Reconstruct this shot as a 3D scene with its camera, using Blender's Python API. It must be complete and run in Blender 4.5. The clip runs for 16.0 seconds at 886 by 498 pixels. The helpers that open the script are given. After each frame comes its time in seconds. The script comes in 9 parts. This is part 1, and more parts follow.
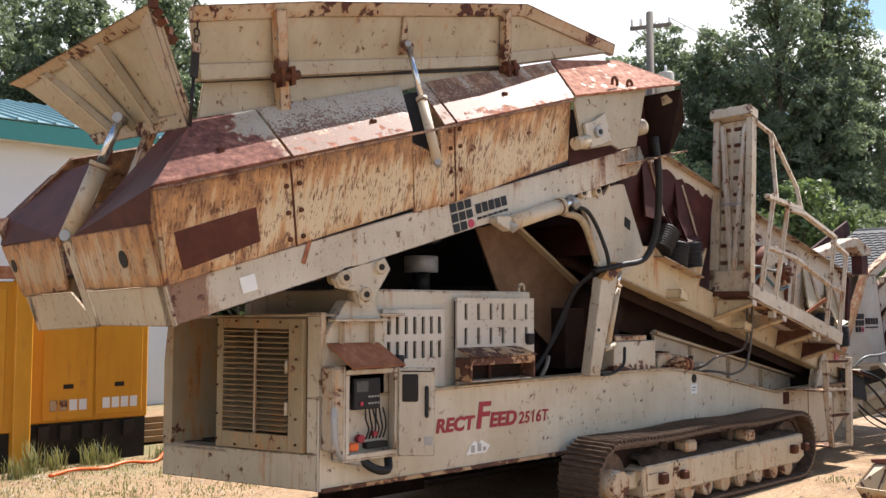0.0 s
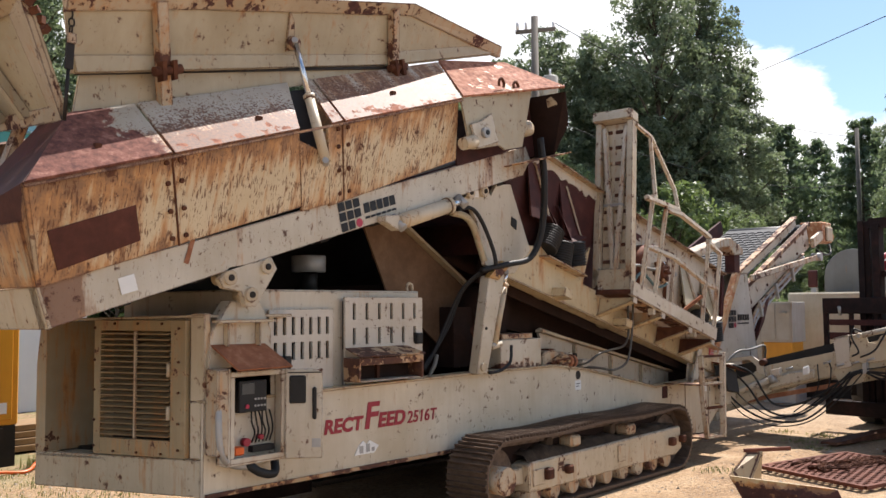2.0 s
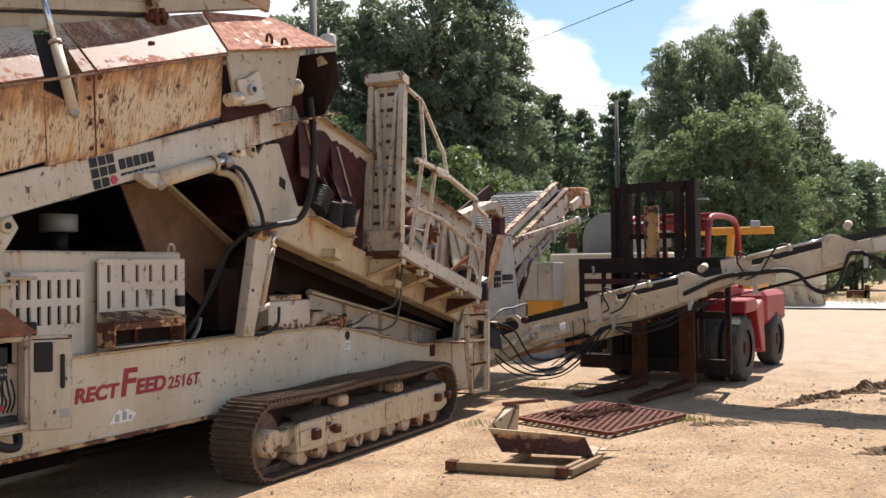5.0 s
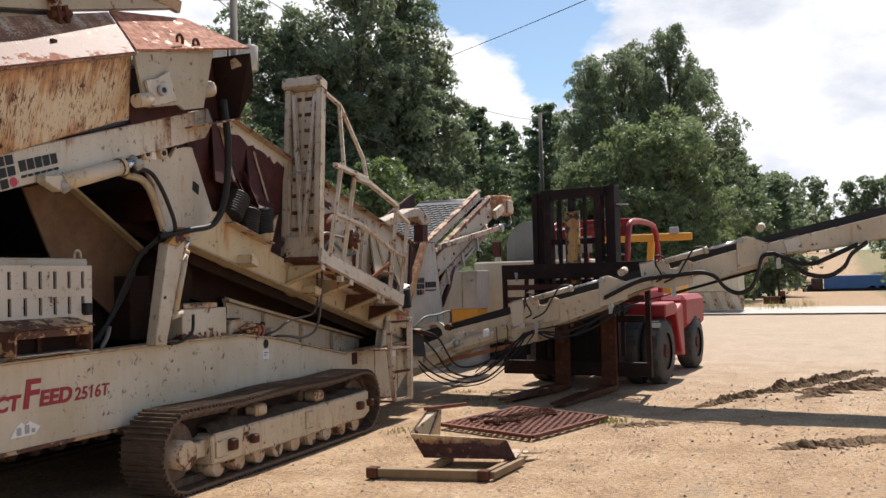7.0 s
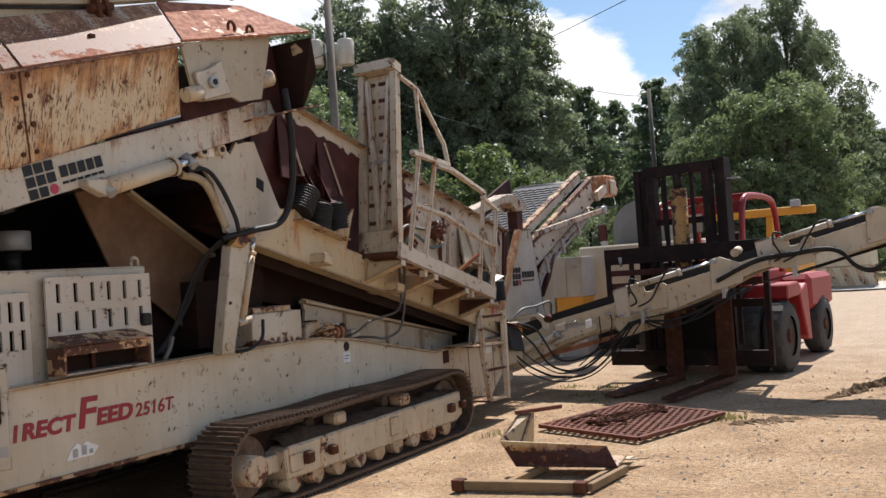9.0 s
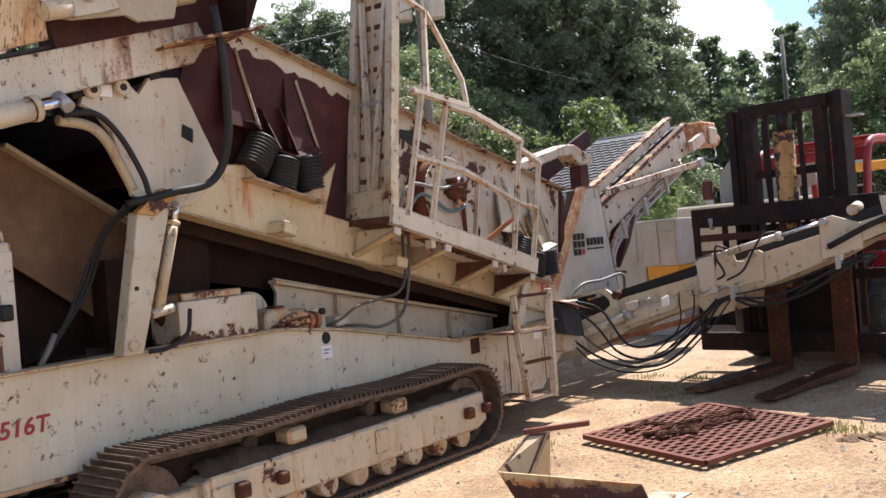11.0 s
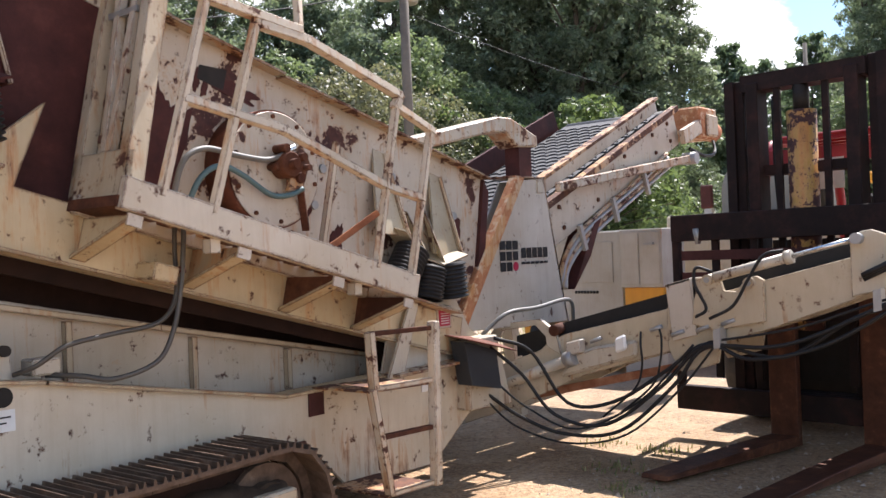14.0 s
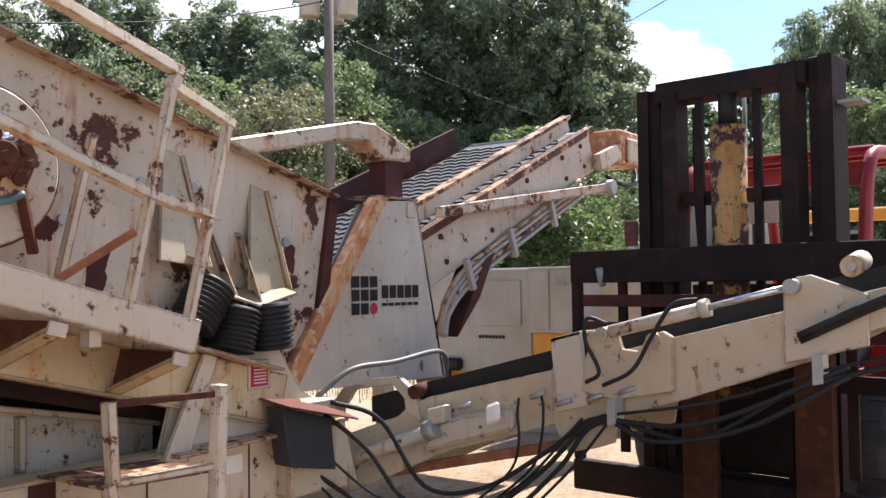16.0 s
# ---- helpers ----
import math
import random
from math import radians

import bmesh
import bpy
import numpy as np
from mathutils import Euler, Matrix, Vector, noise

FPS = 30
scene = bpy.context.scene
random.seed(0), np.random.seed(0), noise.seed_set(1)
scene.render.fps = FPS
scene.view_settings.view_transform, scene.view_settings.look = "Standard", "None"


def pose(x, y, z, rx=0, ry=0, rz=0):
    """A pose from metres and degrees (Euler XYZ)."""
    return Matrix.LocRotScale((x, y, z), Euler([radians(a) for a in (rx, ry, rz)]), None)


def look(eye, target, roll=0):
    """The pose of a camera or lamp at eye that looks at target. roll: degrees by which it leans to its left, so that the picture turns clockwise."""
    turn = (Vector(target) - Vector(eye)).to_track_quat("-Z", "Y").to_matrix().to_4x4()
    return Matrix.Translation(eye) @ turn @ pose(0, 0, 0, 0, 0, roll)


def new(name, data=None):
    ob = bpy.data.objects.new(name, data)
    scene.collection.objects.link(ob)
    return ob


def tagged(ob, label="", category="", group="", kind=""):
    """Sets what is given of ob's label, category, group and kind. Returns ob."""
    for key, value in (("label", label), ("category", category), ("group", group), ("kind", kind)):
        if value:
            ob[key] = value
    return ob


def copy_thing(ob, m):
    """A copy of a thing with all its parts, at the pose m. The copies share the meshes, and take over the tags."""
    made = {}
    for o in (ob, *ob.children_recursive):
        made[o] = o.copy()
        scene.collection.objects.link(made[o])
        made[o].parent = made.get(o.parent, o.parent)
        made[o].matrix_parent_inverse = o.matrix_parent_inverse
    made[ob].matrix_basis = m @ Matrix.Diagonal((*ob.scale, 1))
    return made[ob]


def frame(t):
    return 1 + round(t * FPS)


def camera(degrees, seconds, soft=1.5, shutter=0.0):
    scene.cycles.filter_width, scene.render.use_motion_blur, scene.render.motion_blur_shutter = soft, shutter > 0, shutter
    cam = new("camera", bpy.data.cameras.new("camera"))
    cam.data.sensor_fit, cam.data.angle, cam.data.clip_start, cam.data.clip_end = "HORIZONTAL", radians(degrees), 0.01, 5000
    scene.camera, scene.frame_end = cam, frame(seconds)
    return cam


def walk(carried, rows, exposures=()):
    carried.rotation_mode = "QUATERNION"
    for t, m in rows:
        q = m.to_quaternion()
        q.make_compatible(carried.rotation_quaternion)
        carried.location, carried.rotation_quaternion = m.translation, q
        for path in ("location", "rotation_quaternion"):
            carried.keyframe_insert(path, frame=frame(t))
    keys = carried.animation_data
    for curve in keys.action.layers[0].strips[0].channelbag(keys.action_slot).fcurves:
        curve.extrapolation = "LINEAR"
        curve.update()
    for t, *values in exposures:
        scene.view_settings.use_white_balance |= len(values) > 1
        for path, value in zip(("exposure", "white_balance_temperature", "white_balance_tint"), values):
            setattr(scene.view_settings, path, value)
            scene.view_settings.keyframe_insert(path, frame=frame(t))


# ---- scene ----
cam = camera(51.0, 16.0)
METRES, EYE, TILT, LEAN, TURN = 8.0, 1.75, 4.0, 0.0, -43.0
PATH = [
    (0, (-0.016, -0.029, 1.755), (1.331, 1.444, 1.88), 0.1),
    (0.5, (-0.023, -0.023, 1.757), (1.391, 1.384, 1.894), -0.2),
    (1, (-0.008, -0.021, 1.755), (1.455, 1.336, 1.885), -0.4),
    (1.5, (-0.004, -0.011, 1.747), (1.49, 1.313, 1.875), -0.3),
    (2, (-0.005, -0.012, 1.749), (1.51, 1.288, 1.874), -0.4),
    (2.5, (-0.005, -0.03, 1.74), (1.524, 1.253, 1.865), -0.5),
    (3, (0.003, -0.04, 1.728), (1.537, 1.237, 1.849), -0.7),
    (3.5, (-0.002, -0.04, 1.742), (1.538, 1.231, 1.853), -0.8),
    (4, (0.023, -0.059, 1.782), (1.606, 1.16, 1.88), -0.6),
    (4.5, (0.068, -0.096, 1.803), (1.777, 0.94, 1.856), -0.4),
    (5, (0.073, -0.081, 1.75), (1.852, 0.831, 1.787), -0.6),
    (5.2, (0.1, -0.101, 1.721), (1.89, 0.789, 1.755), -0.5),
    (7.5, (0.183, -0.127, 1.639), (2.03, 0.636, 1.707), -1.6),
    (8, (0.237, -0.147, 1.617), (2.064, 0.667, 1.656), -2.4),
    (8.5, (0.579, -0.072, 1.626), (2.336, 0.881, 1.687), -2.7),
    (9, (0.952, -0.069, 1.691), (2.687, 0.925, 1.74), -3.9),
    (11.3, (3.474, 0.163, 1.636), (5.019, 1.432, 1.652), -3.7),
    (11.5, (3.646, 0.168, 1.617), (5.201, 1.424, 1.672), -1.8),
    (12, (4.194, 0.292, 1.628), (5.8, 1.483, 1.665), -0.7),
    (12.5, (4.693, 0.509, 1.616), (6.351, 1.627, 1.632), -1.7),
    (13, (5.214, 0.749, 1.61), (6.822, 1.937, 1.596), -0.8),
    (13.5, (5.674, 0.934, 1.613), (7.287, 2.116, 1.617), -2.6),
    (14, (6.121, 1.076, 1.611), (7.681, 2.328, 1.618), -2.3),
    (14.5, (6.557, 1.179, 1.627), (8.117, 2.431, 1.671), -2.3),
    (15, (6.993, 1.253, 1.606), (8.588, 2.457, 1.678), -1.9),
    (15.5, (7.345, 1.319, 1.61), (8.923, 2.544, 1.696), -1.3),
    (16, (7.687, 1.488, 1.623), (9.318, 2.642, 1.699), -0.7),
]
EXPOSURES = ((0.0, 0.68, 6400, 13), (3.0, 0.42, 6500, 13), (5.0, 0.42, 6500, 13), (7.5, 0.08, 6500, 13), (8.5, 0.06, 6450, 13), (9.0, 0.14, 6350, 13), (11.5, 0.84, 6250, 15), (12.5, 0.90, 6250, 16), (16.0, 0.82, 6200, 16))
walk(cam, [(t, look(eye, target, roll)) for t, eye, target, roll in PATH], EXPOSURES)

# ---- world, sun ----
SUN_DIR = Vector((0.64, 0.04, 1.0)).normalized()
sun_el = math.asin(SUN_DIR.z)
sun_az = math.atan2(SUN_DIR.x, SUN_DIR.y)
world = bpy.data.worlds.new("world")
scene.world = world
world.use_nodes = True
wt = world.node_tree
wt.nodes.clear()


def N(tree, kind, **kw):
    """A node with some inputs (by index or name) and attributes set."""
    n = tree.nodes.new(kind)
    for k, v in kw.items():
        if k.startswith("i_"):
            key = k[2:]
            key = int(key) if key.isdigit() else key.replace("_", " ")
            s = n.inputs[key]
            if isinstance(v, bpy.types.NodeSocket):
                tree.links.new(v, s)
            else:
                s.default_value = v
        elif k == "data_type":
            n.data_type = v
        elif k == "blend_type":
            n.blend_type = v
        elif k == "operation":
            n.operation = v
        elif k == "sky_type":
            n.sky_type = v
        elif k == "feature":
            n.feature = v
    return n


def ramp(tree, fac, stops):
    n = tree.nodes.new("ShaderNodeValToRGB")
    tree.links.new(fac, n.inputs[0])
    e = n.color_ramp.elements
    while len(e) < len(stops):
        e.new(0.5)
    for el, (p, c) in zip(e, stops):
        el.position = p
        el.color = c if len(c) == 4 else (*c, 1)
    return n.outputs[0]


def mixc(tree, fac, a, b, blend="MIX"):
    n = tree.nodes.new("ShaderNodeMix")
    n.data_type, n.blend_type = "RGBA", blend
    for s, v in ((n.inputs[0], fac), (n.inputs[6], a), (n.inputs[7], b)):
        if isinstance(v, bpy.types.NodeSocket):
            tree.links.new(v, s)
        else:
            s.default_value = v if isinstance(v, float) else (*v, 1) if len(v) == 3 else v
    return n.outputs[2]


def mth(tree, op, a, b=0.0, clamp=False):
    n = tree.nodes.new("ShaderNodeMath")
    n.operation, n.use_clamp = op, clamp
    for s, v in zip(n.inputs, (a, b)):
        if isinstance(v, bpy.types.NodeSocket):
            tree.links.new(v, s)
        else:
            s.default_value = v
    return n.outputs[0]


def noise_tex(tree, vec, scale, detail=6.0, rough=0.6):
    n = tree.nodes.new("ShaderNodeTexNoise")
    tree.links.new(vec, n.inputs["Vector"])
    n.inputs["Scale"].default_value, n.inputs["Detail"].default_value, n.inputs["Roughness"].default_value = scale, detail, rough
    return n.outputs[0]


sky = wt.nodes.new("ShaderNodeTexSky")
sky.sky_type = "NISHITA"
sky.sun_disc = False
sky.sun_elevation = sun_el
sky.sun_rotation = sun_az
sky.air_density, sky.dust_density, sky.ozone_density = 1.0, 0.7, 1.0
wc = wt.nodes.new("ShaderNodeTexCoord")
wm = wt.nodes.new("ShaderNodeMapping")
wm.inputs["Scale"].default_value = (1.0, 1.0, 2.2)
wm.inputs["Location"].default_value = (0.35, 0.1, 0.2)
wt.links.new(wc.outputs["Generated"], wm.inputs["Vector"])
cloud = mth(wt, "ADD", mth(wt, "MULTIPLY", noise_tex(wt, wm.outputs[0], 2.6, 9.0, 0.55), 0.55), mth(wt, "MULTIPLY", noise_tex(wt, wm.outputs[0], 9.0, 9.0, 0.62), 0.45))
up = wt.nodes.new("ShaderNodeSeparateXYZ")
wt.links.new(wc.outputs["Generated"], up.inputs[0])
# the heaps of cloud thin out overhead
cloud = mth(wt, "SUBTRACT", cloud, mth(wt, "MULTIPLY", mth(wt, "SUBTRACT", up.outputs[2], 0.42, True), 0.35))


def heap(az, el, reach, amount):
    """More cloud (or less, below zero) round a bearing and a height, in degrees."""
    global cloud
    d = wt.nodes.new("ShaderNodeVectorMath")
    d.operation = "DISTANCE"
    wt.links.new(wc.outputs["Generated"], d.inputs[0])
    a, e = radians(az), radians(el)
    d.inputs[1].default_value = (math.cos(e) * math.cos(a), math.cos(e) * math.sin(a), math.sin(e))
    f = mth(wt, "SUBTRACT", 1.0, mth(wt, "MULTIPLY", d.outputs["Value"], 1.0 / radians(reach)), True)
    cloud = mth(wt, "ADD", cloud, mth(wt, "MULTIPLY", f, amount))


for az, el, reach, amount in ((16.5, 15.0, 7.5, -0.24), (17.5, 24.0, 13.0, -0.20), (21.0, 12.5, 4.6, 0.34), (19.0, 8.0, 4.5, 0.24), (14.0, 7.0, 5.5, 0.24),
                              (6.0, 12.0, 14.0, 0.24), (-8.0, 14.0, 16.0, 0.18), (33.0, 18.0, 10.0, 0.24), (45.0, 17.0, 10.0, 0.2), (66.0, 18.0, 10.0, 0.16)):
    heap(az, el, reach, amount)
cover = ramp(wt, cloud, [(0.47, (0, 0, 0)), (0.55, (1, 1, 1))])
body = ramp(wt, noise_tex(wt, wm.outputs[0], 4.5, 7.0, 0.6), [(0.34, (27.0, 29.0, 32.0)), (0.48, (37.0, 38.0, 39.5)), (0.60, (42.0, 42.0, 42.0))])
clear = mixc(wt, 1.0, sky.outputs[0], (4.0, 4.5, 4.6, 1), "MULTIPLY")
skyc = mixc(wt, cover, clear, body)
bg = wt.nodes.new("ShaderNodeBackground")
wt.links.new(skyc, bg.inputs[0])
bg.inputs[1].default_value = 0.025
wo = wt.nodes.new("ShaderNodeOutputWorld")
wt.links.new(bg.outputs[0], wo.inputs[0])

sun = new("sun", bpy.data.lights.new("sun", "SUN"))
sun.data.energy, sun.data.angle, sun.data.color = 6.4, radians(0.5), (1.0, 0.94, 0.86)
sun.matrix_world = look((0, 0, 60), (-60 * SUN_DIR.x / SUN_DIR.z, -60 * SUN_DIR.y / SUN_DIR.z, 0))

# ---- materials ----
def material(name):
    m = bpy.data.materials.new(name)
    m.use_nodes = True
    t = m.node_tree
    b = t.nodes["Principled BSDF"]
    c = t.nodes.new("ShaderNodeTexCoord")
    return m, t, b, c.outputs["Object"]


def mapped(t, vec, scale=(1, 1, 1), rot=(0, 0, 0)):
    n = t.nodes.new("ShaderNodeMapping")
    n.inputs["Scale"].default_value = scale
    n.inputs["Rotation"].default_value = rot
    t.links.new(vec, n.inputs["Vector"])
    return n.outputs[0]


def bump(t, b, height, strength=0.3, dist=0.01):
    n = t.nodes.new("ShaderNodeBump")
    n.inputs["Strength"].default_value, n.inputs["Distance"].default_value = strength, dist
    t.links.new(height, n.inputs["Height"])
    t.links.new(n.outputs[0], b.inputs["Normal"])


RUST = [(0.0, (0.022, 0.010, 0.008)), (0.44, (0.066, 0.025, 0.015)), (0.62, (0.135, 0.052, 0.026)), (0.85, (0.27, 0.125, 0.062))]


def edge_wear(t, radius, vec):
    """Where the surface turns sharply: bare, rubbed edges, broken up by noise."""
    bv = t.nodes.new("ShaderNodeBevel")
    bv.samples = 4
    bv.inputs["Radius"].default_value = radius
    g = t.nodes.new("ShaderNodeNewGeometry")
    d = t.nodes.new("ShaderNodeVectorMath")
    d.operation = "DOT_PRODUCT"
    t.links.new(bv.outputs[0], d.inputs[0])
    t.links.new(g.outputs["Normal"], d.inputs[1])
    w = mth(t, "SUBTRACT", 1.0, d.outputs["Value"])
    return ramp(t, mth(t, "ADD", mth(t, "MULTIPLY", w, 1.6), mth(t, "SUBTRACT", noise_tex(t, vec, 13.0, 7.0, 0.7), 0.5)), [(0.10, (0, 0, 0)), (0.17, (1, 1, 1))])


CU, SU = math.cos(radians(16.1)), math.sin(radians(16.1))
ALONG = (CU, 0.0, SU, -(2.46 * CU + 1.64 * SU))       # along the tilted hopper
ABOVE = (-SU, 0.0, CU, 2.46 * SU - 1.64 * CU)         # square to it
MAROON = [(0.0, (0.020, 0.008, 0.008)), (0.45, (0.050, 0.017, 0.014)), (0.65, (0.095, 0.034, 0.024)), (0.9, (0.19, 0.08, 0.05))]
SALMON = [(0.0, (0.040, 0.014, 0.011)), (0.38, (0.135, 0.046, 0.030)), (0.52, (0.34, 0.142, 0.088)), (0.72, (0.56, 0.34, 0.24))]


def along(t, vec, plane, lo, hi):
    """1 where the linear function of the place is past hi, 0 before lo."""
    sep = t.nodes.new("ShaderNodeSeparateXYZ")
    t.links.new(vec, sep.inputs[0])
    f = mth(t, "ADD", mth(t, "ADD", mth(t, "MULTIPLY", sep.outputs[0], plane[0]), mth(t, "MULTIPLY", sep.outputs[1], plane[1])), mth(t, "ADD", mth(t, "MULTIPLY", sep.outputs[2], plane[2]), plane[3]))
    return mth(t, "MULTIPLY", mth(t, "SUBTRACT", f, lo), 1.0 / (hi - lo), True)


def paint(name, base, chips=0.60, streak=0.0, patch=0.0, rough=0.45, drip=0.0, dull=0.25, wear=0.0, grain="xy", fields=(), rust=RUST, speck=0.0):
    """Old machine paint. chips: level above which bare rust shows (lower is more); streak: rust runs down the face;
    patch: how far the flakes gather in fields; drip: fine dark runs; speck: fine pitting; wear: reach of rubbed edges
    in metres; grain: the level axes across which the runs lie; fields: (plane, lo, hi, more chips, more runs, more pits)
    for parts of the machine that have rusted further."""
    gx, gy = (1.0 if "x" in grain else 0.12), (1.0 if "y" in grain else 0.12)
    base = tuple(c * k for c, k in zip(base, (0.955, 0.905, 0.845)))
    m, t, b, vec = material(name)
    big = noise_tex(t, vec, 1.3, 6.0, 0.6)
    mid = noise_tex(t, vec, 7.0, 8.0, 0.65)
    fine = noise_tex(t, vec, 46.0, 5.0, 0.6)
    add = [0.0, 0.0, 0.0]
    for plane, lo, hi, *amount in fields:
        f = mth(t, "MULTIPLY", along(t, vec, plane, lo, hi), mth(t, "ADD", mth(t, "MULTIPLY", mid, 1.2), 0.4))
        for k in range(3):
            if amount[k]:
                add[k] = mth(t, "ADD", add[k], mth(t, "MULTIPLY", f, amount[k]))
    dark = tuple(c * (1 - dull) * f for c, f in zip(base, (1.0, 0.94, 0.84)))
    col = mixc(t, ramp(t, big, [(0.35, (0, 0, 0)), (0.68, (1, 1, 1))]), (*base, 1), (*dark, 1))
    grime = ramp(t, noise_tex(t, mapped(t, vec, (6 * gx, 6 * gy, 0.55)), 2.2, 7.0, 0.7), [(0.46, (0, 0, 0)), (0.76, (1, 1, 1))])
    col = mixc(t, mth(t, "MULTIPLY", grime, 0.35), col, (base[0] * 0.60, base[1] * 0.52, base[2] * 0.42, 1))
    clump = mth(t, "MULTIPLY", mth(t, "SUBTRACT", noise_tex(t, vec, 2.3, 3.0, 0.5), 0.5), 0.2 + 0.7 * patch)
    lvl = mth(t, "ADD", mth(t, "ADD", mth(t, "MULTIPLY", mid, 0.62), mth(t, "MULTIPLY", noise_tex(t, vec, 21.0, 8.0, 0.7), 0.38)), clump)
    lvl = mth(t, "ADD", lvl, add[0])
    mask = ramp(t, lvl, [(chips, (0, 0, 0)), (chips + 0.012, (1, 1, 1))])
    # rust bleeding just round the flakes
    halo = ramp(t, lvl, [(chips - 0.05, (0, 0, 0)), (chips + 0.01, (1, 1, 1))])
    col = mixc(t, mth(t, "MULTIPLY", halo, 0.55), col, (0.43, 0.24, 0.11, 1))
    if streak > 0 or any(f[4] for f in fields):
        wide = noise_tex(t, mapped(t, vec, (5 * gx, 5 * gy, 1.3)), 1.5, 6.0, 0.66)
        run = noise_tex(t, mapped(t, vec, (15 * gx, 15 * gy, 1.0)), 1.5, 6.0, 0.62)
        lv = mth(t, "ADD", mth(t, "ADD", mth(t, "MULTIPLY", wide, 0.55), mth(t, "MULTIPLY", run, 0.45)), add[1])
        s = ramp(t, lv, [(0.60 - 0.22 * streak, (0, 0, 0)), (0.71 - 0.22 * streak, (1, 1, 1))])
        tone = ramp(t, mth(t, "ADD", mth(t, "MULTIPLY", lv, 0.6), mth(t, "MULTIPLY", mid, 0.4)), [(0.40, (0.55, 0.31, 0.105)), (0.53, (0.45, 0.19, 0.050)), (0.64, (0.17, 0.062, 0.021))])
        col = mixc(t, mth(t, "MULTIPLY", s, 0.82), col, tone)
    if drip > 0:
        d = noise_tex(t, mapped(t, vec, (88 * gx, 88 * gy, 17.0)), 1.0, 3.0, 0.55)
        d = mth(t, "ADD", d, mth(t, "MULTIPLY", mth(t, "SUBTRACT", mid, 0.5), 0.55))
        d = ramp(t, d, [(0.70 - 0.075 * drip, (0, 0, 0)), (0.76 - 0.075 * drip, (1, 1, 1))])
        col = mixc(t, mth(t, "MULTIPLY", d, 0.88), col, mixc(t, fine, (0.050, 0.018, 0.009, 1), (0.19, 0.072, 0.026, 1)))
    if speck > 0:
        p = mth(t, "ADD", mth(t, "ADD", noise_tex(t, mapped(t, vec, (1, 1, 0.75)), 62.0, 3.0, 0.6), mth(t, "MULTIPLY", mth(t, "SUBTRACT", mid, 0.5), 0.25)), add[2])
        p = ramp(t, p, [(0.74 - 0.16 * speck, (0, 0, 0)), (0.78 - 0.16 * speck, (1, 1, 1))])
        col = mixc(t, mth(t, "MULTIPLY", p, 0.92), col, ramp(t, fine, [(0.35, (0.075, 0.028, 0.016)), (0.6, (0.20, 0.085, 0.045))]))
    if wear > 0:
        mask = mth(t, "MAXIMUM", mask, edge_wear(t, wear, vec))
    rc = ramp(t, mth(t, "ADD", mth(t, "MULTIPLY", noise_tex(t, vec, 18.0, 8.0, 0.7), 0.75), mth(t, "MULTIPLY", big, 0.25)), rust)
    t.links.new(mixc(t, mask, col, rc), b.inputs["Base Color"])
    t.links.new(mth(t, "ADD", mth(t, "MULTIPLY", mask, 0.35), mth(t, "ADD", mth(t, "MULTIPLY", fine, 0.15), rough - 0.05)), b.inputs["Roughness"])
    bump(t, b, mth(t, "SUBTRACT", mth(t, "MULTIPLY", fine, 0.25), mth(t, "MULTIPLY", mask, 0.6)), 0.35, 0.004)
    return m


def rusty(name, stops=RUST, rough=0.8, scale=9.0, metal=0.0, bumps=0.5):
    m, t, b, vec = material(name)
    a = noise_tex(t, vec, scale, 10.0, 0.7)
    w = noise_tex(t, vec, scale * 0.15, 4.0, 0.6)
    f = mth(t, "ADD", mth(t, "MULTIPLY", a, 0.65), mth(t, "MULTIPLY", w, 0.35))
    t.links.new(ramp(t, f, stops), b.inputs["Base Color"])
    b.inputs["Roughness"].default_value, b.inputs["Metallic"].default_value = rough, metal
    b.inputs["Specular IOR Level"].default_value = 0.22
    bump(t, b, a, bumps, 0.006)
    return m


def plain(name, col, rough=0.5, metal=0.0, vary=0.18, scale=14.0, bumps=0.15):
    m, t, b, vec = material(name)
    a = noise_tex(t, vec, scale, 7.0, 0.62)
    w = noise_tex(t, vec, scale * 0.12, 4.0, 0.6)
    f = mth(t, "ADD", mth(t, "MULTIPLY", a, 0.5), mth(t, "MULTIPLY", w, 0.5))
    lo, hi = tuple(c * (1 - vary) for c in col), tuple(min(1, c * (1 + vary)) for c in col)
    t.links.new(ramp(t, f, [(0.3, lo), (0.7, hi)]), b.inputs["Base Color"])
    b.inputs["Metallic"].default_value = metal
    b.inputs["Specular IOR Level"].default_value = 0.5 if max(col) > 0.05 or rough < 0.3 else 0.25
    t.links.new(mth(t, "ADD", mth(t, "MULTIPLY", a, 0.25), rough - 0.12), b.inputs["Roughness"])
    bump(t, b, a, bumps, 0.004)
    return m


CREAM = (0.565, 0.505, 0.395)
WHITE = (0.58, 0.555, 0.49)
TAN = (0.48, 0.42, 0.33)
DOWN, BACK = (0, 0, -1, 0.545), tuple(-c for c in ALONG)
M_cream = paint("cream_paint", CREAM, 0.635, 0.25, patch=0.35, drip=0.2, wear=0.014)
M_white = paint("off_white_paint", WHITE, 0.69, 0.14, patch=0.45, wear=0.010)
M_side = paint("chassis_paint", (0.63, 0.59, 0.50), 0.765, 0.05, patch=0.5, wear=0.012, fields=(((0, 0, -1, 0.62), 0.0, 0.10, 0.05, 0.08, 0),))
M_clean = paint("clean_white_paint", (0.60, 0.58, 0.545), 0.72, 0.06, patch=0.4, wear=0.005)
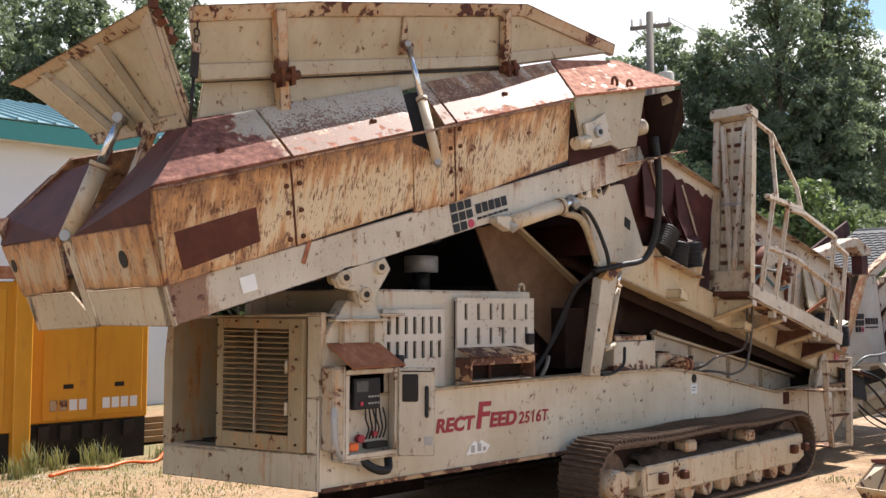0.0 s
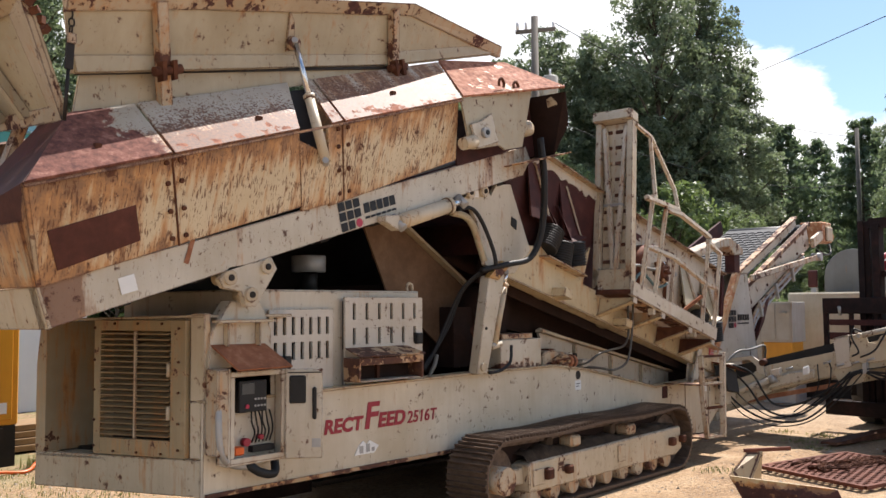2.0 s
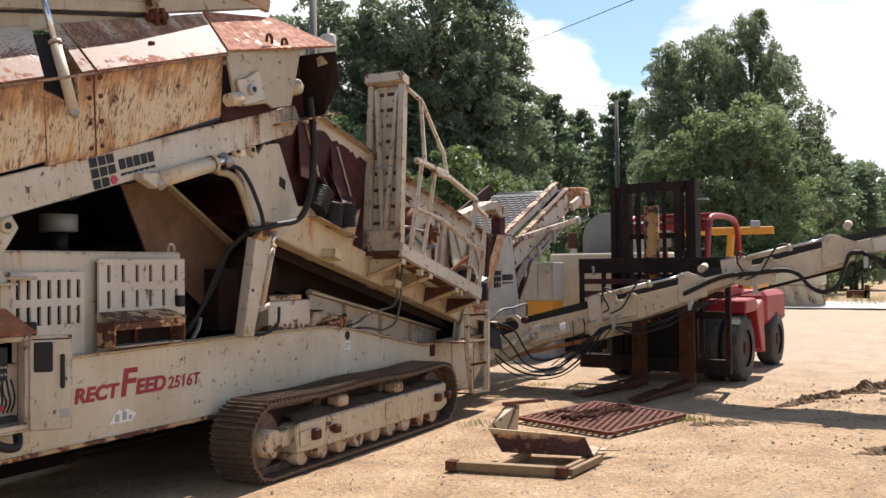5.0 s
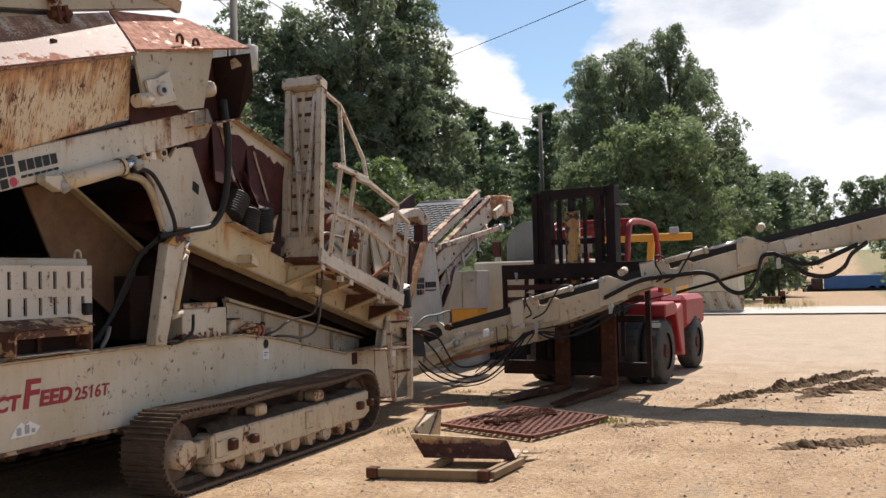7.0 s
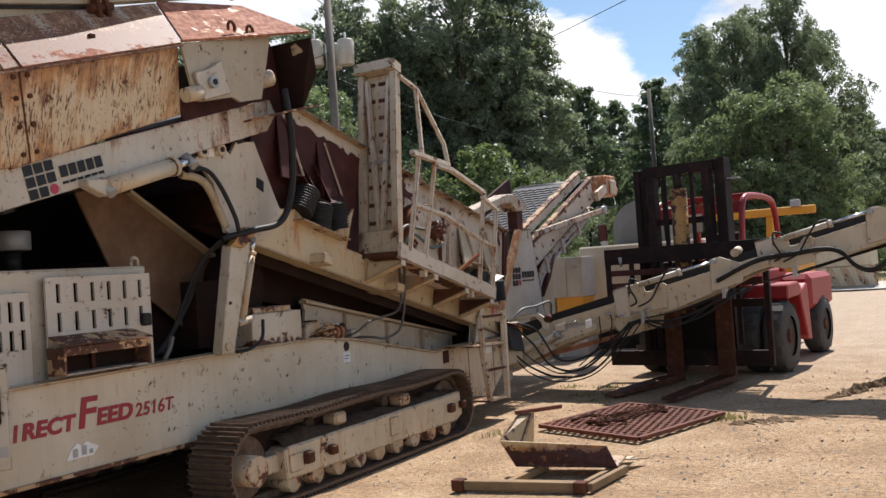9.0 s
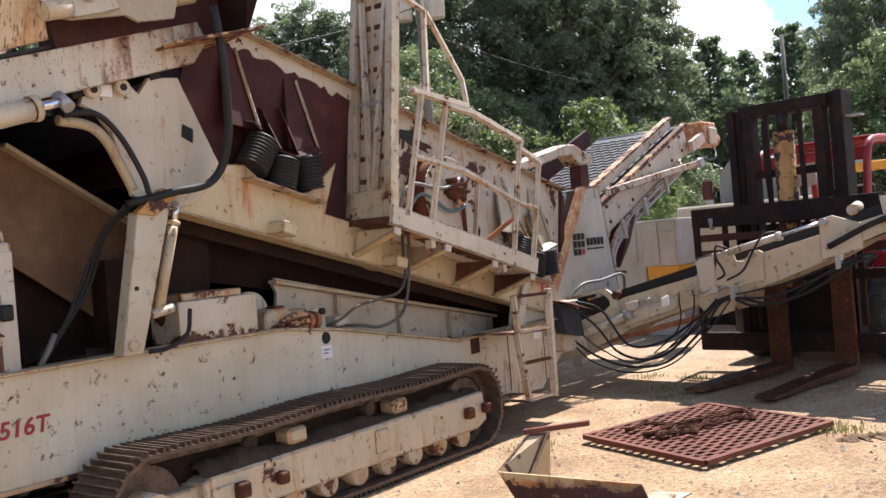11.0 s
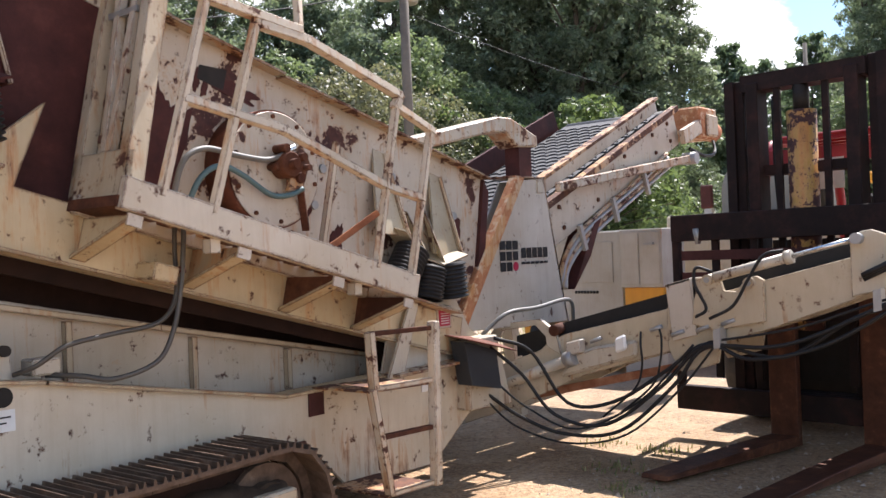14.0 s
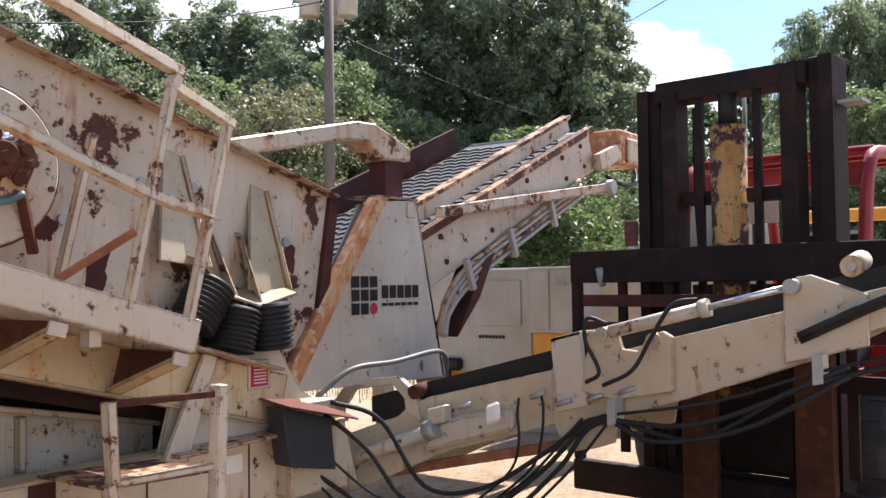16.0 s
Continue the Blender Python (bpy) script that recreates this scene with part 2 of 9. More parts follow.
M_beam = paint("speckled_beam_paint", WHITE, 0.66, 0.05, drip=0.45, wear=0.014, grain="x", speck=0.4, fields=((BACK, -0.42, 0.0, 0.09, 0.44, 0.04), (ALONG, 3.2, 4.3, 0.07, 0.10, 0.06), ((*ABOVE[:3], ABOVE[3]), 0.17, 0.25, 0.02, 0.06, 0)))
M_streak = paint("rust_streaked_paint", (0.65, 0.58, 0.44), 0.64, 0.44, drip=1.8, dull=0.15, wear=0.016, grain="x", speck=0.4,
                 fields=((BACK, -1.0, -0.1, 0.04, 0.06, 0.04), (ABOVE, 0.52, 0.82, 0.045, 0.20, 0.03), (tuple(-c for c in ABOVE), -0.38, -0.25, 0.035, 0.10, 0.02)))
M_streakf = paint("rust_streaked_end_paint", (0.56, 0.48, 0.355), 0.645, 0.66, drip=1.25, dull=0.3, wear=0.02, grain="y", speck=0.3,
                  fields=((ABOVE, 0.44, 0.62, 0.10, 0.16, 0), (tuple(-c for c in ABOVE), -0.32, -0.24, 0.10, 0.12, 0)))
M_deck = paint("rusting_deck_paint", (0.57, 0.55, 0.51), 0.70, 0.10, rough=0.6, grain="x", speck=0.55, rust=SALMON,
               fields=((tuple(-c for c in ABOVE), -0.975, -0.86, 0.135, 0.34, 0.22), (tuple(-c for c in ABOVE), -1.14, -0.95, 0.0, 0.05, 0.17), (BACK, -0.85, -0.40, 0.20, 0, 0.12), (BACK, -2.3, -1.7, 0.02, 0.0, 0.05), (ALONG, 2.2, 2.6, 0.02, 0.16, 0.10)))
FRONTRUST = [(0.0, (0.030, 0.011, 0.010)), (0.42, (0.085, 0.028, 0.021)), (0.56, (0.19, 0.073, 0.052)), (0.75, (0.42, 0.22, 0.16))]
M_deckf = paint("front_deck_paint", (0.57, 0.55, 0.51), 0.70, 0.10, rough=0.55, grain="x", speck=0.6, rust=FRONTRUST,
                fields=((tuple(-c for c in ABOVE), -1.02, -0.86, 0.20, 0.30, 0.22), (BACK, -0.98, -0.62, 0.34, 0, 0.15)))
M_lid = paint("salmon_rust_lid", (0.52, 0.34, 0.25), 0.40, 0.7, patch=0.1, rough=0.55, speck=0.5, rust=SALMON)
M_wing = paint("tan_wing_paint", (0.465, 0.425, 0.325), 0.635, 0.16, drip=0.15, wear=0.010)
M_edge = paint("rusted_edge_paint", TAN, 0.55, 0.5, patch=0.15, drip=0.2, wear=0.02)
M_rim = paint("rusted_rim_paint", TAN, 0.572, 0.25, patch=0.45, wear=0.02, rust=MAROON)
M_flange = paint("scoured_flange_paint", (0.66, 0.54, 0.42), 0.50, 0.75, patch=0.25, rust=[(0.0, (0.09, 0.032, 0.015)), (0.4, (0.30, 0.11, 0.042)), (0.58, (0.45, 0.20, 0.09)), (0.8, (0.60, 0.40, 0.26))])
M_lip = paint("rusted_lip_paint", (0.50, 0.37, 0.25), 0.47, 0.6, patch=0.2)
M_rail = paint("rail_paint", (0.62, 0.575, 0.49), 0.60, 0.38, patch=0.3, drip=0.2, wear=0.014)
M_toe = paint("walkway_edge_paint", (0.64, 0.605, 0.535), 0.665, 0.22, patch=0.35, wear=0.026)
# yellowish paint, warmed further by bounced sand light put into the colour
M_frame = paint("yellowish_bounce_frame_paint", (0.61, 0.535, 0.375), 0.655, 0.33, patch=0.4, drip=0.1, wear=0.022)
M_chip = paint("flaking_white_paint", (0.58, 0.55, 0.495), 0.625, 0.18, patch=0.42, wear=0.012, rust=MAROON, speck=0.2)
M_screenside = paint("flaking_screen_paint", (0.58, 0.55, 0.495), 0.605, 0.28, patch=1.05, wear=0.012, rust=MAROON, speck=0.3)
M_gus = paint("stained_gusset_paint", (0.44, 0.38, 0.28), 0.585, 0.55, patch=0.3)
M_slat = paint("dusty_slat_paint", (0.31, 0.24, 0.15), 0.66, 0.3)
M_batt = paint("rust_footed_paint", WHITE, 0.665, 0.1, wear=0.006, fields=(((0, 0, -1, 0), -1.30, -1.17, 0.26, 0.10, 0),))
# rust colour taken almost to black, standing for shade under the machine
M_underside = rusty("shade_dark_rust", [(0.3, (0.010, 0.006, 0.005)), (0.58, (0.030, 0.015, 0.011)), (0.8, (0.085, 0.042, 0.026))], 0.9, 4.0)
M_conv = paint("conveyor_cream_paint", (0.585, 0.535, 0.435), 0.715, 0.14, patch=0.4, wear=0.007)
M_goose = paint("streaked_white_paint", WHITE, 0.565, 0.45, patch=0.35, wear=0.02, rust=RUST)
# near-black without gloss, painted shade for the hood slots
M_void = plain("slot_shade_black", (0.004, 0.004, 0.004), 0.9)
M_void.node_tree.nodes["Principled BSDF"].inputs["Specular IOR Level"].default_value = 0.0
M_chute = rusty("tan_rust_plate", [(0.3, (0.08, 0.044, 0.025)), (0.55, (0.165, 0.098, 0.058)), (0.8, (0.27, 0.18, 0.115))], 0.8, 4.0)
M_orange = rusty("orange_rust", [(0.25, (0.09, 0.032, 0.018)), (0.48, (0.27, 0.105, 0.052)), (0.62, (0.42, 0.21, 0.125)), (0.74, (0.56, 0.42, 0.31))], 0.75, 7.0)
M_rust = rusty("brown_rust", RUST, 0.85)
M_maroon = rusty("maroon_primer", [(0.3, (0.024, 0.009, 0.009)), (0.55, (0.070, 0.022, 0.019)), (0.8, (0.14, 0.052, 0.040))], 0.7, 5.0)
M_redrust = rusty("red_rust_plate", [(0.3, (0.055, 0.020, 0.014)), (0.55, (0.15, 0.052, 0.032)), (0.8, (0.27, 0.11, 0.065))], 0.72, 6.0)
M_darkred = rusty("dark_red_rust_plate", [(0.3, (0.036, 0.013, 0.010)), (0.55, (0.088, 0.028, 0.020)), (0.72, (0.15, 0.052, 0.034)), (0.85, (0.27, 0.13, 0.085))], 0.6, 5.0)
M_track = rusty("worn_track_steel", [(0.3, (0.035, 0.024, 0.018)), (0.55, (0.15, 0.105, 0.078)), (0.8, (0.36, 0.29, 0.23))], 0.55, 12.0, 0.35)
M_dirt = rusty("packed_dirt", [(0.3, (0.018, 0.013, 0.010)), (0.6, (0.075, 0.052, 0.035)), (0.85, (0.17, 0.125, 0.085))], 0.95, 16.0, 0.0, 0.9)
M_black = plain("black_paint", (0.014, 0.013, 0.013), 0.5, 0.0, 0.4)
# dark steel, also used as painted shade in bays, slots and gaps
M_shadow = plain("dark_steel_and_shade", (0.028, 0.023, 0.020), 0.6, 0.2, 0.5)
M_rubber = plain("black_rubber", (0.018, 0.018, 0.019), 0.55, 0.0, 0.35, 30.0)
M_tyre = plain("dusty_tyre_rubber", (0.055, 0.051, 0.047), 0.85, 0.0, 0.55, 9.0, 0.4)
M_belt = plain("grey_belt_rubber", (0.055, 0.055, 0.058), 0.75, 0.0, 0.3, 20.0, 0.4)
M_chrome = plain("bright_rod_steel", (0.62, 0.63, 0.64), 0.22, 0.95, 0.12, 60.0, 0.03)
M_galv = plain("grey_steel", (0.34, 0.34, 0.335), 0.5, 0.35, 0.2)
M_forkblk = rusty("worn_black_steel", [(0.3, (0.004, 0.003, 0.003)), (0.52, (0.016, 0.008, 0.007)), (0.66, (0.042, 0.016, 0.013)), (0.82, (0.11, 0.052, 0.042))], 0.7, 5.0, 0.0, 0.3)
M_fork = rusty("fork_steel", [(0.3, (0.022, 0.010, 0.008)), (0.55, (0.085, 0.034, 0.020)), (0.8, (0.30, 0.13, 0.065))], 0.6, 8.0, 0.3)
M_red = paint("faded_red_paint", (0.33, 0.022, 0.030), 0.655, 0.05, rough=0.4)
M_yellow = paint("yellow_paint", (0.66, 0.33, 0.025), 0.70, 0.08, rough=0.4, dull=0.12)
M_yelrust = paint("worn_yellow_paint", (0.42, 0.25, 0.05), 0.49, 0.6, patch=0.1, rust=MAROON, speck=0.8)
M_greybox = paint("light_grey_enamel", (0.47, 0.485, 0.48), 0.70, 0.05, rough=0.4)
M_tangen = paint("beige_canopy_paint", (0.56, 0.52, 0.42), 0.68, 0.05)
M_steelblue = paint("grey_tank_paint", (0.17, 0.18, 0.185), 0.66, 0.05)
M_letter = plain("dark_red_vinyl", (0.27, 0.012, 0.028), 0.45, 0.0, 0.1)
M_ink = plain("black_vinyl", (0.016, 0.016, 0.018), 0.45, 0.0, 0.1)
M_dot = plain("red_vinyl", (0.40, 0.02, 0.06), 0.4, 0.0, 0.1)
M_sticker = plain("white_sticker", (0.72, 0.72, 0.70), 0.5, 0.0, 0.1)
M_wood = plain("weathered_timber", (0.24, 0.155, 0.078), 0.8, 0.0, 0.35, 9.0, 0.4)
M_pole = plain("grey_pole_timber", (0.13, 0.115, 0.10), 0.85, 0.0, 0.3, 5.0, 0.5)
M_roof = plain("teal_sheet_roof", (0.16, 0.30, 0.325), 0.35, 0.4, 0.12, 3.0)
M_fascia = plain("teal_fascia", (0.035, 0.23, 0.22), 0.4, 0.0, 0.1, 3.0)
M_wall = plain("white_block_render", (0.62, 0.63, 0.65), 0.8, 0.0, 0.08, 2.0, 0.2)
M_hose_teal = plain("teal_hose", (0.085, 0.15, 0.16), 0.5, 0.0, 0.3, 9.0)
M_orangeplastic = plain("orange_plastic", (0.70, 0.12, 0.015), 0.4)
M_blue = plain("blue_tarpaulin_paint", (0.03, 0.11, 0.30), 0.5)
M_truck = plain("dark_cab_paint", (0.05, 0.025, 0.025), 0.4)
M_glass = plain("dark_glass", (0.02, 0.023, 0.025), 0.1, 0.0, 0.1)
M_screen = plain("grey_display_plastic", (0.05, 0.055, 0.06), 0.3)
M_toolbox = plain("dark_grey_sheet_paint", (0.030, 0.031, 0.034), 0.5, 0.0, 0.3, 6.0)
M_bark = plain("tree_bark", (0.085, 0.066, 0.05), 0.9, 0.0, 0.4, 4.0, 0.8)


def leaf_mat(name, a, b_, back=0.45):
    m, t, b, vec = material(name)
    g = t.nodes.new("ShaderNodeNewGeometry")
    o = t.nodes.new("ShaderNodeObjectInfo")
    f = mth(t, "ADD", mth(t, "MULTIPLY", g.outputs["Random Per Island"], 0.65), mth(t, "MULTIPLY", o.outputs["Random"], 0.35))
    w = noise_tex(t, vec, 0.5, 3.0, 0.5)
    f = mth(t, "ADD", mth(t, "MULTIPLY", f, 0.7), mth(t, "MULTIPLY", w, 0.3))
    c = ramp(t, f, [(0.2, a), (0.8, b_)])
    t.links.new(c, b.inputs["Base Color"])
    b.inputs["Roughness"].default_value = 0.52
    tr = t.nodes.new("ShaderNodeBsdfTranslucent")
    t.links.new(mixc(t, 0.6, c, (b_[0] * 1.5, b_[1] * 1.5, b_[2], 1)), tr.inputs[0])
    mx = t.nodes.new("ShaderNodeMixShader")
    mx.inputs[0].default_value = back
    t.links.new(b.outputs[0], mx.inputs[1])
    t.links.new(tr.outputs[0], mx.inputs[2])
    t.links.new(mx.outputs[0], t.nodes["Material Output"].inputs[0])
    return m


M_leaf = leaf_mat("broad_leaf", (0.046, 0.070, 0.045), (0.215, 0.268, 0.180), 0.42)
M_maple = leaf_mat("maple_leaf", (0.045, 0.074, 0.034), (0.20, 0.258, 0.138), 0.42)
M_pine = leaf_mat("pine_needles", (0.062, 0.096, 0.062), (0.15, 0.205, 0.128), 0.4)
M_shrub = leaf_mat("light_leaf", (0.042, 0.075, 0.026), (0.15, 0.205, 0.085), 0.4)
M_blossom = leaf_mat("mimosa_leaf", (0.060, 0.092, 0.045), (0.19, 0.19, 0.12), 0.4)
M_grass = leaf_mat("dry_grass", (0.10, 0.11, 0.035), (0.26, 0.25, 0.11), 0.3)


def ground_mat():
    m, t, b, vec = material("sandy_gravel_yard")
    sep = t.nodes.new("ShaderNodeSeparateXYZ")
    t.links.new(vec, sep.inputs[0])
    big = noise_tex(t, vec, 0.22, 6.0, 0.6)
    mid = noise_tex(t, vec, 1.7, 8.0, 0.65)
    fine = noise_tex(t, vec, 22.0, 8.0, 0.75)
    vo = t.nodes.new("ShaderNodeTexVoronoi")
    t.links.new(vec, vo.inputs["Vector"])
    vo.inputs["Scale"].default_value = 38.0
    sand = ramp(t, mid, [(0.28, (0.235, 0.145, 0.078)), (0.5, (0.39, 0.262, 0.148)), (0.72, (0.50, 0.37, 0.235))])
    grit = ramp(t, fine, [(0.32, (0.28, 0.22, 0.18)), (0.5, (0.88, 0.86, 0.83)), (0.66, (1.32, 1.29, 1.25))])
    col = mixc(t, 0.85, sand, grit, "MULTIPLY")
    dust = ramp(t, noise_tex(t, vec, 110.0, 4.0, 0.7), [(0.30, (0.45, 0.40, 0.36)), (0.5, (0.95, 0.95, 0.95)), (0.70, (1.25, 1.25, 1.25))])
    col = mixc(t, 0.8, col, dust, "MULTIPLY")
    stone = ramp(t, vo.outputs["Distance"], [(0.16, (1, 1, 1)), (0.30, (0, 0, 0))])
    stone = mth(t, "MULTIPLY", stone, ramp(t, vo.outputs["Color"], [(0.55, (0, 0, 0)), (0.62, (1, 1, 1))]))
    col = mixc(t, mth(t, "MULTIPLY", stone, 0.7), col, mixc(t, fine, (0.24, 0.21, 0.18, 1), (0.62, 0.57, 0.50, 1)))
    soil = ramp(t, mth(t, "ADD", mth(t, "MULTIPLY", big, 0.6), mth(t, "MULTIPLY", mid, 0.4)), [(0.56, (0, 0, 0)), (0.64, (1, 1, 1))])
    col = mixc(t, mth(t, "MULTIPLY", soil, 0.45), col, (0.17, 0.115, 0.068, 1))
    # paler, cleaner gravel away from the machine
    pale = mth(t, "MULTIPLY", mth(t, "SUBTRACT", mth(t, "ADD", sep.outputs[0], mth(t, "MULTIPLY", mid, 6.0)), 14.0), 0.12, True)
    pale = mth(t, "MULTIPLY", pale, mth(t, "SUBTRACT", 1.0, mth(t, "MULTIPLY", mth(t, "SUBTRACT", sep.outputs[0], 43.0), 0.2, True)))
    col = mixc(t, mth(t, "MULTIPLY", pale, 0.55), col, mixc(t, fine, (0.28, 0.225, 0.17, 1), (0.56, 0.475, 0.375, 1)))
    # turf: behind the machine beside the sheds, and out towards the trees
    gy = mth(t, "MULTIPLY", mth(t, "SUBTRACT", sep.outputs[1], 8.4), 0.5, True)
    gx = mth(t, "MULTIPLY", mth(t, "SUBTRACT", 14.0, sep.outputs[0]), 0.4, True)
    far = mth(t, "MULTIPLY", mth(t, "SUBTRACT", mth(t, "ADD", sep.outputs[0], mth(t, "MULTIPLY", sep.outputs[1], 1.3)), 46.0), 0.15, True)
    turf = mth(t, "MAXIMUM", mth(t, "MULTIPLY", gy, gx), mth(t, "MULTIPLY", far, mth(t, "MULTIPLY", mth(t, "SUBTRACT", sep.outputs[1], 7.0), 0.4, True)))
    wild = mth(t, "MULTIPLY", mth(t, "SUBTRACT", sep.outputs[0], 47.0), 0.3, True)
    lane = mth(t, "ABSOLUTE", mth(t, "SUBTRACT", sep.outputs[1], mth(t, "MULTIPLY", sep.outputs[0], 0.003)))
    wild = mth(t, "MULTIPLY", wild, mth(t, "MULTIPLY", mth(t, "SUBTRACT", lane, 3.6), 0.5, True))
    turf = mth(t, "MAXIMUM", turf, mth(t, "MULTIPLY", wild, 1.6))
    turf = mth(t, "MULTIPLY", turf, ramp(t, mid, [(0.40, (0, 0, 0)), (0.54, (1, 1, 1))]))
    col = mixc(t, mth(t, "MULTIPLY", turf, 0.85), col, mixc(t, fine, (0.07, 0.085, 0.025, 1), (0.22, 0.20, 0.085, 1)))
    t.links.new(col, b.inputs["Base Color"])
    b.inputs["Roughness"].default_value = 0.95
    h = mth(t, "ADD", mth(t, "MULTIPLY", fine, 0.6), mth(t, "ADD", mth(t, "MULTIPLY", mid, 1.2), mth(t, "MULTIPLY", stone, 0.5)))
    bump(t, b, h, 0.95, 0.028)
    return m


M_ground = ground_mat()

# ---- mesh helpers ----
def V(*a):
    return Vector(a)


def face_hull(bm, lo, hi):
    """Six faces between two rings of four."""
    a, b = [bm.verts.new(p) for p in lo], [bm.verts.new(p) for p in hi]
    bm.faces.new(a[::-1])
    bm.faces.new(b)
    for i in range(len(a)):
        j = (i + 1) % len(a)
        bm.faces.new((a[i], a[j], b[j], b[i]))


def box(bm, x0, x1, y0, y1, z0, z1, m=None):
    lo = [V(x0, y0, z0), V(x1, y0, z0), V(x1, y1, z0), V(x0, y1, z0)]
    hi = [V(x0, y0, z1), V(x1, y0, z1), V(x1, y1, z1), V(x0, y1, z1)]
    if m:
        lo, hi = [m @ p for p in lo], [m @ p for p in hi]
    face_hull(bm, lo, hi)


def prism(bm, pts, off):
    pts, off = [Vector(p) for p in pts], Vector(off)
    face_hull(bm, pts, [p + off for p in pts])


def beam(bm, p, q, w, h, up=(0, 0, 1)):
    """A bar of rectangular section from p to q: w across, h along up."""
    p, q, up = Vector(p), Vector(q), Vector(up)
    d = (q - p).normalized()
    s = d.cross(up).normalized()
    u = s.cross(d).normalized()
    ring = [s * (a * w / 2) + u * (b * h / 2) for a, b in ((-1, -1), (1, -1), (1, 1), (-1, 1))]
    face_hull(bm, [p + r for r in ring], [q + r for r in ring])


def rod(bm, p, q, r, seg=12, r2=None):
    p, q = Vector(p), Vector(q)
    r2 = r if r2 is None else r2
    d = (q - p).normalized()
    s = d.orthogonal().normalized()
    u = d.cross(s)
    a = [bm.verts.new(p + (s * math.cos(k) + u * math.sin(k)) * r) for k in [2 * math.pi * i / seg for i in range(seg)]]
    b = [bm.verts.new(q + (s * math.cos(k) + u * math.sin(k)) * r2) for k in [2 * math.pi * i / seg for i in range(seg)]]
    bm.faces.new(a[::-1])
    bm.faces.new(b)
    for i in range(seg):
        j = (i + 1) % seg
        bm.faces.new((a[i], a[j], b[j], b[i])).smooth = True


def spline(pts, n=6):
    """Catmull-Rom through the points."""
    p = [Vector(a) for a in pts]
    p = [p[0] * 2 - p[1]] + p + [p[-1] * 2 - p[-2]]
    out = []
    for i in range(1, len(p) - 2):
        for k in range(n):
            t = k / n
            a, b, c, d = p[i - 1], p[i], p[i + 1], p[i + 2]
            out.append(0.5 * ((2 * b) + (c - a) * t + (2 * a - 5 * b + 4 * c - d) * t * t + (3 * b - a - 3 * c + d) * t ** 3))
    out.append(p[-2])
    return out


def pipe(bm, pts, r, seg=8, n=6, taper=None):
    pts = spline(pts, n) if n > 1 else [Vector(p) for p in pts]
    rings, s = [], None
    for i, p in enumerate(pts):
        d = (pts[min(i + 1, len(pts) - 1)] - pts[max(i - 1, 0)]).normalized()
        s = d.orthogonal().normalized() if s is None else (s - d * s.dot(d)).normalized()
        u = d.cross(s)
        rr = r if taper is None else r + (taper - r) * i / (len(pts) - 1)
        rings.append([bm.verts.new(p + (s * math.cos(k) + u * math.sin(k)) * rr) for k in [2 * math.pi * j / seg for j in range(seg)]])
    for a, b in zip(rings, rings[1:]):
        for j in range(seg):
            k = (j + 1) % seg
            bm.faces.new((a[j], a[k], b[k], b[j])).smooth = True
    bm.faces.new(rings[0][::-1])
    bm.faces.new(rings[-1])


def ringed(bm, p, q, r, turns, depth=0.012, seg=16):
    """A ribbed rubber spring or bellows from p to q."""
    p, q = Vector(p), Vector(q)
    d = (q - p).normalized()
    s = d.orthogonal().normalized()
    u = d.cross(s)
    n = turns * 4
    rings = []
    for i in range(n + 1):
        rr = r + depth * (1 if i % 4 in (1, 2) else -1)
        c = p + (q - p) * (i / n)
        rings.append([bm.verts.new(c + (s * math.cos(k) + u * math.sin(k)) * rr) for k in [2 * math.pi * j / seg for j in range(seg)]])
    for a, b in zip(rings, rings[1:]):
        for j in range(seg):
            bm.faces.new((a[j], a[(j + 1) % seg], b[(j + 1) % seg], b[j])).smooth = True
    bm.faces.new(rings[0][::-1])
    bm.faces.new(rings[-1])


def B():
    return bmesh.new()


def part(name, bm, mat, parent=None, label="", bevel=0.0):
    """Links a bmesh as one mesh object under a thing or a part."""
    bmesh.ops.recalc_face_normals(bm, faces=bm.faces)
    if bevel > 0:
        es = [e for e in bm.edges if len(e.link_faces) == 2 and e.calc_face_angle(0) > 0.6]
        bmesh.ops.bevel(bm, geom=es, offset=bevel, segments=1, affect="EDGES", clamp_overlap=True)
    me = bpy.data.meshes.new(name)
    bm.to_mesh(me)
    bm.free()
    me.materials.append(mat)
    ob = new(name, me)
    if parent is not None:
        ob.parent = parent
    if label:
        ob["label"] = label
    return ob


def thing(name, label, category, at=(0, 0, 0), group="", kind=""):
    ob = new(name)
    ob.location = at
    ob.empty_display_size = 0.2
    return tagged(ob, label, category, group, kind)


def quick(name, mat, parent, fn, *args, label="", bevel=0.0):
    bm = B()
    fn(bm, *args)
    return part(name, bm, mat, parent, label, bevel)


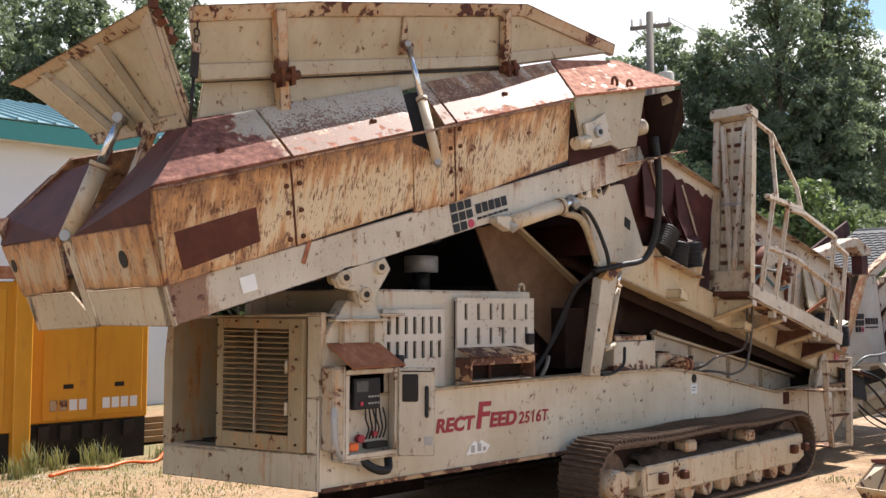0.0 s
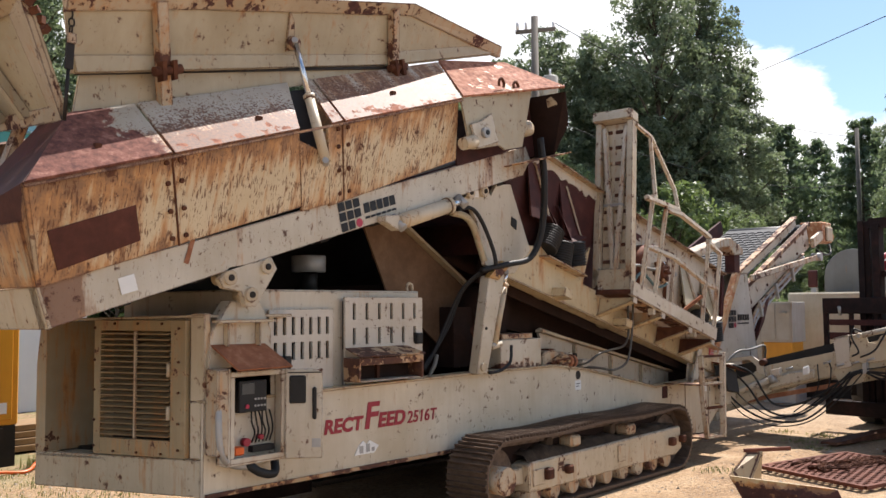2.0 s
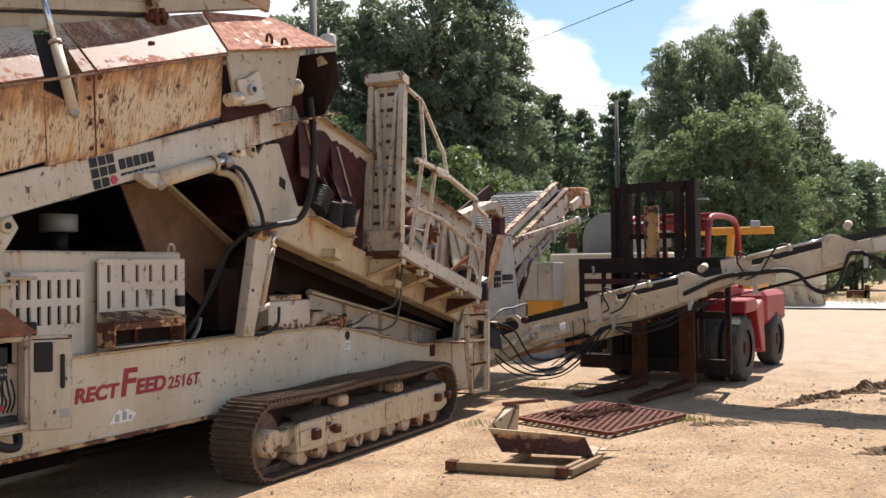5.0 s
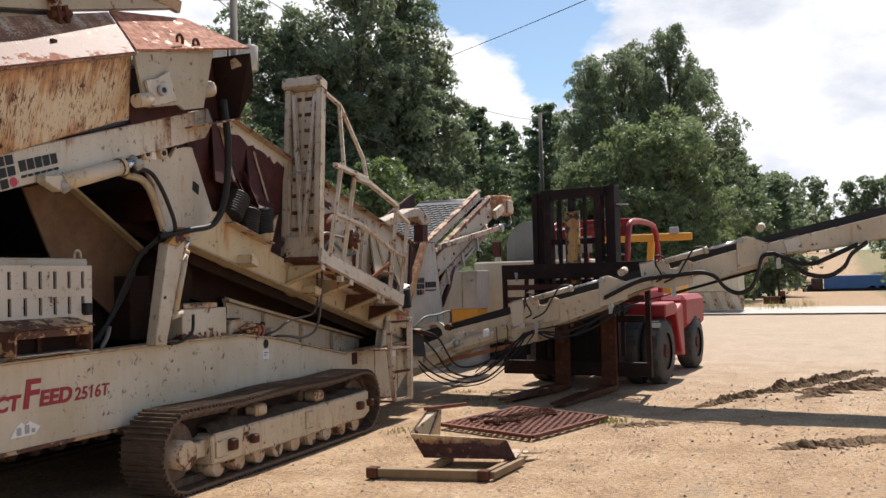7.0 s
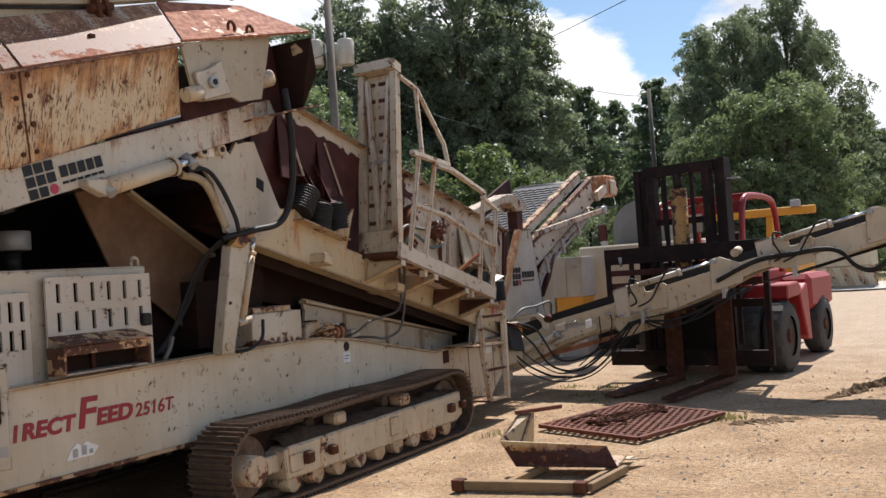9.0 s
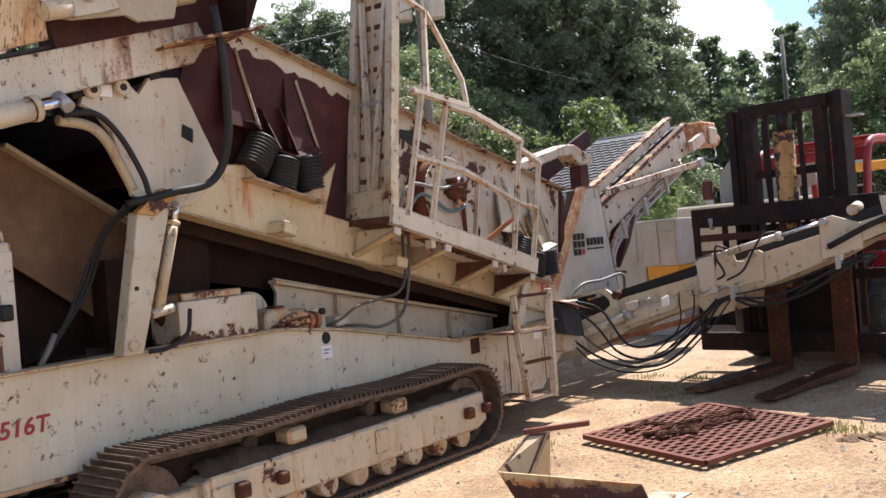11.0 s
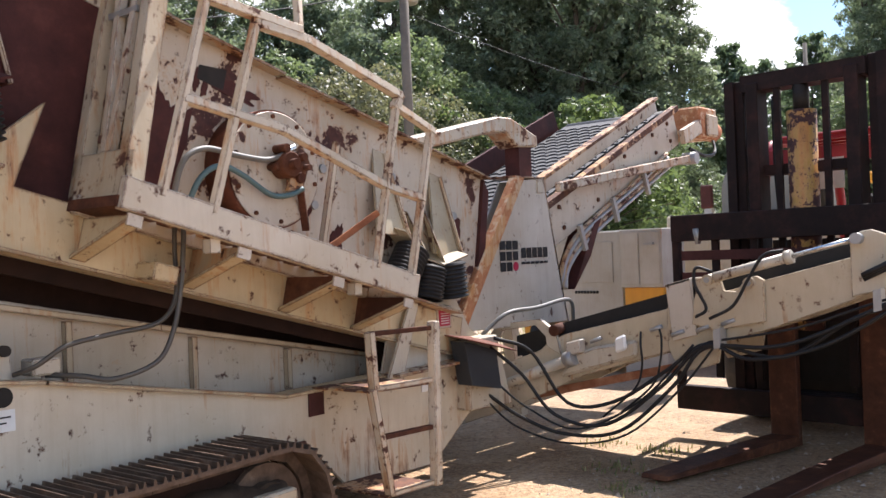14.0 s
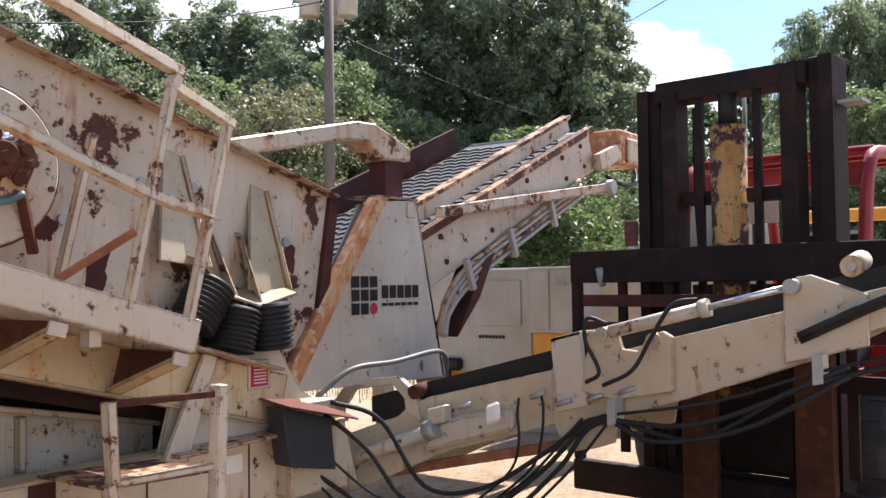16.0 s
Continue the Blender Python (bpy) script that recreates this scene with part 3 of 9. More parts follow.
def lettering(name, text, width, height, m, mat, parent, shear=0.0, bold=0.004):
    """Flat raised letters with the built-in font, of a given width and height, laid by the pose m."""
    cu = bpy.data.curves.new(name, "FONT")
    cu.body, cu.size, cu.shear, cu.extrude = text, height / 0.7, shear, 0.0015
    cu.offset, cu.space_character = bold, 1.04
    tmp = bpy.data.objects.new(name, cu)
    scene.collection.objects.link(tmp)
    me = bpy.data.meshes.new_from_object(tmp.evaluated_get(bpy.context.evaluated_depsgraph_get()))
    bpy.data.objects.remove(tmp)
    xs, ys = [v.co.x for v in me.vertices], [v.co.y for v in me.vertices]
    fit = Matrix.Diagonal((width / (max(xs) - min(xs)), height / (max(ys) - min(ys)), 1, 1)) @ Matrix.Translation((-min(xs), -min(ys), 0))
    me.transform(m @ fit)
    me.materials.clear()
    me.materials.append(mat)
    ob = new(name, me)
    ob.parent = parent
    return ob


HA, SA = radians(16.1), radians(-15.0)


def hp(u, y, w):
    """A point of the tilted hopper: u along it, w square to it."""
    return V(2.46 + u * math.cos(HA) - w * math.sin(HA), y, 1.64 + u * math.sin(HA) + w * math.cos(HA))


def sp(u, y, w):
    """A point of the sloping screen deck and platform."""
    return V(8.42 + u * math.cos(SA) - w * math.sin(SA), y, 1.94 + u * math.sin(SA) + w * math.cos(SA))


def hpoly(bm, pts, y0, y1):
    """A plate of the hopper, outlined in (u, w), between two values of y."""
    prism(bm, [hp(u, y0, w) for u, w in pts], (0, y1 - y0, 0))


def spoly(bm, pts, y0, y1):
    prism(bm, [sp(u, y0, w) for u, w in pts], (0, y1 - y0, 0))


def xz(bm, pts, y0, y1):
    prism(bm, [V(x, y0, z) for x, z in pts], (0, y1 - y0, 0))


def sheet(bm, pts, thick):
    """A flat plate over the outline, thickened along its normal."""
    p = [Vector(a) for a in pts]
    n = (p[1] - p[0]).cross(p[-1] - p[0]).normalized()
    prism(bm, p, n * thick)

# ---- ground ----
def ground_height(x, y):
    r = math.hypot(x - 6, y - 2)
    h = 0.018 * noise.noise(V(x * 0.9, y * 0.9, 0)) + 0.03 * noise.noise(V(x * 0.25, y * 0.25, 3))
    h *= min(1.0, max(0.3, r / 6))
    if x > 45:
        h -= (min(x, 115) - 45) * 0.016
    if x > 115:
        h += (min(x, 260) - 115) * 0.07
    return h


def build_ground():
    bm = B()
    ax = sorted(set([-400, -200, -100, -60, -40, -30, -22] + [round(-16 + 0.5 * i, 2) for i in range(93)] + [34, 40, 48, 58, 70, 90, 120, 200, 400, 900]))
    ay = sorted(set([-900, -400, -200, -100, -60, -40, -30] + [round(-20 + 0.5 * i, 2) for i in range(73)] + [18, 22, 28, 36, 48, 64, 90, 140, 260, 600]))
    grid = [[bm.verts.new((x, y, ground_height(x, y))) for y in ay] for x in ax]
    for i in range(len(ax) - 1):
        for j in range(len(ay) - 1):
            bm.faces.new((grid[i][j], grid[i + 1][j], grid[i + 1][j + 1], grid[i][j + 1])).smooth = True
    g = part("ground", bm, M_ground)
    tagged(g, "sunlit sandy gravel yard with tyre marks and thin turf", "ground", kind="structure")


build_ground()

# the pale road beyond the yard
bm = B()
for i in range(30):
    y0, y1 = -60 + 4 * i, -56 + 4 * i
    bm.faces.new([bm.verts.new(p) for p in ((37 + 0.02 * y0, y0, 0.06), (43 + 0.02 * y0, y0, 0.08), (43 + 0.02 * y1, y1, 0.08), (37 + 0.02 * y1, y1, 0.06))])
M_road = plain("pale_road_surface", (0.43, 0.405, 0.36), 0.9, 0.0, 0.1, 1.5, 0.2)
tagged(part("road", bm, M_road), "pale worn road along the edge of the yard", "road", kind="structure")

# ---- trees ----
def leaf(bm, rng, p, n, s, droop=0.0):
    a = n.orthogonal().normalized()
    a.rotate(Matrix.Rotation(rng.random() * 6.28, 3, n))
    b = n.cross(a)
    a, b = a * s, b * s * 0.75
    bm.faces.new([bm.verts.new(v) for v in (p - a * 0.8 + b * 0.3, p + a - n * s * droop, p - a * 0.2 - b)])


def leaf_cloud(bm, rng, centre, rad, count, size, droop=0.0):
    """Small bent leaves through an uneven ball, thickest near its skin."""
    for _ in range(count):
        d = V(rng.gauss(0, 1), rng.gauss(0, 1), rng.gauss(0, 1)).normalized()
        k = min(1.25, abs(rng.gauss(0.0, 0.62)) + 0.15)
        p = centre + V(d.x * rad.x, d.y * rad.y, d.z * rad.z) * k
        n = V(rng.gauss(0, 1), rng.gauss(0, 1), rng.gauss(0.5, 1)).normalized()
        leaf(bm, rng, p, n, size * rng.uniform(0.6, 1.5), droop)


def leaf_lobe(bm, rng, centre, rad, count, size, clump):
    """A rounded mass of foliage: tufts of leaves scattered over its skin, each tuft a small tilted dome."""
    tufts = max(3, int(count / 34))
    per = max(3, count // tufts)
    for _ in range(tufts):
        d = V(rng.gauss(0, 1), rng.gauss(0, 1), rng.gauss(0.25, 1)).normalized()
        k = rng.uniform(0.62, 1.12)
        c = centre + V(d.x * rad.x, d.y * rad.y, d.z * rad.z) * k
        axis = (d * 0.8 + V(0, 0, 0.7) + V(rng.gauss(0, 0.3), rng.gauss(0, 0.3), 0)).normalized()
        r = clump * rng.uniform(0.55, 1.3)
        for _ in range(per):
            q = V(rng.gauss(0, 0.5), rng.gauss(0, 0.5), rng.gauss(0, 0.5))
            q -= axis * q.dot(axis) * 0.6
            n = (axis * 0.7 + q * 0.6 + V(rng.gauss(0, 0.7), rng.gauss(0, 0.7), rng.gauss(0, 0.7))).normalized()
            leaf(bm, rng, c + q * r - axis * (q.length_squared * r * 0.4), n, size * rng.uniform(0.6, 1.4))


def broad_tree(name, seed, height, spread, leaves, leafm, size=0.2, low=0.2, label="", cat="tree", limbs=44, taper=0.7, clump=0.42):
    rng = random.Random(seed)
    t = thing(name, label, cat)
    bm = B()
    lean = V(rng.uniform(-0.5, 0.5), rng.uniform(-0.5, 0.5), 0)
    top = V(lean.x, lean.y, height * 0.9)
    pipe(bm, [V(0, 0, -0.3), V(lean.x * 0.2, lean.y * 0.2, height * 0.3), V(lean.x * 0.7, lean.y * 0.4, height * 0.62), top], height * 0.016, 7, 3, 0.03)
    balls = []
    for i in range(limbs):
        f = low + (1 - low) * (i + rng.random() * 0.8) / limbs
        a = i * 2.4 + rng.uniform(-0.5, 0.5)
        prof = math.sin(math.pi * min(1, 0.16 + 0.84 * (f - low) / (1 - low))) ** taper
        reach = spread * prof * rng.uniform(0.30, 0.98)
        root = V(lean.x * f * 0.6, lean.y * f * 0.5, height * max(0.12, f - 0.16))
        tip = V(math.cos(a) * reach + lean.x * f, math.sin(a) * reach + lean.y * f, height * f * 0.97)
        pipe(bm, [root, root.lerp(tip, 0.5) + V(0, 0, 0.25), tip], height * 0.005, 4, 2, 0.012)
        r = spread * rng.choice((0.16, 0.20, 0.25, 0.31))
        balls.append((tip, V(r * rng.uniform(0.8, 1.4), r * rng.uniform(0.8, 1.4), r * rng.uniform(0.55, 1.0))))
        if i % 2:
            balls.append((root.lerp(tip, 0.55), V(r * 0.9, r * 0.9, r * 0.7)))
    part("trunk", bm, M_bark, t)
    bm = B()
    tot = sum(b[1].x ** 2 for b in balls)
    for c, r in balls:
        leaf_lobe(bm, rng, c, r, int(leaves * r.x ** 2 / tot), size, clump)
    part("crown", bm, leafm, t)
    return t


def pine_tree(name, seed, height, leaves, label, bare=0.38):
    rng = random.Random(seed)
    t = thing(name, label, "pine tree")
    bm = B()
    pipe(bm, [V(0, 0, -0.3), V(0.1, 0, height * 0.5), V(0, 0.1, height)], height * 0.011, 7, 4, 0.02)
    cr = B()
    n = 44
    for i in range(n):
        f = bare + (0.98 - bare) * i / n
        a = i * 2.4 + rng.uniform(-0.4, 0.4)
        reach = height * 0.17 * min(1.0, (1.05 - f) / 0.42) * rng.uniform(0.55, 1.15) + 0.25
        root = V(0, 0, height * f)
        tip = root + V(math.cos(a) * reach, math.sin(a) * reach, reach * 0.22)
        pipe(bm, [root, root.lerp(tip, 0.5), tip], 0.045, 5, 2, 0.012)
        for k in (0.45, 0.75, 1.0):
            leaf_cloud(cr, rng, root.lerp(tip, k), V(0.66, 0.66, 0.44) * (0.45 + reach * 0.30), int(leaves / n / 3), 0.21, 0.3)
    part("trunk", bm, M_bark, t)
    part("crown", cr, M_pine, t)
    return t


def plant_trees():
    rng = random.Random(11)
    tall_label = "tall leafy broadleaf tree at the edge of the yard"
    kinds = [broad_tree("oak_tree", 20 + s, 16.0, 3.3 + 0.3 * (s % 3), 40000, M_leaf, 0.105, 0.10 + 0.05 * (s % 2), tall_label, "tree", 52, 0.55) for s in range(4)]
    slim = broad_tree("ash_tree", 31, 16.0, 2.0, 15000, M_leaf, 0.105, 0.22, "slim airy tree at the end of the wood", "tree", 34, 0.5, 0.36)
    back = [broad_tree("wood_tree", 34 + s, 16.0, 4.2, 12000, M_leaf, 0.20, 0.06, "leafy tree deeper in the wood", "tree", 40, 0.5, 0.6) for s in range(2)]
    lower = [broad_tree("maple_tree", 50 + s, 10.0, 3.3, 24000, M_maple, 0.095, 0.06, "lower light green tree before the wood", "tree", 44, 0.6, 0.38) for s in range(2)]
    pines = [pine_tree("pine_tree", 60 + s, 15.0, 7500, "slim dark pine standing behind the yard", 0.38 - 0.16 * s) for s in range(2)]
    shrub = broad_tree("shrub", 80, 5.0, 2.3, 11000, M_shrub, 0.09, 0.02, "light green bushy shrub below the trees", "shrub", 36, 0.6, 0.30)
    mimosa = broad_tree("mimosa_tree", 81, 7.5, 3.6, 16000, M_blossom, 0.085, 0.30, "spreading mimosa tree with pale pinkish blossom", "tree", 40, 0.4, 0.45)
    used = set()

    def put(k, az, r, s, g="", sz=1.0):
        x, y = r * math.cos(radians(az)), r * math.sin(radians(az))
        m = pose(x, y, ground_height(x, y) - 0.05, 0, 0, rng.uniform(0, 360)) @ Matrix.Diagonal((s, s, s * sz, 1))
        if k in used:
            ob = copy_thing(k, m)
            ob.scale = (s, s, s * sz)
        else:
            used.add(k)
            ob = k
            ob.matrix_basis = m
        if g:
            ob["group"] = g

    # the wood behind the machine: heights along its bearing
    for k, (az, r, h) in enumerate(((24.0, 48.5, 13.4), (25.2, 47, 18.0), (27.2, 46, 18.2), (29.6, 47, 13.6), (31.8, 46, 15.4), (34.4, 46, 15.2), (37.4, 46, 14.0), (40.5, 45, 13.4), (43.6, 45, 13.8),
                                    (47.0, 45, 13.6), (50.2, 45, 14.0), (53.6, 45, 13.8), (57.2, 45, 13.4), (61.0, 45, 14.2), (65.0, 45, 17.0), (69.5, 45, 16.8), (74.5, 45, 17.0), (79.5, 45, 16.6))):
        put(kinds[k % 4], az, r + rng.uniform(-1, 1), 1.06 if h > 17 else 0.98, "trees behind the yard", h / 16.0 / (1.06 if h > 17 else 0.98))
    put(slim, 22.7, 49.5, 0.92, "trees behind the yard", 1.0)
    for k in range(16):
        az = 24.6 + 3.6 * k + rng.uniform(-0.8, 0.8)
        put(back[k % 2], az, 53 + rng.uniform(-1, 2), 1.0, "trees behind the yard", (1.02 if az < 29 else 1.16 if az > 60 else 0.90) * rng.uniform(0.95, 1.04))
    for k in range(12):
        az = 23.4 + 3.7 * k + rng.uniform(-1.0, 1.0)
        put(lower[k % 2], az, 40.5 + rng.uniform(-1.5, 1.5), rng.uniform(0.72, 1.0) * (0.72 if az < 30 else 1.0), "lower trees before the wood")
    for k in range(17):
        put(shrub, 24 + 3.2 * k + rng.uniform(-1, 1), 37.5 + rng.uniform(-2, 2), rng.uniform(0.8, 1.35), "shrubs below the trees")
    for az, r, s in ((38, 34, 0.98), (43, 35, 1.0), (48, 35, 0.95), (33.5, 36, 0.85)):
        put(mimosa, az, r, s, "mimosa trees")
    # the far gap with pines
    for k, (az, r, s) in enumerate(((20.4, 72, 0.90), (18.6, 76, 0.88), (16.1, 70, 0.88), (19.6, 86, 0.85), (15.1, 84, 0.9), (17.4, 92, 0.9), (21.6, 80, 0.9))):
        put(pines[k % 2], az, r, s, "pines in the gap", 1.14)
    for k, (az, r, s) in enumerate(((22.0, 66, 0.52), (20.6, 72, 0.50), (19.0, 68, 0.45), (17.6, 74, 0.5), (16.2, 66, 0.48), (15.0, 70, 0.55), (18.4, 64, 0.40))):
        put(kinds[k % 4] if k % 2 else lower[0], az, r, s * (1.0 if k % 2 else 1.3), "low trees in the gap")
    # the group on the far side of the yard
    for k, (az, r, h) in enumerate(((13.6, 58, 15.4), (11.4, 57, 15.6), (8.7, 57, 17.0), (12.6, 64, 16.4), (10.1, 63, 17.4), (7.5, 60, 15.2))):
        put(kinds[(k + 1) % 4], az, r, 0.80, "trees across the yard", h / 16.0 / 0.80)
    for k, (az, r, s) in enumerate(((13.4, 52, 0.85), (11.0, 51, 1.0), (9.0, 51, 1.05), (7.4, 52, 0.80), (14.8, 53, 0.62), (5.6, 56, 0.55))):
        put(lower[k % 2], az, r, s, "lower trees across the yard")
    for k, (az, r, s) in enumerate(((6.2, 62, 0.70), (5.2, 65, 0.72), (4.2, 70, 0.66), (6.8, 70, 0.78), (2.8, 84, 0.68))):
        put(pines[1 - k % 2], az, r, s, "pines across the yard")
    # distant wooded rise, built coarser
    far_kind = [broad_tree("far_tree", 40 + q, 15.0, 4.6, 4200, M_leaf, 0.36, 0.05, "leafy tree on the distant wooded rise", "tree", 36, 0.6, 0.8) for q in range(2)]
    for k in range(34):
        az = 8 - 1.1 * k + rng.uniform(-0.5, 0.5)
        put(far_kind[k % 2], az, (215 if -2.6 < az < 1.6 else 128) + rng.uniform(-6, 26), rng.uniform(0.8, 1.1), "trees on the far rise")
    for k in range(16):
        az = 7.0 - 0.5 * k + rng.uniform(-0.2, 0.2) if k < 9 else -2.6 - 1.9 * (k - 8)
        put(far_kind[k % 2], az, 84 + rng.uniform(-4, 10), rng.uniform(0.55, 0.75), "trees by the gravel track")


plant_trees()

# ---- the tracked screening plant ----
plant = thing("screening_plant", "old cream and white tracked screening plant with rust-streaked hopper", "screening machine")
YS = 5.12          # outer face of the chassis side
YF = 7.02          # far side


def bolts(bm, pts, d, r=0.012, h=0.012):
    for p in pts:
        rod(bm, p, Vector(p) + Vector(d) * h, r, 6)


# chassis
bm = B()
side = [(3.585, 0.53), (3.66, 0.53), (3.66, 0.545), (9.80, 0.545), (10.15, 0.20), (10.97, 0.18), (11.40, 0.47), (11.92, 0.45), (11.80, 0.84), (10.5, 0.83), (9.66, 0.82), (8.25, 1.09), (7.65, 1.165), (6.4, 1.165), (4.3, 1.14), (3.585, 1.14)]
xz(bm, side, YS, YS + 0.03)
xz(bm, side, YF - 0.03, YF)
chassis = part("chassis", bm, M_side, plant, "off-white welded chassis side plates")
tops = [(3.59, 1.14), (4.3, 1.14), (6.4, 1.165), (7.65, 1.165), (8.25, 1.09), (9.66, 0.82), (10.5, 0.83), (11.80, 0.84)]
for y in (YS + 0.045, YF - 0.045):
    bm = B()
    for (a, b), (c, d) in zip(tops, tops[1:]):
        beam(bm, (a - 0.005, y, b + 0.006), (c + 0.005, y, d + 0.006), 0.15, 0.020)
    part("top_flange", bm, M_frame, chassis, "folded top flange with a rusty edge")
bm = B()
beam(bm, (3.60, YS + 0.05, 0.537), (9.8, YS + 0.05, 0.537), 0.14, 0.026)
part("bottom_flange", bm, M_lip, chassis)
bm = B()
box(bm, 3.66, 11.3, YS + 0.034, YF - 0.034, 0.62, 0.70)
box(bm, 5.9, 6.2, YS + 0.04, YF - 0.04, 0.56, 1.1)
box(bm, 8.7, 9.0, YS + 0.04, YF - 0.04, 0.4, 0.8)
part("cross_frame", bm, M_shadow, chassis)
# splice holes and stickers
quick("oval_hole", M_black, chassis, rod, (8.06, YS - 0.003, 1.055), (8.06, YS + 0.01, 1.055), 0.045, 14)
bm = B()
box(bm, 8.00, 8.11, YS - 0.004, YS - 0.001, 0.905, 1.0)
part("sticker", bm, M_sticker, chassis, "small white inspection tag")
bm = B()
box(bm, 8.02, 8.09, YS - 0.006, YS - 0.0045, 0.965, 0.972)
box(bm, 8.02, 8.07, YS - 0.006, YS - 0.0045, 0.94, 0.947)
tagged(part("print", bm, M_ink, chassis), kind="stuff")

# model lettering on the chassis side
face = pose(0, YS - 0.004, 0, 90, 0, 0)
for word, x, width, height in (("D", 4.355, 0.185, 0.165), ("I", 4.560, 0.038, 0.108), ("RECT", 4.622, 0.405, 0.110), ("F", 5.04, 0.165, 0.205), ("EED", 5.185, 0.310, 0.115), ("2516T", 5.515, 0.365, 0.098)):
    lettering("lettering", word, width, height, face @ pose(x, 0.82, 0), M_letter, chassis, 0.15, 0.0025 if word == "2516T" else 0.007)
bm = B()
xz(bm, [(4.93, 0.635), (5.14, 0.635), (5.19, 0.685), (5.09, 0.735), (5.06, 0.705), (5.02, 0.735), (4.97, 0.70)], YS - 0.006, YS - 0.001)
part("torn_label", bm, M_sticker, chassis, "torn white label")
bm = B()
for a, b, c, d in ((4.98, 5.02, 0.645, 0.70), (5.05, 5.09, 0.65, 0.71), (5.11, 5.14, 0.65, 0.68)):
    box(bm, a, b, YS - 0.008, YS - 0.0065, c, d)
tagged(part("print", bm, M_galv, chassis), kind="stuff")

# front end: base box, radiator panel with louvres, open bay
def front(y, z, out=0.0):
    """A point of the front end, which is slightly skewed."""
    f = (y - 5.12) / 1.86
    return V(3.59 - 0.21 * f - out, y, z - 0.10 * f * max(0.0, 1 - (z - 0.53) / 1.0))


bm = B()
prism(bm, [front(5.155, 0.53), front(6.98, 0.53), front(6.98, 0.76), front(5.155, 0.77)], (0.06, 0, 0))
part("front_sill", bm, M_cream, plant, "cream front sill with rust runs", 0.006)
bm = B()
prism(bm, [front(5.125, 1.145), front(5.26, 1.145), front(5.26, 1.72), front(5.125, 1.72)], (0.05, 0, 0))
prism(bm, [front(5.155, 0.775), front(5.26, 0.775), front(5.26, 1.145), front(5.155, 1.145)], (0.05, 0, 0))
part("front_post", bm, M_cream, plant, bevel=0.005)
# bay wall takes the stained gusset brown for the shade inside
bm = B()
prism(bm, [front(6.86, 0.76), front(6.98, 0.76), front(6.98, 1.35), front(6.93, 1.66), front(6.86, 1.66)], (0.9, 0, 0))
part("bay_side", bm, M_gus, plant)
# dark sheet as the shaded depth of the bay
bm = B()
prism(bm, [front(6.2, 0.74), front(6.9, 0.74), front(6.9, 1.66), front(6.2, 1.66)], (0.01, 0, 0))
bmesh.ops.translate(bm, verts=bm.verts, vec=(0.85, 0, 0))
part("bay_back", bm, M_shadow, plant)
bm = B()
prism(bm, [front(6.15, 0.735), front(6.95, 0.735), front(6.95, 0.75), front(6.15, 0.75)], (0.9, 0, 0))
part("bay_floor", bm, M_white, plant)
bm = B()
prism(bm, [front(5.14, 1.69), front(6.96, 1.66), front(6.96, 1.68), front(5.14, 1.71)], (0.75, 0, 0))
part("cowl_top", bm, M_cream, plant)
# radiator frame
bm = B()
y0, y1, z0, z1 = 5.28, 6.25, 0.775, 1.675
for a, b, c, d in ((y0, y0 + 0.15, z0, z1), (y1 - 0.075, y1, z0, z1), (y0 + 0.15, y1 - 0.075, z0, z0 + 0.11), (y0 + 0.15, y1 - 0.075, z1 - 0.075, z1)):
    prism(bm, [front(a, c, 0.02), front(b, c, 0.02), front(b, d, 0.02), front(a, d, 0.02)], (0.04, 0, 0))
rad = part("radiator_panel", bm, paint("drab_panel_paint", (0.36, 0.29, 0.18), 0.60, 0.4, drip=0.3), plant, "drab tan louvred radiator panel", 0.004)
bm = B()
bolts(bm, [front(y, z, 0.03) for y in (y0 + 0.05, y1 - 0.03) for z in (0.83, 1.0, 1.2, 1.4, 1.62)] + [front(y, z, 0.03) for y in (5.5, 5.75, 6.0) for z in (0.80, 1.65)], (-1, 0, 0), 0.009)
tagged(part("bolt", bm, M_rust, rad), "rusted bolts", "", "", "stuff")
louvre_z = np.linspace(0.905, 1.575, 19)
for z in louvre_z:
    bm = B()
    a, b = y0 + 0.16, y1 - 0.08
    prism(bm, [front(a, z, 0.026), front(b, z, 0.026), front(b, z + 0.008, 0.032), front(a, z + 0.008, 0.032)], (0.05, 0, 0.019))
    part("slat", bm, M_slat, rad)
bm = B()
ym = 5.78
prism(bm, [front(ym - 0.012, 0.89, 0.034), front(ym + 0.012, 0.89, 0.034), front(ym + 0.012, 1.60, 0.034), front(ym - 0.012, 1.60, 0.034)], (0.012, 0, 0))
part("mullion", bm, M_cream, rad)
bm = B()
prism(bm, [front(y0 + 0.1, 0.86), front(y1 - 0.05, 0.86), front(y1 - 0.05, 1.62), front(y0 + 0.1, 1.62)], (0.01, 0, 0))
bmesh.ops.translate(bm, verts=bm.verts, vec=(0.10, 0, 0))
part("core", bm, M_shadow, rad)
for z in (1.30, 1.02):
    quick("hinge", M_cream, rad, rod, front(y0 + 0.155, z, 0.03), front(y0 + 0.155, z + 0.09, 0.03), 0.014, 8)

# side cowl behind the corner, carrying the hopper pivot
bm = B()
xz(bm, [(3.60, 1.14), (4.12, 1.14), (4.12, 1.60), (4.02, 1.80), (3.78, 1.80), (3.62, 1.58)], YS - 0.02, YS + 0.10)
post = part("pivot_post", bm, M_white, plant, "white pivot post with gussets", 0.005)
bm = B()
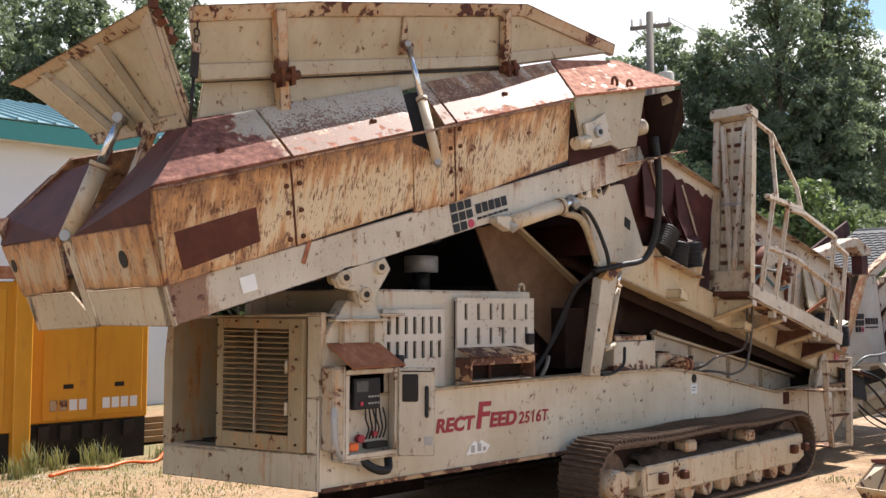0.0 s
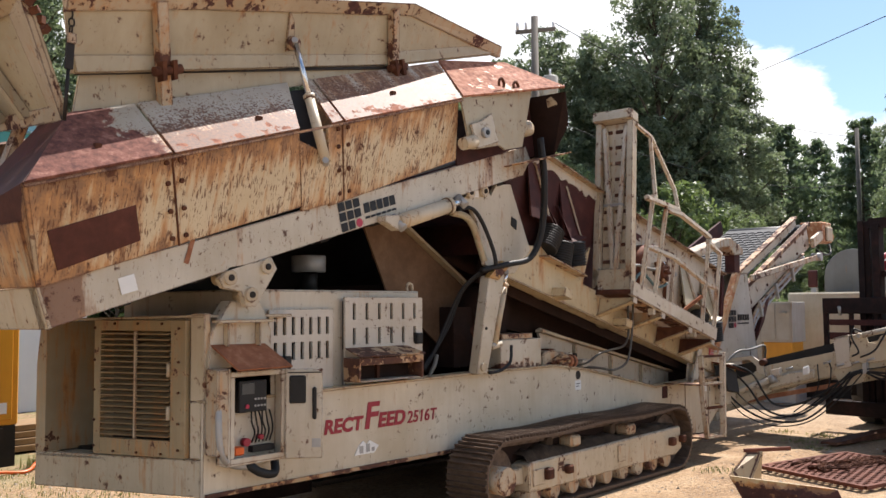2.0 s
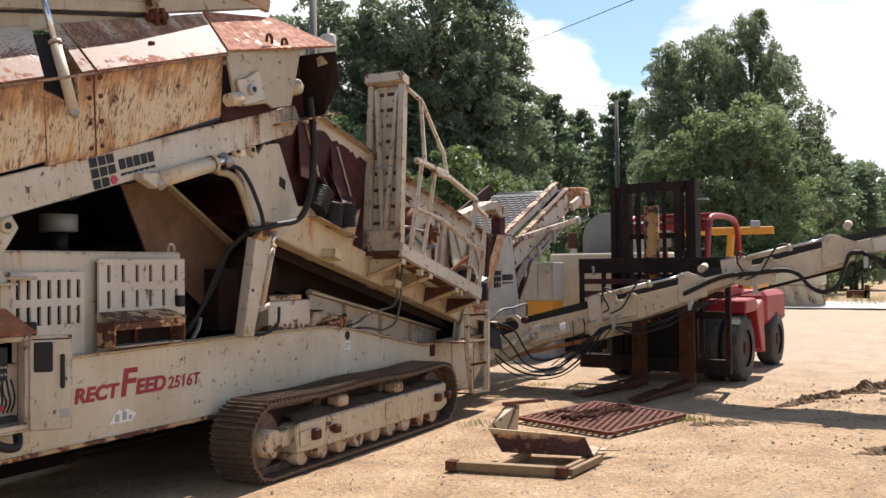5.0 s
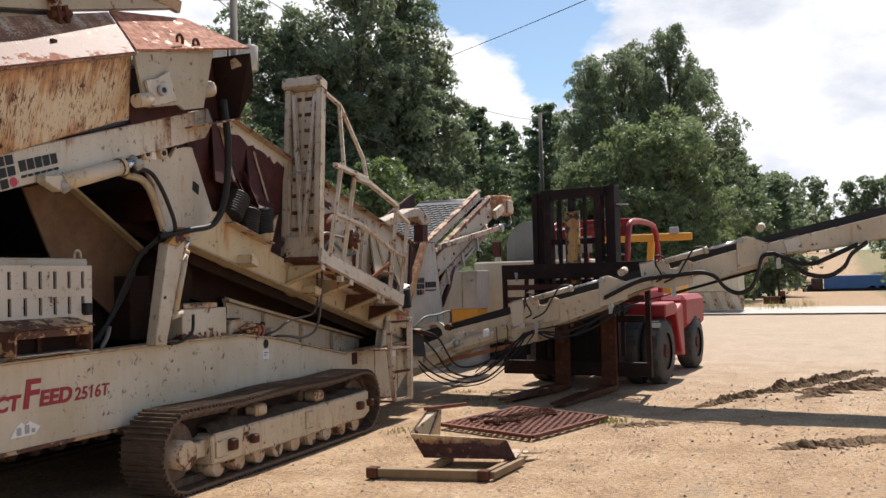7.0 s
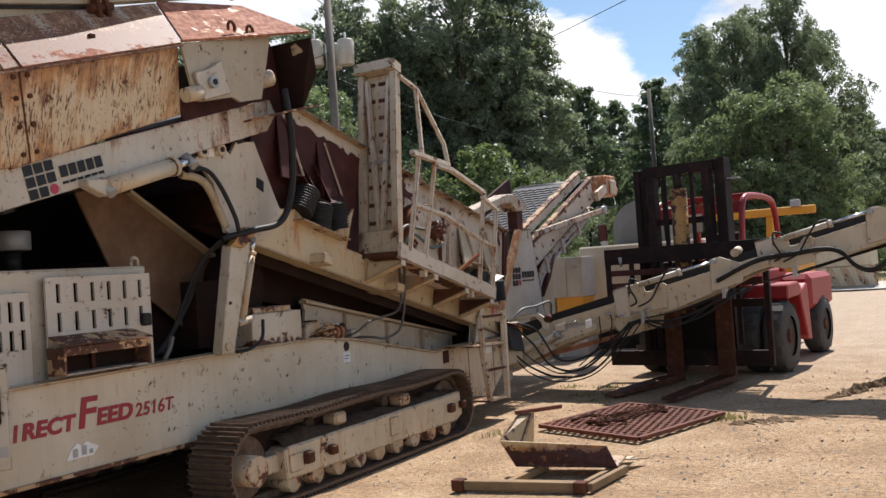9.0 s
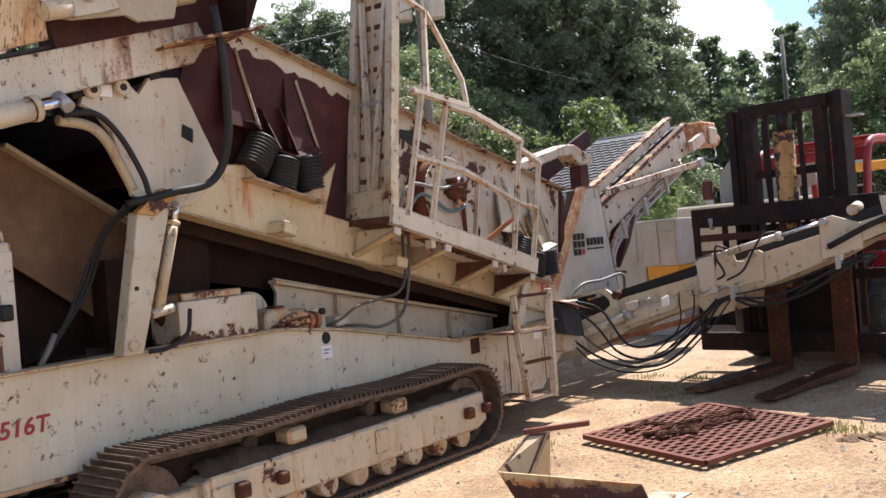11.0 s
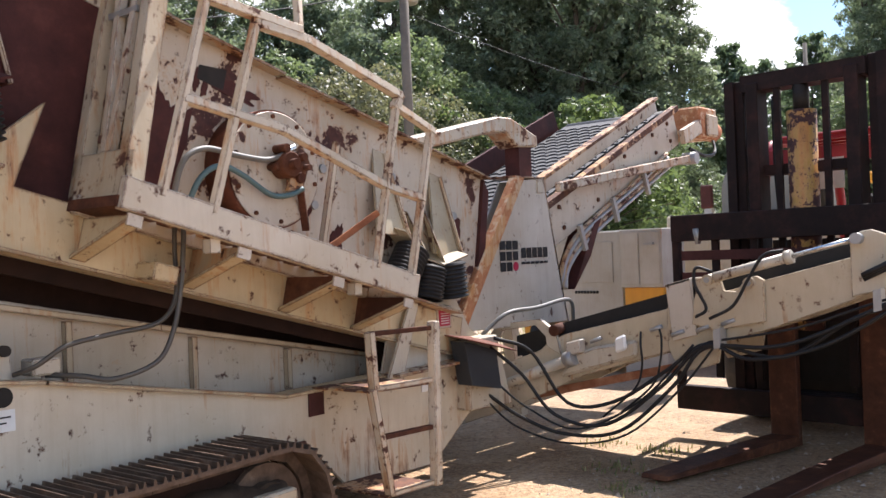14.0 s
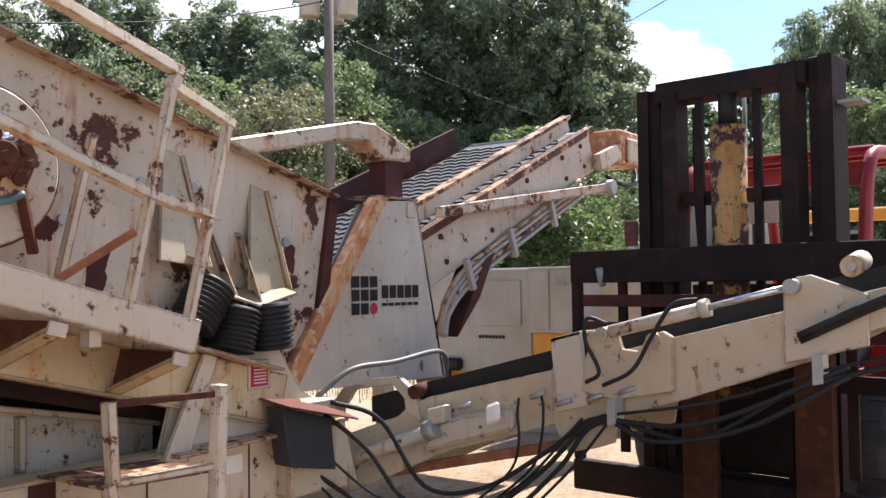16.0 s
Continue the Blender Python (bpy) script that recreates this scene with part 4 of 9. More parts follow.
for x in (3.72, 3.98):
    xz(bm, [(x, 1.50), (x + 0.012, 1.50), (x + 0.012, 1.66), (x, 1.66)], YS - 0.07, YS - 0.02)
box(bm, 3.63, 4.10, YS - 0.10, YS - 0.02, 1.655, 1.675)
part("gusset", bm, M_cream, post)
bm = B()
xz(bm, [(3.60, 1.94), (3.68, 2.02), (3.90, 2.06), (4.03, 2.10), (4.08, 2.02), (4.0, 1.90), (3.90, 1.76), (3.82, 1.76), (3.78, 1.86), (3.64, 1.88)], 4.99, 5.04)
piv = part("pivot_bracket", bm, M_white, plant, "white pivot bracket with three pins", 0.004)
for x, z in ((3.68, 1.95), (3.98, 2.03), (3.85, 1.84)):
    bm = B()
    rod(bm, (x, 4.965, z), (x, 5.12, z), 0.05, 14)
    pin = part("pin", bm, M_cream, piv)
    quick("pin_bore", M_shadow, pin, rod, (x, 4.955, z), (x, 4.97, z), 0.022, 10)

# engine hood with two vented doors
bm = B()
box(bm, 4.02, 5.80, 5.24, 6.85, 1.15, 1.885)
hood = part("engine_hood", bm, M_white, plant, "white engine hood", 0.012)


def vented_door(x0, x1, z0, z1, y, rows, cols, name="hood_door"):
    """A door plate with real, slightly slanted slots."""
    bm = B()
    sw, sh, lean = 0.030, 0.125, 0.028
    cx = [x0 + (x1 - x0) * (i + 0.7) / (cols + 0.4) for i in range(cols)]
    z = z0
    for r in sorted(rows):
        box(bm, x0, x1, y, y + 0.02, z, r - sh / 2)
        z = r + sh / 2
        edges = [(x0, x0)] + [(c - lean / 2, c + lean / 2) for c in cx] + [(x1, x1)]
        for k, ((a, b), (c, d)) in enumerate(zip(edges, edges[1:])):
            l, q = (sw / 2 if k else 0), (sw / 2 if k < cols else 0)
            xz(bm, [(a + l + lean * (k > 0) * 0.5, r - sh / 2), (c - q + lean * (k < cols) * 0.5, r - sh / 2), (d - q - lean * (k < cols) * 0.5, z), (b + l - lean * (k > 0) * 0.5, z)], y, y + 0.02)
    box(bm, x0, x1, y, y + 0.02, z, z1)
    return part(name, bm, M_clean, hood, "white vented hood door")


d1 = vented_door(4.18, 4.79, 1.15, 1.74, 5.20, [1.62, 1.44], 7)
d2 = vented_door(4.89, 5.77, 1.16, 1.83, 5.175, [1.72, 1.53], 6)
# black sheets behind the slots stand for the hood's dark inside
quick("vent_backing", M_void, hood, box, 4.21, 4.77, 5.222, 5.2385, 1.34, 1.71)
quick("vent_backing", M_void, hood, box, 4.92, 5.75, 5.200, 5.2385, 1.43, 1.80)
for d, x, z in ((d1, 4.30, 1.37), (d2, 5.70, 1.50)):
    quick("latch", M_black, d, box, x - 0.035, x + 0.035, 5.13, 5.2, z - 0.05, z + 0.04, bevel=0.01)
bm = B()
pipe(bm, [(5.72, 5.3, 1.86), (5.72, 5.3, 1.93), (5.75, 5.3, 1.95), (5.78, 5.3, 1.93), (5.78, 5.3, 1.86)], 0.012, 6, 3)
part("lifting_eye", bm, M_cream, hood)
# rusty step box on the second door
bm = B()
box(bm, 4.87, 4.890, 5.0, 5.174, 1.19, 1.37)
box(bm, 5.57, 5.59, 5.0, 5.174, 1.19, 1.37)
box(bm, 4.890, 5.57, 5.0, 5.012, 1.315, 1.37)
sheet(bm, [(4.86, 4.985, 1.375), (5.60, 4.985, 1.375), (5.57, 5.174, 1.435), (4.89, 5.174, 1.435)], 0.010)
stepb = part("step_box", bm, M_lip, plant, "rusted open step box", 0.003)
quick("step_shelf", M_white, stepb, box, 4.890, 5.57, 5.02, 5.174, 1.19, 1.20)
bm = B()
box(bm, 5.18, 5.21, 5.12, 5.17, 1.20, 1.40)
part("step_rib", bm, M_rust, stepb)
# near-black sheet as the shaded inside of the step box
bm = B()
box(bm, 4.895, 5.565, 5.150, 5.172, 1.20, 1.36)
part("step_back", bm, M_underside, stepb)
# air cleaner cap and stack
bm = B()
rod(bm, (5.20, 5.95, 1.86), (5.20, 5.95, 2.06), 0.075, 16)
stk = part("air_intake", bm, M_black, plant, "black intake pipe with a steel rain cap")
quick("rain_cap", M_galv, stk, rod, (5.20, 5.95, 2.05), (5.20, 5.95, 2.19), 0.145, 24, bevel=0.008)

# control cabinet
bm = B()
box(bm, 3.70, 4.155, 4.99, 5.005, 1.30, 1.335)
box(bm, 3.70, 3.735, 4.99, 5.005, 0.775, 1.30)
box(bm, 4.12, 4.155, 4.99, 5.005, 0.775, 1.30)
box(bm, 3.70, 4.155, 4.99, 5.005, 0.74, 0.775)
box(bm, 3.68, 4.155, 5.10, 5.118, 0.74, 1.36)
box(bm, 3.68, 3.70, 4.99, 5.118, 0.74, 1.36)
box(bm, 4.155, 4.17, 4.99, 5.118, 0.74, 1.34)
box(bm, 3.68, 4.17, 4.995, 5.118, 0.725, 0.74)
cab = part("control_cabinet", bm, M_white, plant, "open white control cabinet", 0.002)
bm = B()
sheet(bm, [(3.69, 4.90, 1.345), (4.14, 4.90, 1.35), (4.06, 5.10, 1.50), (3.62, 5.10, 1.505)], 0.012)
part("lid", bm, M_orange, cab, "rusted sloping lid")
quick("side_skin", M_edge, cab, box, 3.585, 3.68, 4.97, 5.11, 0.80, 1.36, bevel=0.012)
bm = B()
box(bm, 3.80, 4.03, 5.03, 5.10, 1.06, 1.27)
pan = part("control_panel", bm, M_ink, cab, "black engine controller", 0.006)
quick("display", M_screen, pan, box, 3.82, 3.92, 5.026, 5.03, 1.18, 1.25)
bm = B()
for i in range(4):
    for j in range(2):
        rod(bm, (3.93 + 0.026 * i, 5.03, 1.10 + 0.045 * j), (3.93 + 0.026 * i, 5.024, 1.10 + 0.045 * j), 0.008, 8)
tagged(part("button", bm, M_galv, pan), kind="stuff")
quick("key_button", M_dot, pan, rod, (3.86, 5.03, 1.10), (3.86, 5.018, 1.10), 0.014, 10)
for x, z, r in ((3.88, 0.86, 0.028), (4.0, 0.885, 0.018)):
    quick("stop_button", M_letter, cab, rod, (x, 5.09, z), (x, 5.045, z), r, 12, label="red stop button")
quick("orange_plug", M_orangeplastic, cab, box, 3.76, 3.84, 5.02, 5.09, 0.785, 0.84, bevel=0.008)
bm = B()
for k in range(6):
    x = 3.93 + 0.03 * k
    pipe(bm, [(x, 5.07, 1.06), (x - 0.02 + 0.01 * (k % 3), 5.04, 0.99), (x + 0.02, 5.06, 0.92), (x + 0.01, 5.08, 0.85)], 0.006, 5, 5)
part("wiring", bm, M_rubber, cab)
quick("terminal_strip", M_black, cab, box, 3.92, 4.10, 5.04, 5.09, 0.79, 0.83)
quick("yellow_wire", M_yellow, cab, rod, (3.755, 5.05, 0.83), (3.755, 5.05, 1.02), 0.006, 6)
# its door, swung open
bm = B()
box(bm, 4.165, 4.485, 4.955, 4.975, 0.725, 1.335)
cdoor = part("door", bm, M_white, cab, "open cabinet door", 0.008)
quick("gasket", M_rubber, cdoor, box, 4.185, 4.465, 4.949, 4.954, 1.305, 1.313)
quick("window_latch", M_black, cdoor, box, 4.20, 4.34, 4.94, 4.957, 1.10, 1.29, bevel=0.01)
quick("handle", M_black, cdoor, box, 4.395, 4.43, 4.93, 4.957, 0.99, 1.21, bevel=0.01)
quick("label_plate", M_galv, cdoor, box, 4.39, 4.465, 4.951, 4.955, 0.80, 0.86)
cdoor.matrix_local = pose(4.145, 4.98, 0, 0, 0, -40) @ Matrix.Diagonal((0.8, 1, 1, 1)) @ pose(-4.165, -4.965, 0)
bm = B()
pipe(bm, [(3.66, 5.05, 1.30), (3.60, 4.98, 1.05), (3.62, 4.98, 0.83), (3.72, 5.02, 0.74), (3.88, 5.04, 0.70)], 0.022, 8, 6)
part("conduit", bm, M_galv, cab)
bm = B()
pipe(bm, [(3.86, 5.04, 0.73), (3.95, 4.99, 0.66), (4.07, 5.0, 0.64), (4.12, 5.06, 0.72)], 0.03, 8, 5)
part("cable_loop", bm, M_rubber, cab)


# ---- hopper ----
YW0, YW1 = 4.97, 4.82     # foot and crease of the near wall
bm = B()
hpoly(bm, [(0.0, 0.0), (4.70, 0.02), (4.86, 0.14), (4.82, 0.27), (0.0, 0.245)], 4.99, 5.06)
hpoly(bm, [(0.0, 0.0), (4.70, 0.02), (4.86, 0.14), (4.82, 0.27), (0.0, 0.245)], 7.18, 7.25)
hop = part("hopper_frame", bm, M_beam, plant, "white hopper side beam speckled with rust")
bm = B()
for u0, u1 in ((0.0, 1.97), (2.24, 3.75)):
    prism(bm, [hp(u0, YW0, 0.235), hp(u1, YW0, 0.245 + 0.02 * u1), hp(u1, YW1, 0.815), hp(u0, YW1, 0.81)], (0, 0.025, 0))
prism(bm, [hp(1.97, YW0, 0.25), hp(2.24, YW0, 0.25), hp(2.24, YW0 - 0.095, 0.60), hp(1.97, YW0 - 0.13, 0.74)], (0, 0.025, 0))
wall = part("side_wall", bm, M_streak, plant, "tan hopper wall streaked with rust")
bm = B()
for u in (0.93, 2.38):
    prism(bm, [hp(u, YW0 - 0.004, 0.25), hp(u + 0.012, YW0 - 0.004, 0.25), hp(u + 0.012, YW1 - 0.004, 0.81), hp(u, YW1 - 0.004, 0.81)], (0, 0.006, 0))
tagged(part("seam", bm, M_rust, wall), "rusted seams", "", "", "stuff")
bm = B()
for u in (0.89, 0.99, 2.34, 2.44):
    for f in (0.1, 0.4, 0.7, 0.92):
        y = YW0 + (YW1 - YW0) * f
        rod(bm, hp(u, y - 0.012, 0.25 + 0.56 * f), hp(u, y + 0.005, 0.25 + 0.56 * f), 0.016, 8)
tagged(part("rivet", bm, M_rust, wall), "rusted rivets", "", "", "stuff")
# riveted rust patch
bm = B()
f0, f1 = 0.17, 0.55
prism(bm, [hp(0.13, YW0 - 0.15 * 0.10 - 0.008, 0.30), hp(0.67, YW0 - 0.15 * 0.12 - 0.008, 0.345), hp(0.66, YW0 - 0.15 * 0.5 - 0.008, 0.56), hp(0.10, YW0 - 0.15 * 0.5 - 0.008, 0.53)], (0, 0.007, 0))
part("patch_plate", bm, M_darkred, wall, "red rusty patch plate")
# sloping deck panels above the crease
for u0, u1, t0, t1 in ((0.0, 0.92, 0.55, 1.00), (0.94, 1.95, 1.02, 2.28), (2.26, 2.37, 2.45, 2.52), (2.39, 3.76, 2.54, 4.02)):
    bm = B()
    sheet(bm, [hp(u0, YW1 - 0.02, 0.80), hp(u1, YW1 - 0.02, 0.805), hp(t1, 5.2, 1.15), hp(t0, 5.2, 1.15)], 0.02)
    dp = part("deck_panel", bm, M_deck if u0 > 0 else M_deckf, plant, "sloping hopper lid panel dappled with rust", 0.003)
bm = B()
sheet(bm, [hp(3.78, YW1 - 0.02, 0.82), hp(5.16, 4.68, 0.735), hp(5.0, 5.2, 1.06), hp(4.04, 5.2, 1.16)], 0.022)
part("deck_panel", bm, M_lid, plant, "salmon-rusted discharge lid")
bm = B()
prism(bm, [hp(2.28, 5.2, 1.10), hp(2.46, 5.2, 1.10), hp(2.25, 4.90, 0.62), hp(1.96, 4.90, 0.62)], (0, 0.03, -0.03))
part("slot_floor", bm, M_shadow, plant)
bm = B()
sheet(bm, [hp(-0.004, YW1 - 0.025, 0.80), hp(3.78, YW1 - 0.025, 0.81), hp(3.78, YW1 - 0.027, 0.792), hp(-0.004, YW1 - 0.027, 0.782)], 0.008)
part("lid_edge", bm, M_streak, wall)
for u, w in ((0.52, 0.90), (1.72, 0.90), (3.10, 0.92)):
    bm = B()
    y = YW1 + (5.2 - YW1) * (w - 0.81) / 0.34
    box(bm, -0.02, 0.02, -0.015, 0.015, -0.02, 0.05, Matrix.Translation(hp(u, y, w)))
    part("lug", bm, M_rust, plant)
for u, w in ((4.31, 0.862), (4.515, 0.812)):
    bm = B()
    c = hp(u, 4.77, w)
    pipe(bm, [c + V(-0.035, 0, -0.01), c + V(-0.033, 0, 0.035), c + V(0, 0, 0.062), c + V(0.033, 0, 0.035), c + V(0.035, 0, -0.01)], 0.013, 6, 4)
    part("lifting_lug", bm, M_rust, plant)
# discharge hood
bm = B()
hpoly(bm, [(3.76, 0.815), (4.80, 0.775), (4.50, 0.295), (4.24, 0.31), (4.17, 0.36), (3.82, 0.38), (3.76, 0.40)], 4.80, 4.82)
dh = part("discharge_hood", bm, M_wing, plant, "tan discharge hood side")
# dark maroon panels added to fill the shaded mouth behind the hood side
bm = B()
hpoly(bm, [(4.40, 0.12), (5.18, 0.15), (5.20, 0.45), (5.18, 0.72), (4.60, 0.76)], 5.12, 5.14)
hpoly(bm, [(3.80, 0.26), (4.55, 0.26), (4.55, 0.46), (3.80, 0.46)], 5.0, 5.02)
part("hood_inner", bm, M_maroon, dh)
quick("head_shaft", M_cream, dh, rod, hp(4.55, 4.9, 0.44), hp(4.74, 4.86, 0.44), 0.07, 14)
bm = B()
sheet(bm, [hp(4.44, 4.78, 0.15), hp(5.12, 4.70, 0.13), hp(5.10, 5.4, 0.10), hp(4.44, 5.4, 0.12)], 0.015)
part("hood_floor", bm, M_lip, dh)
# end plate coloured near black for the shade below the lid
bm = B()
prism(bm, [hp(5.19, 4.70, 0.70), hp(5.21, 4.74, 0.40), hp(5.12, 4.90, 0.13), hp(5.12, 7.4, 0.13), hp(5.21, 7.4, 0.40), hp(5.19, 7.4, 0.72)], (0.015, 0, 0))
he = part("hood_end", bm, M_underside, dh, "inside of the discharge end, darkened for shade under the lid")
bm = B()
prism(bm, [hp(5.180, 4.80, 0.62), hp(5.190, 4.80, 0.50), hp(5.193, 4.86, 0.44), hp(5.188, 4.92, 0.50), hp(5.178, 4.91, 0.66), hp(5.176, 4.85, 0.68)], (-0.004, 0, 0))
part("paint_scrap", bm, M_cream, he, "small pale patch")
bm = B()
hpoly(bm, [(3.82, 0.385), (4.12, 0.395), (4.10, 0.645), (3.93, 0.60), (3.79, 0.595)], 4.765, 4.79)
bp = part("bearing_plate", bm, M_white, dh, "white bearing plate", 0.004)
quick("bearing", M_galv, bp, rod, hp(3.94, 4.73, 0.50), hp(3.94, 4.77, 0.50), 0.045, 16)
quick("bearing_bore", M_black, bp, rod, hp(3.94, 4.722, 0.50), hp(3.94, 4.735, 0.50), 0.022, 12)
quick("take_up_roll", M_cream, dh, rod, hp(3.66, 4.79, 0.45), hp(3.82, 4.79, 0.45), 0.055, 14)

# front of the hopper
def fpoly(bm, pts, u=0.0, t=0.02):
    prism(bm, [hp(u, y, w) for y, w in pts], hp(t, 0, 0) - hp(0, 0, 0))


bm = B()
fpoly(bm, [(4.95, 0.0), (6.02, -0.01), (6.08, 0.22), (4.97, 0.245)])
fpoly(bm, [(6.06, -0.02), (7.22, -0.07), (7.30, 0.20), (6.40, 0.22)])
ff = part("front_beam", bm, M_cream, plant, "white lower front of the hopper")
bm = B()
fpoly(bm, [(4.97, 0.245), (6.08, 0.24), (6.10, 0.60), (4.95, 0.61)], -0.015)
fpoly(bm, [(6.40, 0.24), (7.30, 0.20), (7.50, 0.60), (6.34, 0.61)], -0.015)
fw = part("front_wall", bm, M_streakf, plant, "rust-streaked front of the hopper")
quick("drain_hole", M_black, fw, rod, hp(-0.02, 5.38, 0.42), hp(-0.01, 5.38, 0.42), 0.055, 16)
quick("drain_hole", M_black, fw, rod, hp(-0.02, 7.32, 0.44), hp(-0.01, 7.32, 0.44), 0.05, 16)
bm = B()
prism(bm, [hp(-0.01, 6.06, -0.01), hp(-0.01, 6.16, -0.02), hp(0.02, 6.36, 0.56), hp(0.02, 6.22, 0.58)], hp(0.05, 0, 0) - hp(0, 0, 0))
part("front_post", bm, M_cream, plant)
bm = B()
prism(bm, [hp(0.0, 4.965, 0.245), hp(0.0, 4.95, 0.61), hp(0.0, YW1, 0.81)], hp(0.03, 0, 0) - hp(0, 0, 0))
part("corner_plate", bm, M_streakf, plant)
bm = B()
sheet(bm, [hp(0, 6.10, 0.60), hp(0, 4.94, 0.605), hp(0, YW1, 0.81), hp(0.58, 5.2, 1.15), hp(0.58, 5.62, 1.14)], -0.02)
part("front_deck", bm, M_darkred, plant, "dark red rusted front lid")
bm = B()
sheet(bm, [hp(0, 7.5, 0.60), hp(0, 6.34, 0.60), hp(0.52, 6.55, 1.06), hp(0.45, 7.35, 1.05), hp(0.12, 7.6, 0.80)], 0.02)
part("front_deck", bm, M_darkred, plant, "dark red rusted front lid")
bm = B()
sheet(bm, [hp(0.1, 6.10, 0.5), hp(0.1, 6.36, 0.5), hp(0.75, 6.5, 1.0), hp(0.75, 5.6, 1.0)], 0.02)
part("slot_floor", bm, M_shadow, plant)
for y0, y1 in ((5.75, 5.83), (6.1, 6.2)):
    bm = B()
    prism(bm, [hp(0.35, y0, 0.70), hp(0.35, y1, 0.70), hp(0.70, y1 - 0.1, 1.25), hp(0.70, y0 - 0.1, 1.25)], (0.05, 0, -0.03))
    part("hinge_arm", bm, M_edge, plant)
# far deck and wall close the hopper behind
bm = B()
prism(bm, [hp(0, 7.28, 0.235), hp(4.6, 7.28, 0.30), hp(5.1, 7.43, 0.75), hp(0.0, 7.52, 0.81)], (0, 0.025, 0))
sheet(bm, [hp(0.1, 7.52, 0.80), hp(5.1, 7.45, 0.75), hp(4.9, 7.05, 1.1), hp(0.5, 7.05, 1.15)], 0.02)
part("far_wall", bm, M_streak, plant)
bm = B()
hpoly(bm, [(0.3, 0.26), (4.4, 0.28), (4.4, 0.30), (0.3, 0.28)], 5.05, 7.2)
part("hopper_belt", bm, M_belt, plant)
bm = B()
hpoly(bm, [(0.02, 0.04), (4.6, 0.06), (4.6, 0.08), (0.02, 0.06)], 5.07, 7.17)
for u in np.linspace(0.5, 4.4, 8):
    hpoly(bm, [(u, -0.02), (u + 0.08, -0.02), (u + 0.08, 0.04), (u, 0.04)], 5.07, 7.17)
part("pan_frame", bm, M_shadow, plant)
# fixed rail below the hinge
bm = B()
prism(bm, [hp(0.58, 5.21, 1.13), hp(4.3, 5.21, 1.13), hp(3.4, 5.21, 1.165), hp(0.70, 5.21, 1.385)], (0, 0.02, 0))
part("hinge_rail", bm, M_wing, plant)
bm = B()
beam(bm, hp(0.66, 5.195, 1.385), hp(3.5, 5.195, 1.165), 0.022, 0.022)
part("hinge_rod", bm, M_shadow, plant)
# folding side wing
wing_out = [(0.61, 1.40), (3.40, 1.185), (4.93, 1.16), (4.95, 1.215), (3.66, 1.68), (1.5, 1.83), (0.60, 1.86)]


def wing_pt(u, w, out=0.0):
    k = max(0.0, w - 1.2)
    return hp(u, 5.21 - 0.30 * k - out, w - 0.10 * k)


bm = B()
prism(bm, [wing_pt(u, w) for u, w in wing_out], (0, 0.02, 0))
wing = part("side_wing", bm, M_wing, plant, "tan folding side wing with welded ribs")
bm = B()
for (a, b), (c, d) in (((0.60, 1.86), (1.5, 1.83)), ((1.5, 1.83), (3.66, 1.68)), ((3.66, 1.68), (4.95, 1.215))):
    prism(bm, [wing_pt(a, b + 0.01, 0.055), wing_pt(c, d + 0.01, 0.055), wing_pt(c, d - 0.085, 0.02), wing_pt(a, b - 0.085, 0.02)], (0, 0.045, 0))
part("top_rim", bm, M_rim, wing, "rust-edged folded rim")
bm = B()
for (a, b), (c, d) in (((0.63, 1.40), (3.4, 1.195)), ((3.4, 1.195), (4.9, 1.17))):
    prism(bm, [wing_pt(a, b, 0.035), wing_pt(c, d, 0.035), wing_pt(c, d + 0.09, 0.012), wing_pt(a, b + 0.11, 0.012)], (0, 0.03, 0))
part("foot_rim", bm, M_wing, wing)
for u, lo, hi, wd in ((1.22, 1.10, 1.80, 0.085), (3.42, 1.08, 1.66, 0.075)):
    bm = B()
    prism(bm, [wing_pt(u - wd / 2 - 0.02, lo, 0.07), wing_pt(u + wd / 2 - 0.02, lo, 0.07), wing_pt(u + wd / 2, hi, 0.07), wing_pt(u - wd / 2, hi, 0.07)], (0, 0.07, 0))
    part("rib", bm, M_edge, wing, "upright box rib", 0.004)
    bm = B()
    c = 1.345 - 0.085 * (u - 1.22)
    rod(bm, wing_pt(u - 0.10, c, 0.09), wing_pt(u + 0.10, c, 0.09), 0.032, 10)
    for k in (-0.06, 0.02):
        prism(bm, [wing_pt(u + k, c - 0.07, 0.13), wing_pt(u + k + 0.03, c - 0.07, 0.13), wing_pt(u + k + 0.03, c + 0.06, 0.13), wing_pt(u + k, c + 0.06, 0.13)], (0, 0.07, 0))
    part("hinge", bm, M_rust, wing)
bm = B()
prism(bm, [wing_pt(2.28, 1.40, 0.02), wing_pt(2.36, 1.40, 0.02), wing_pt(2.36, 1.62, 0.02), wing_pt(2.32, 1.70, 0.02)], (0, 0.02, 0))
rod(bm, wing_pt(2.33, 1.45, 0.07), wing_pt(2.33, 1.45, 0.0), 0.05, 10)
part("ram_lug", bm, M_edge, wing)


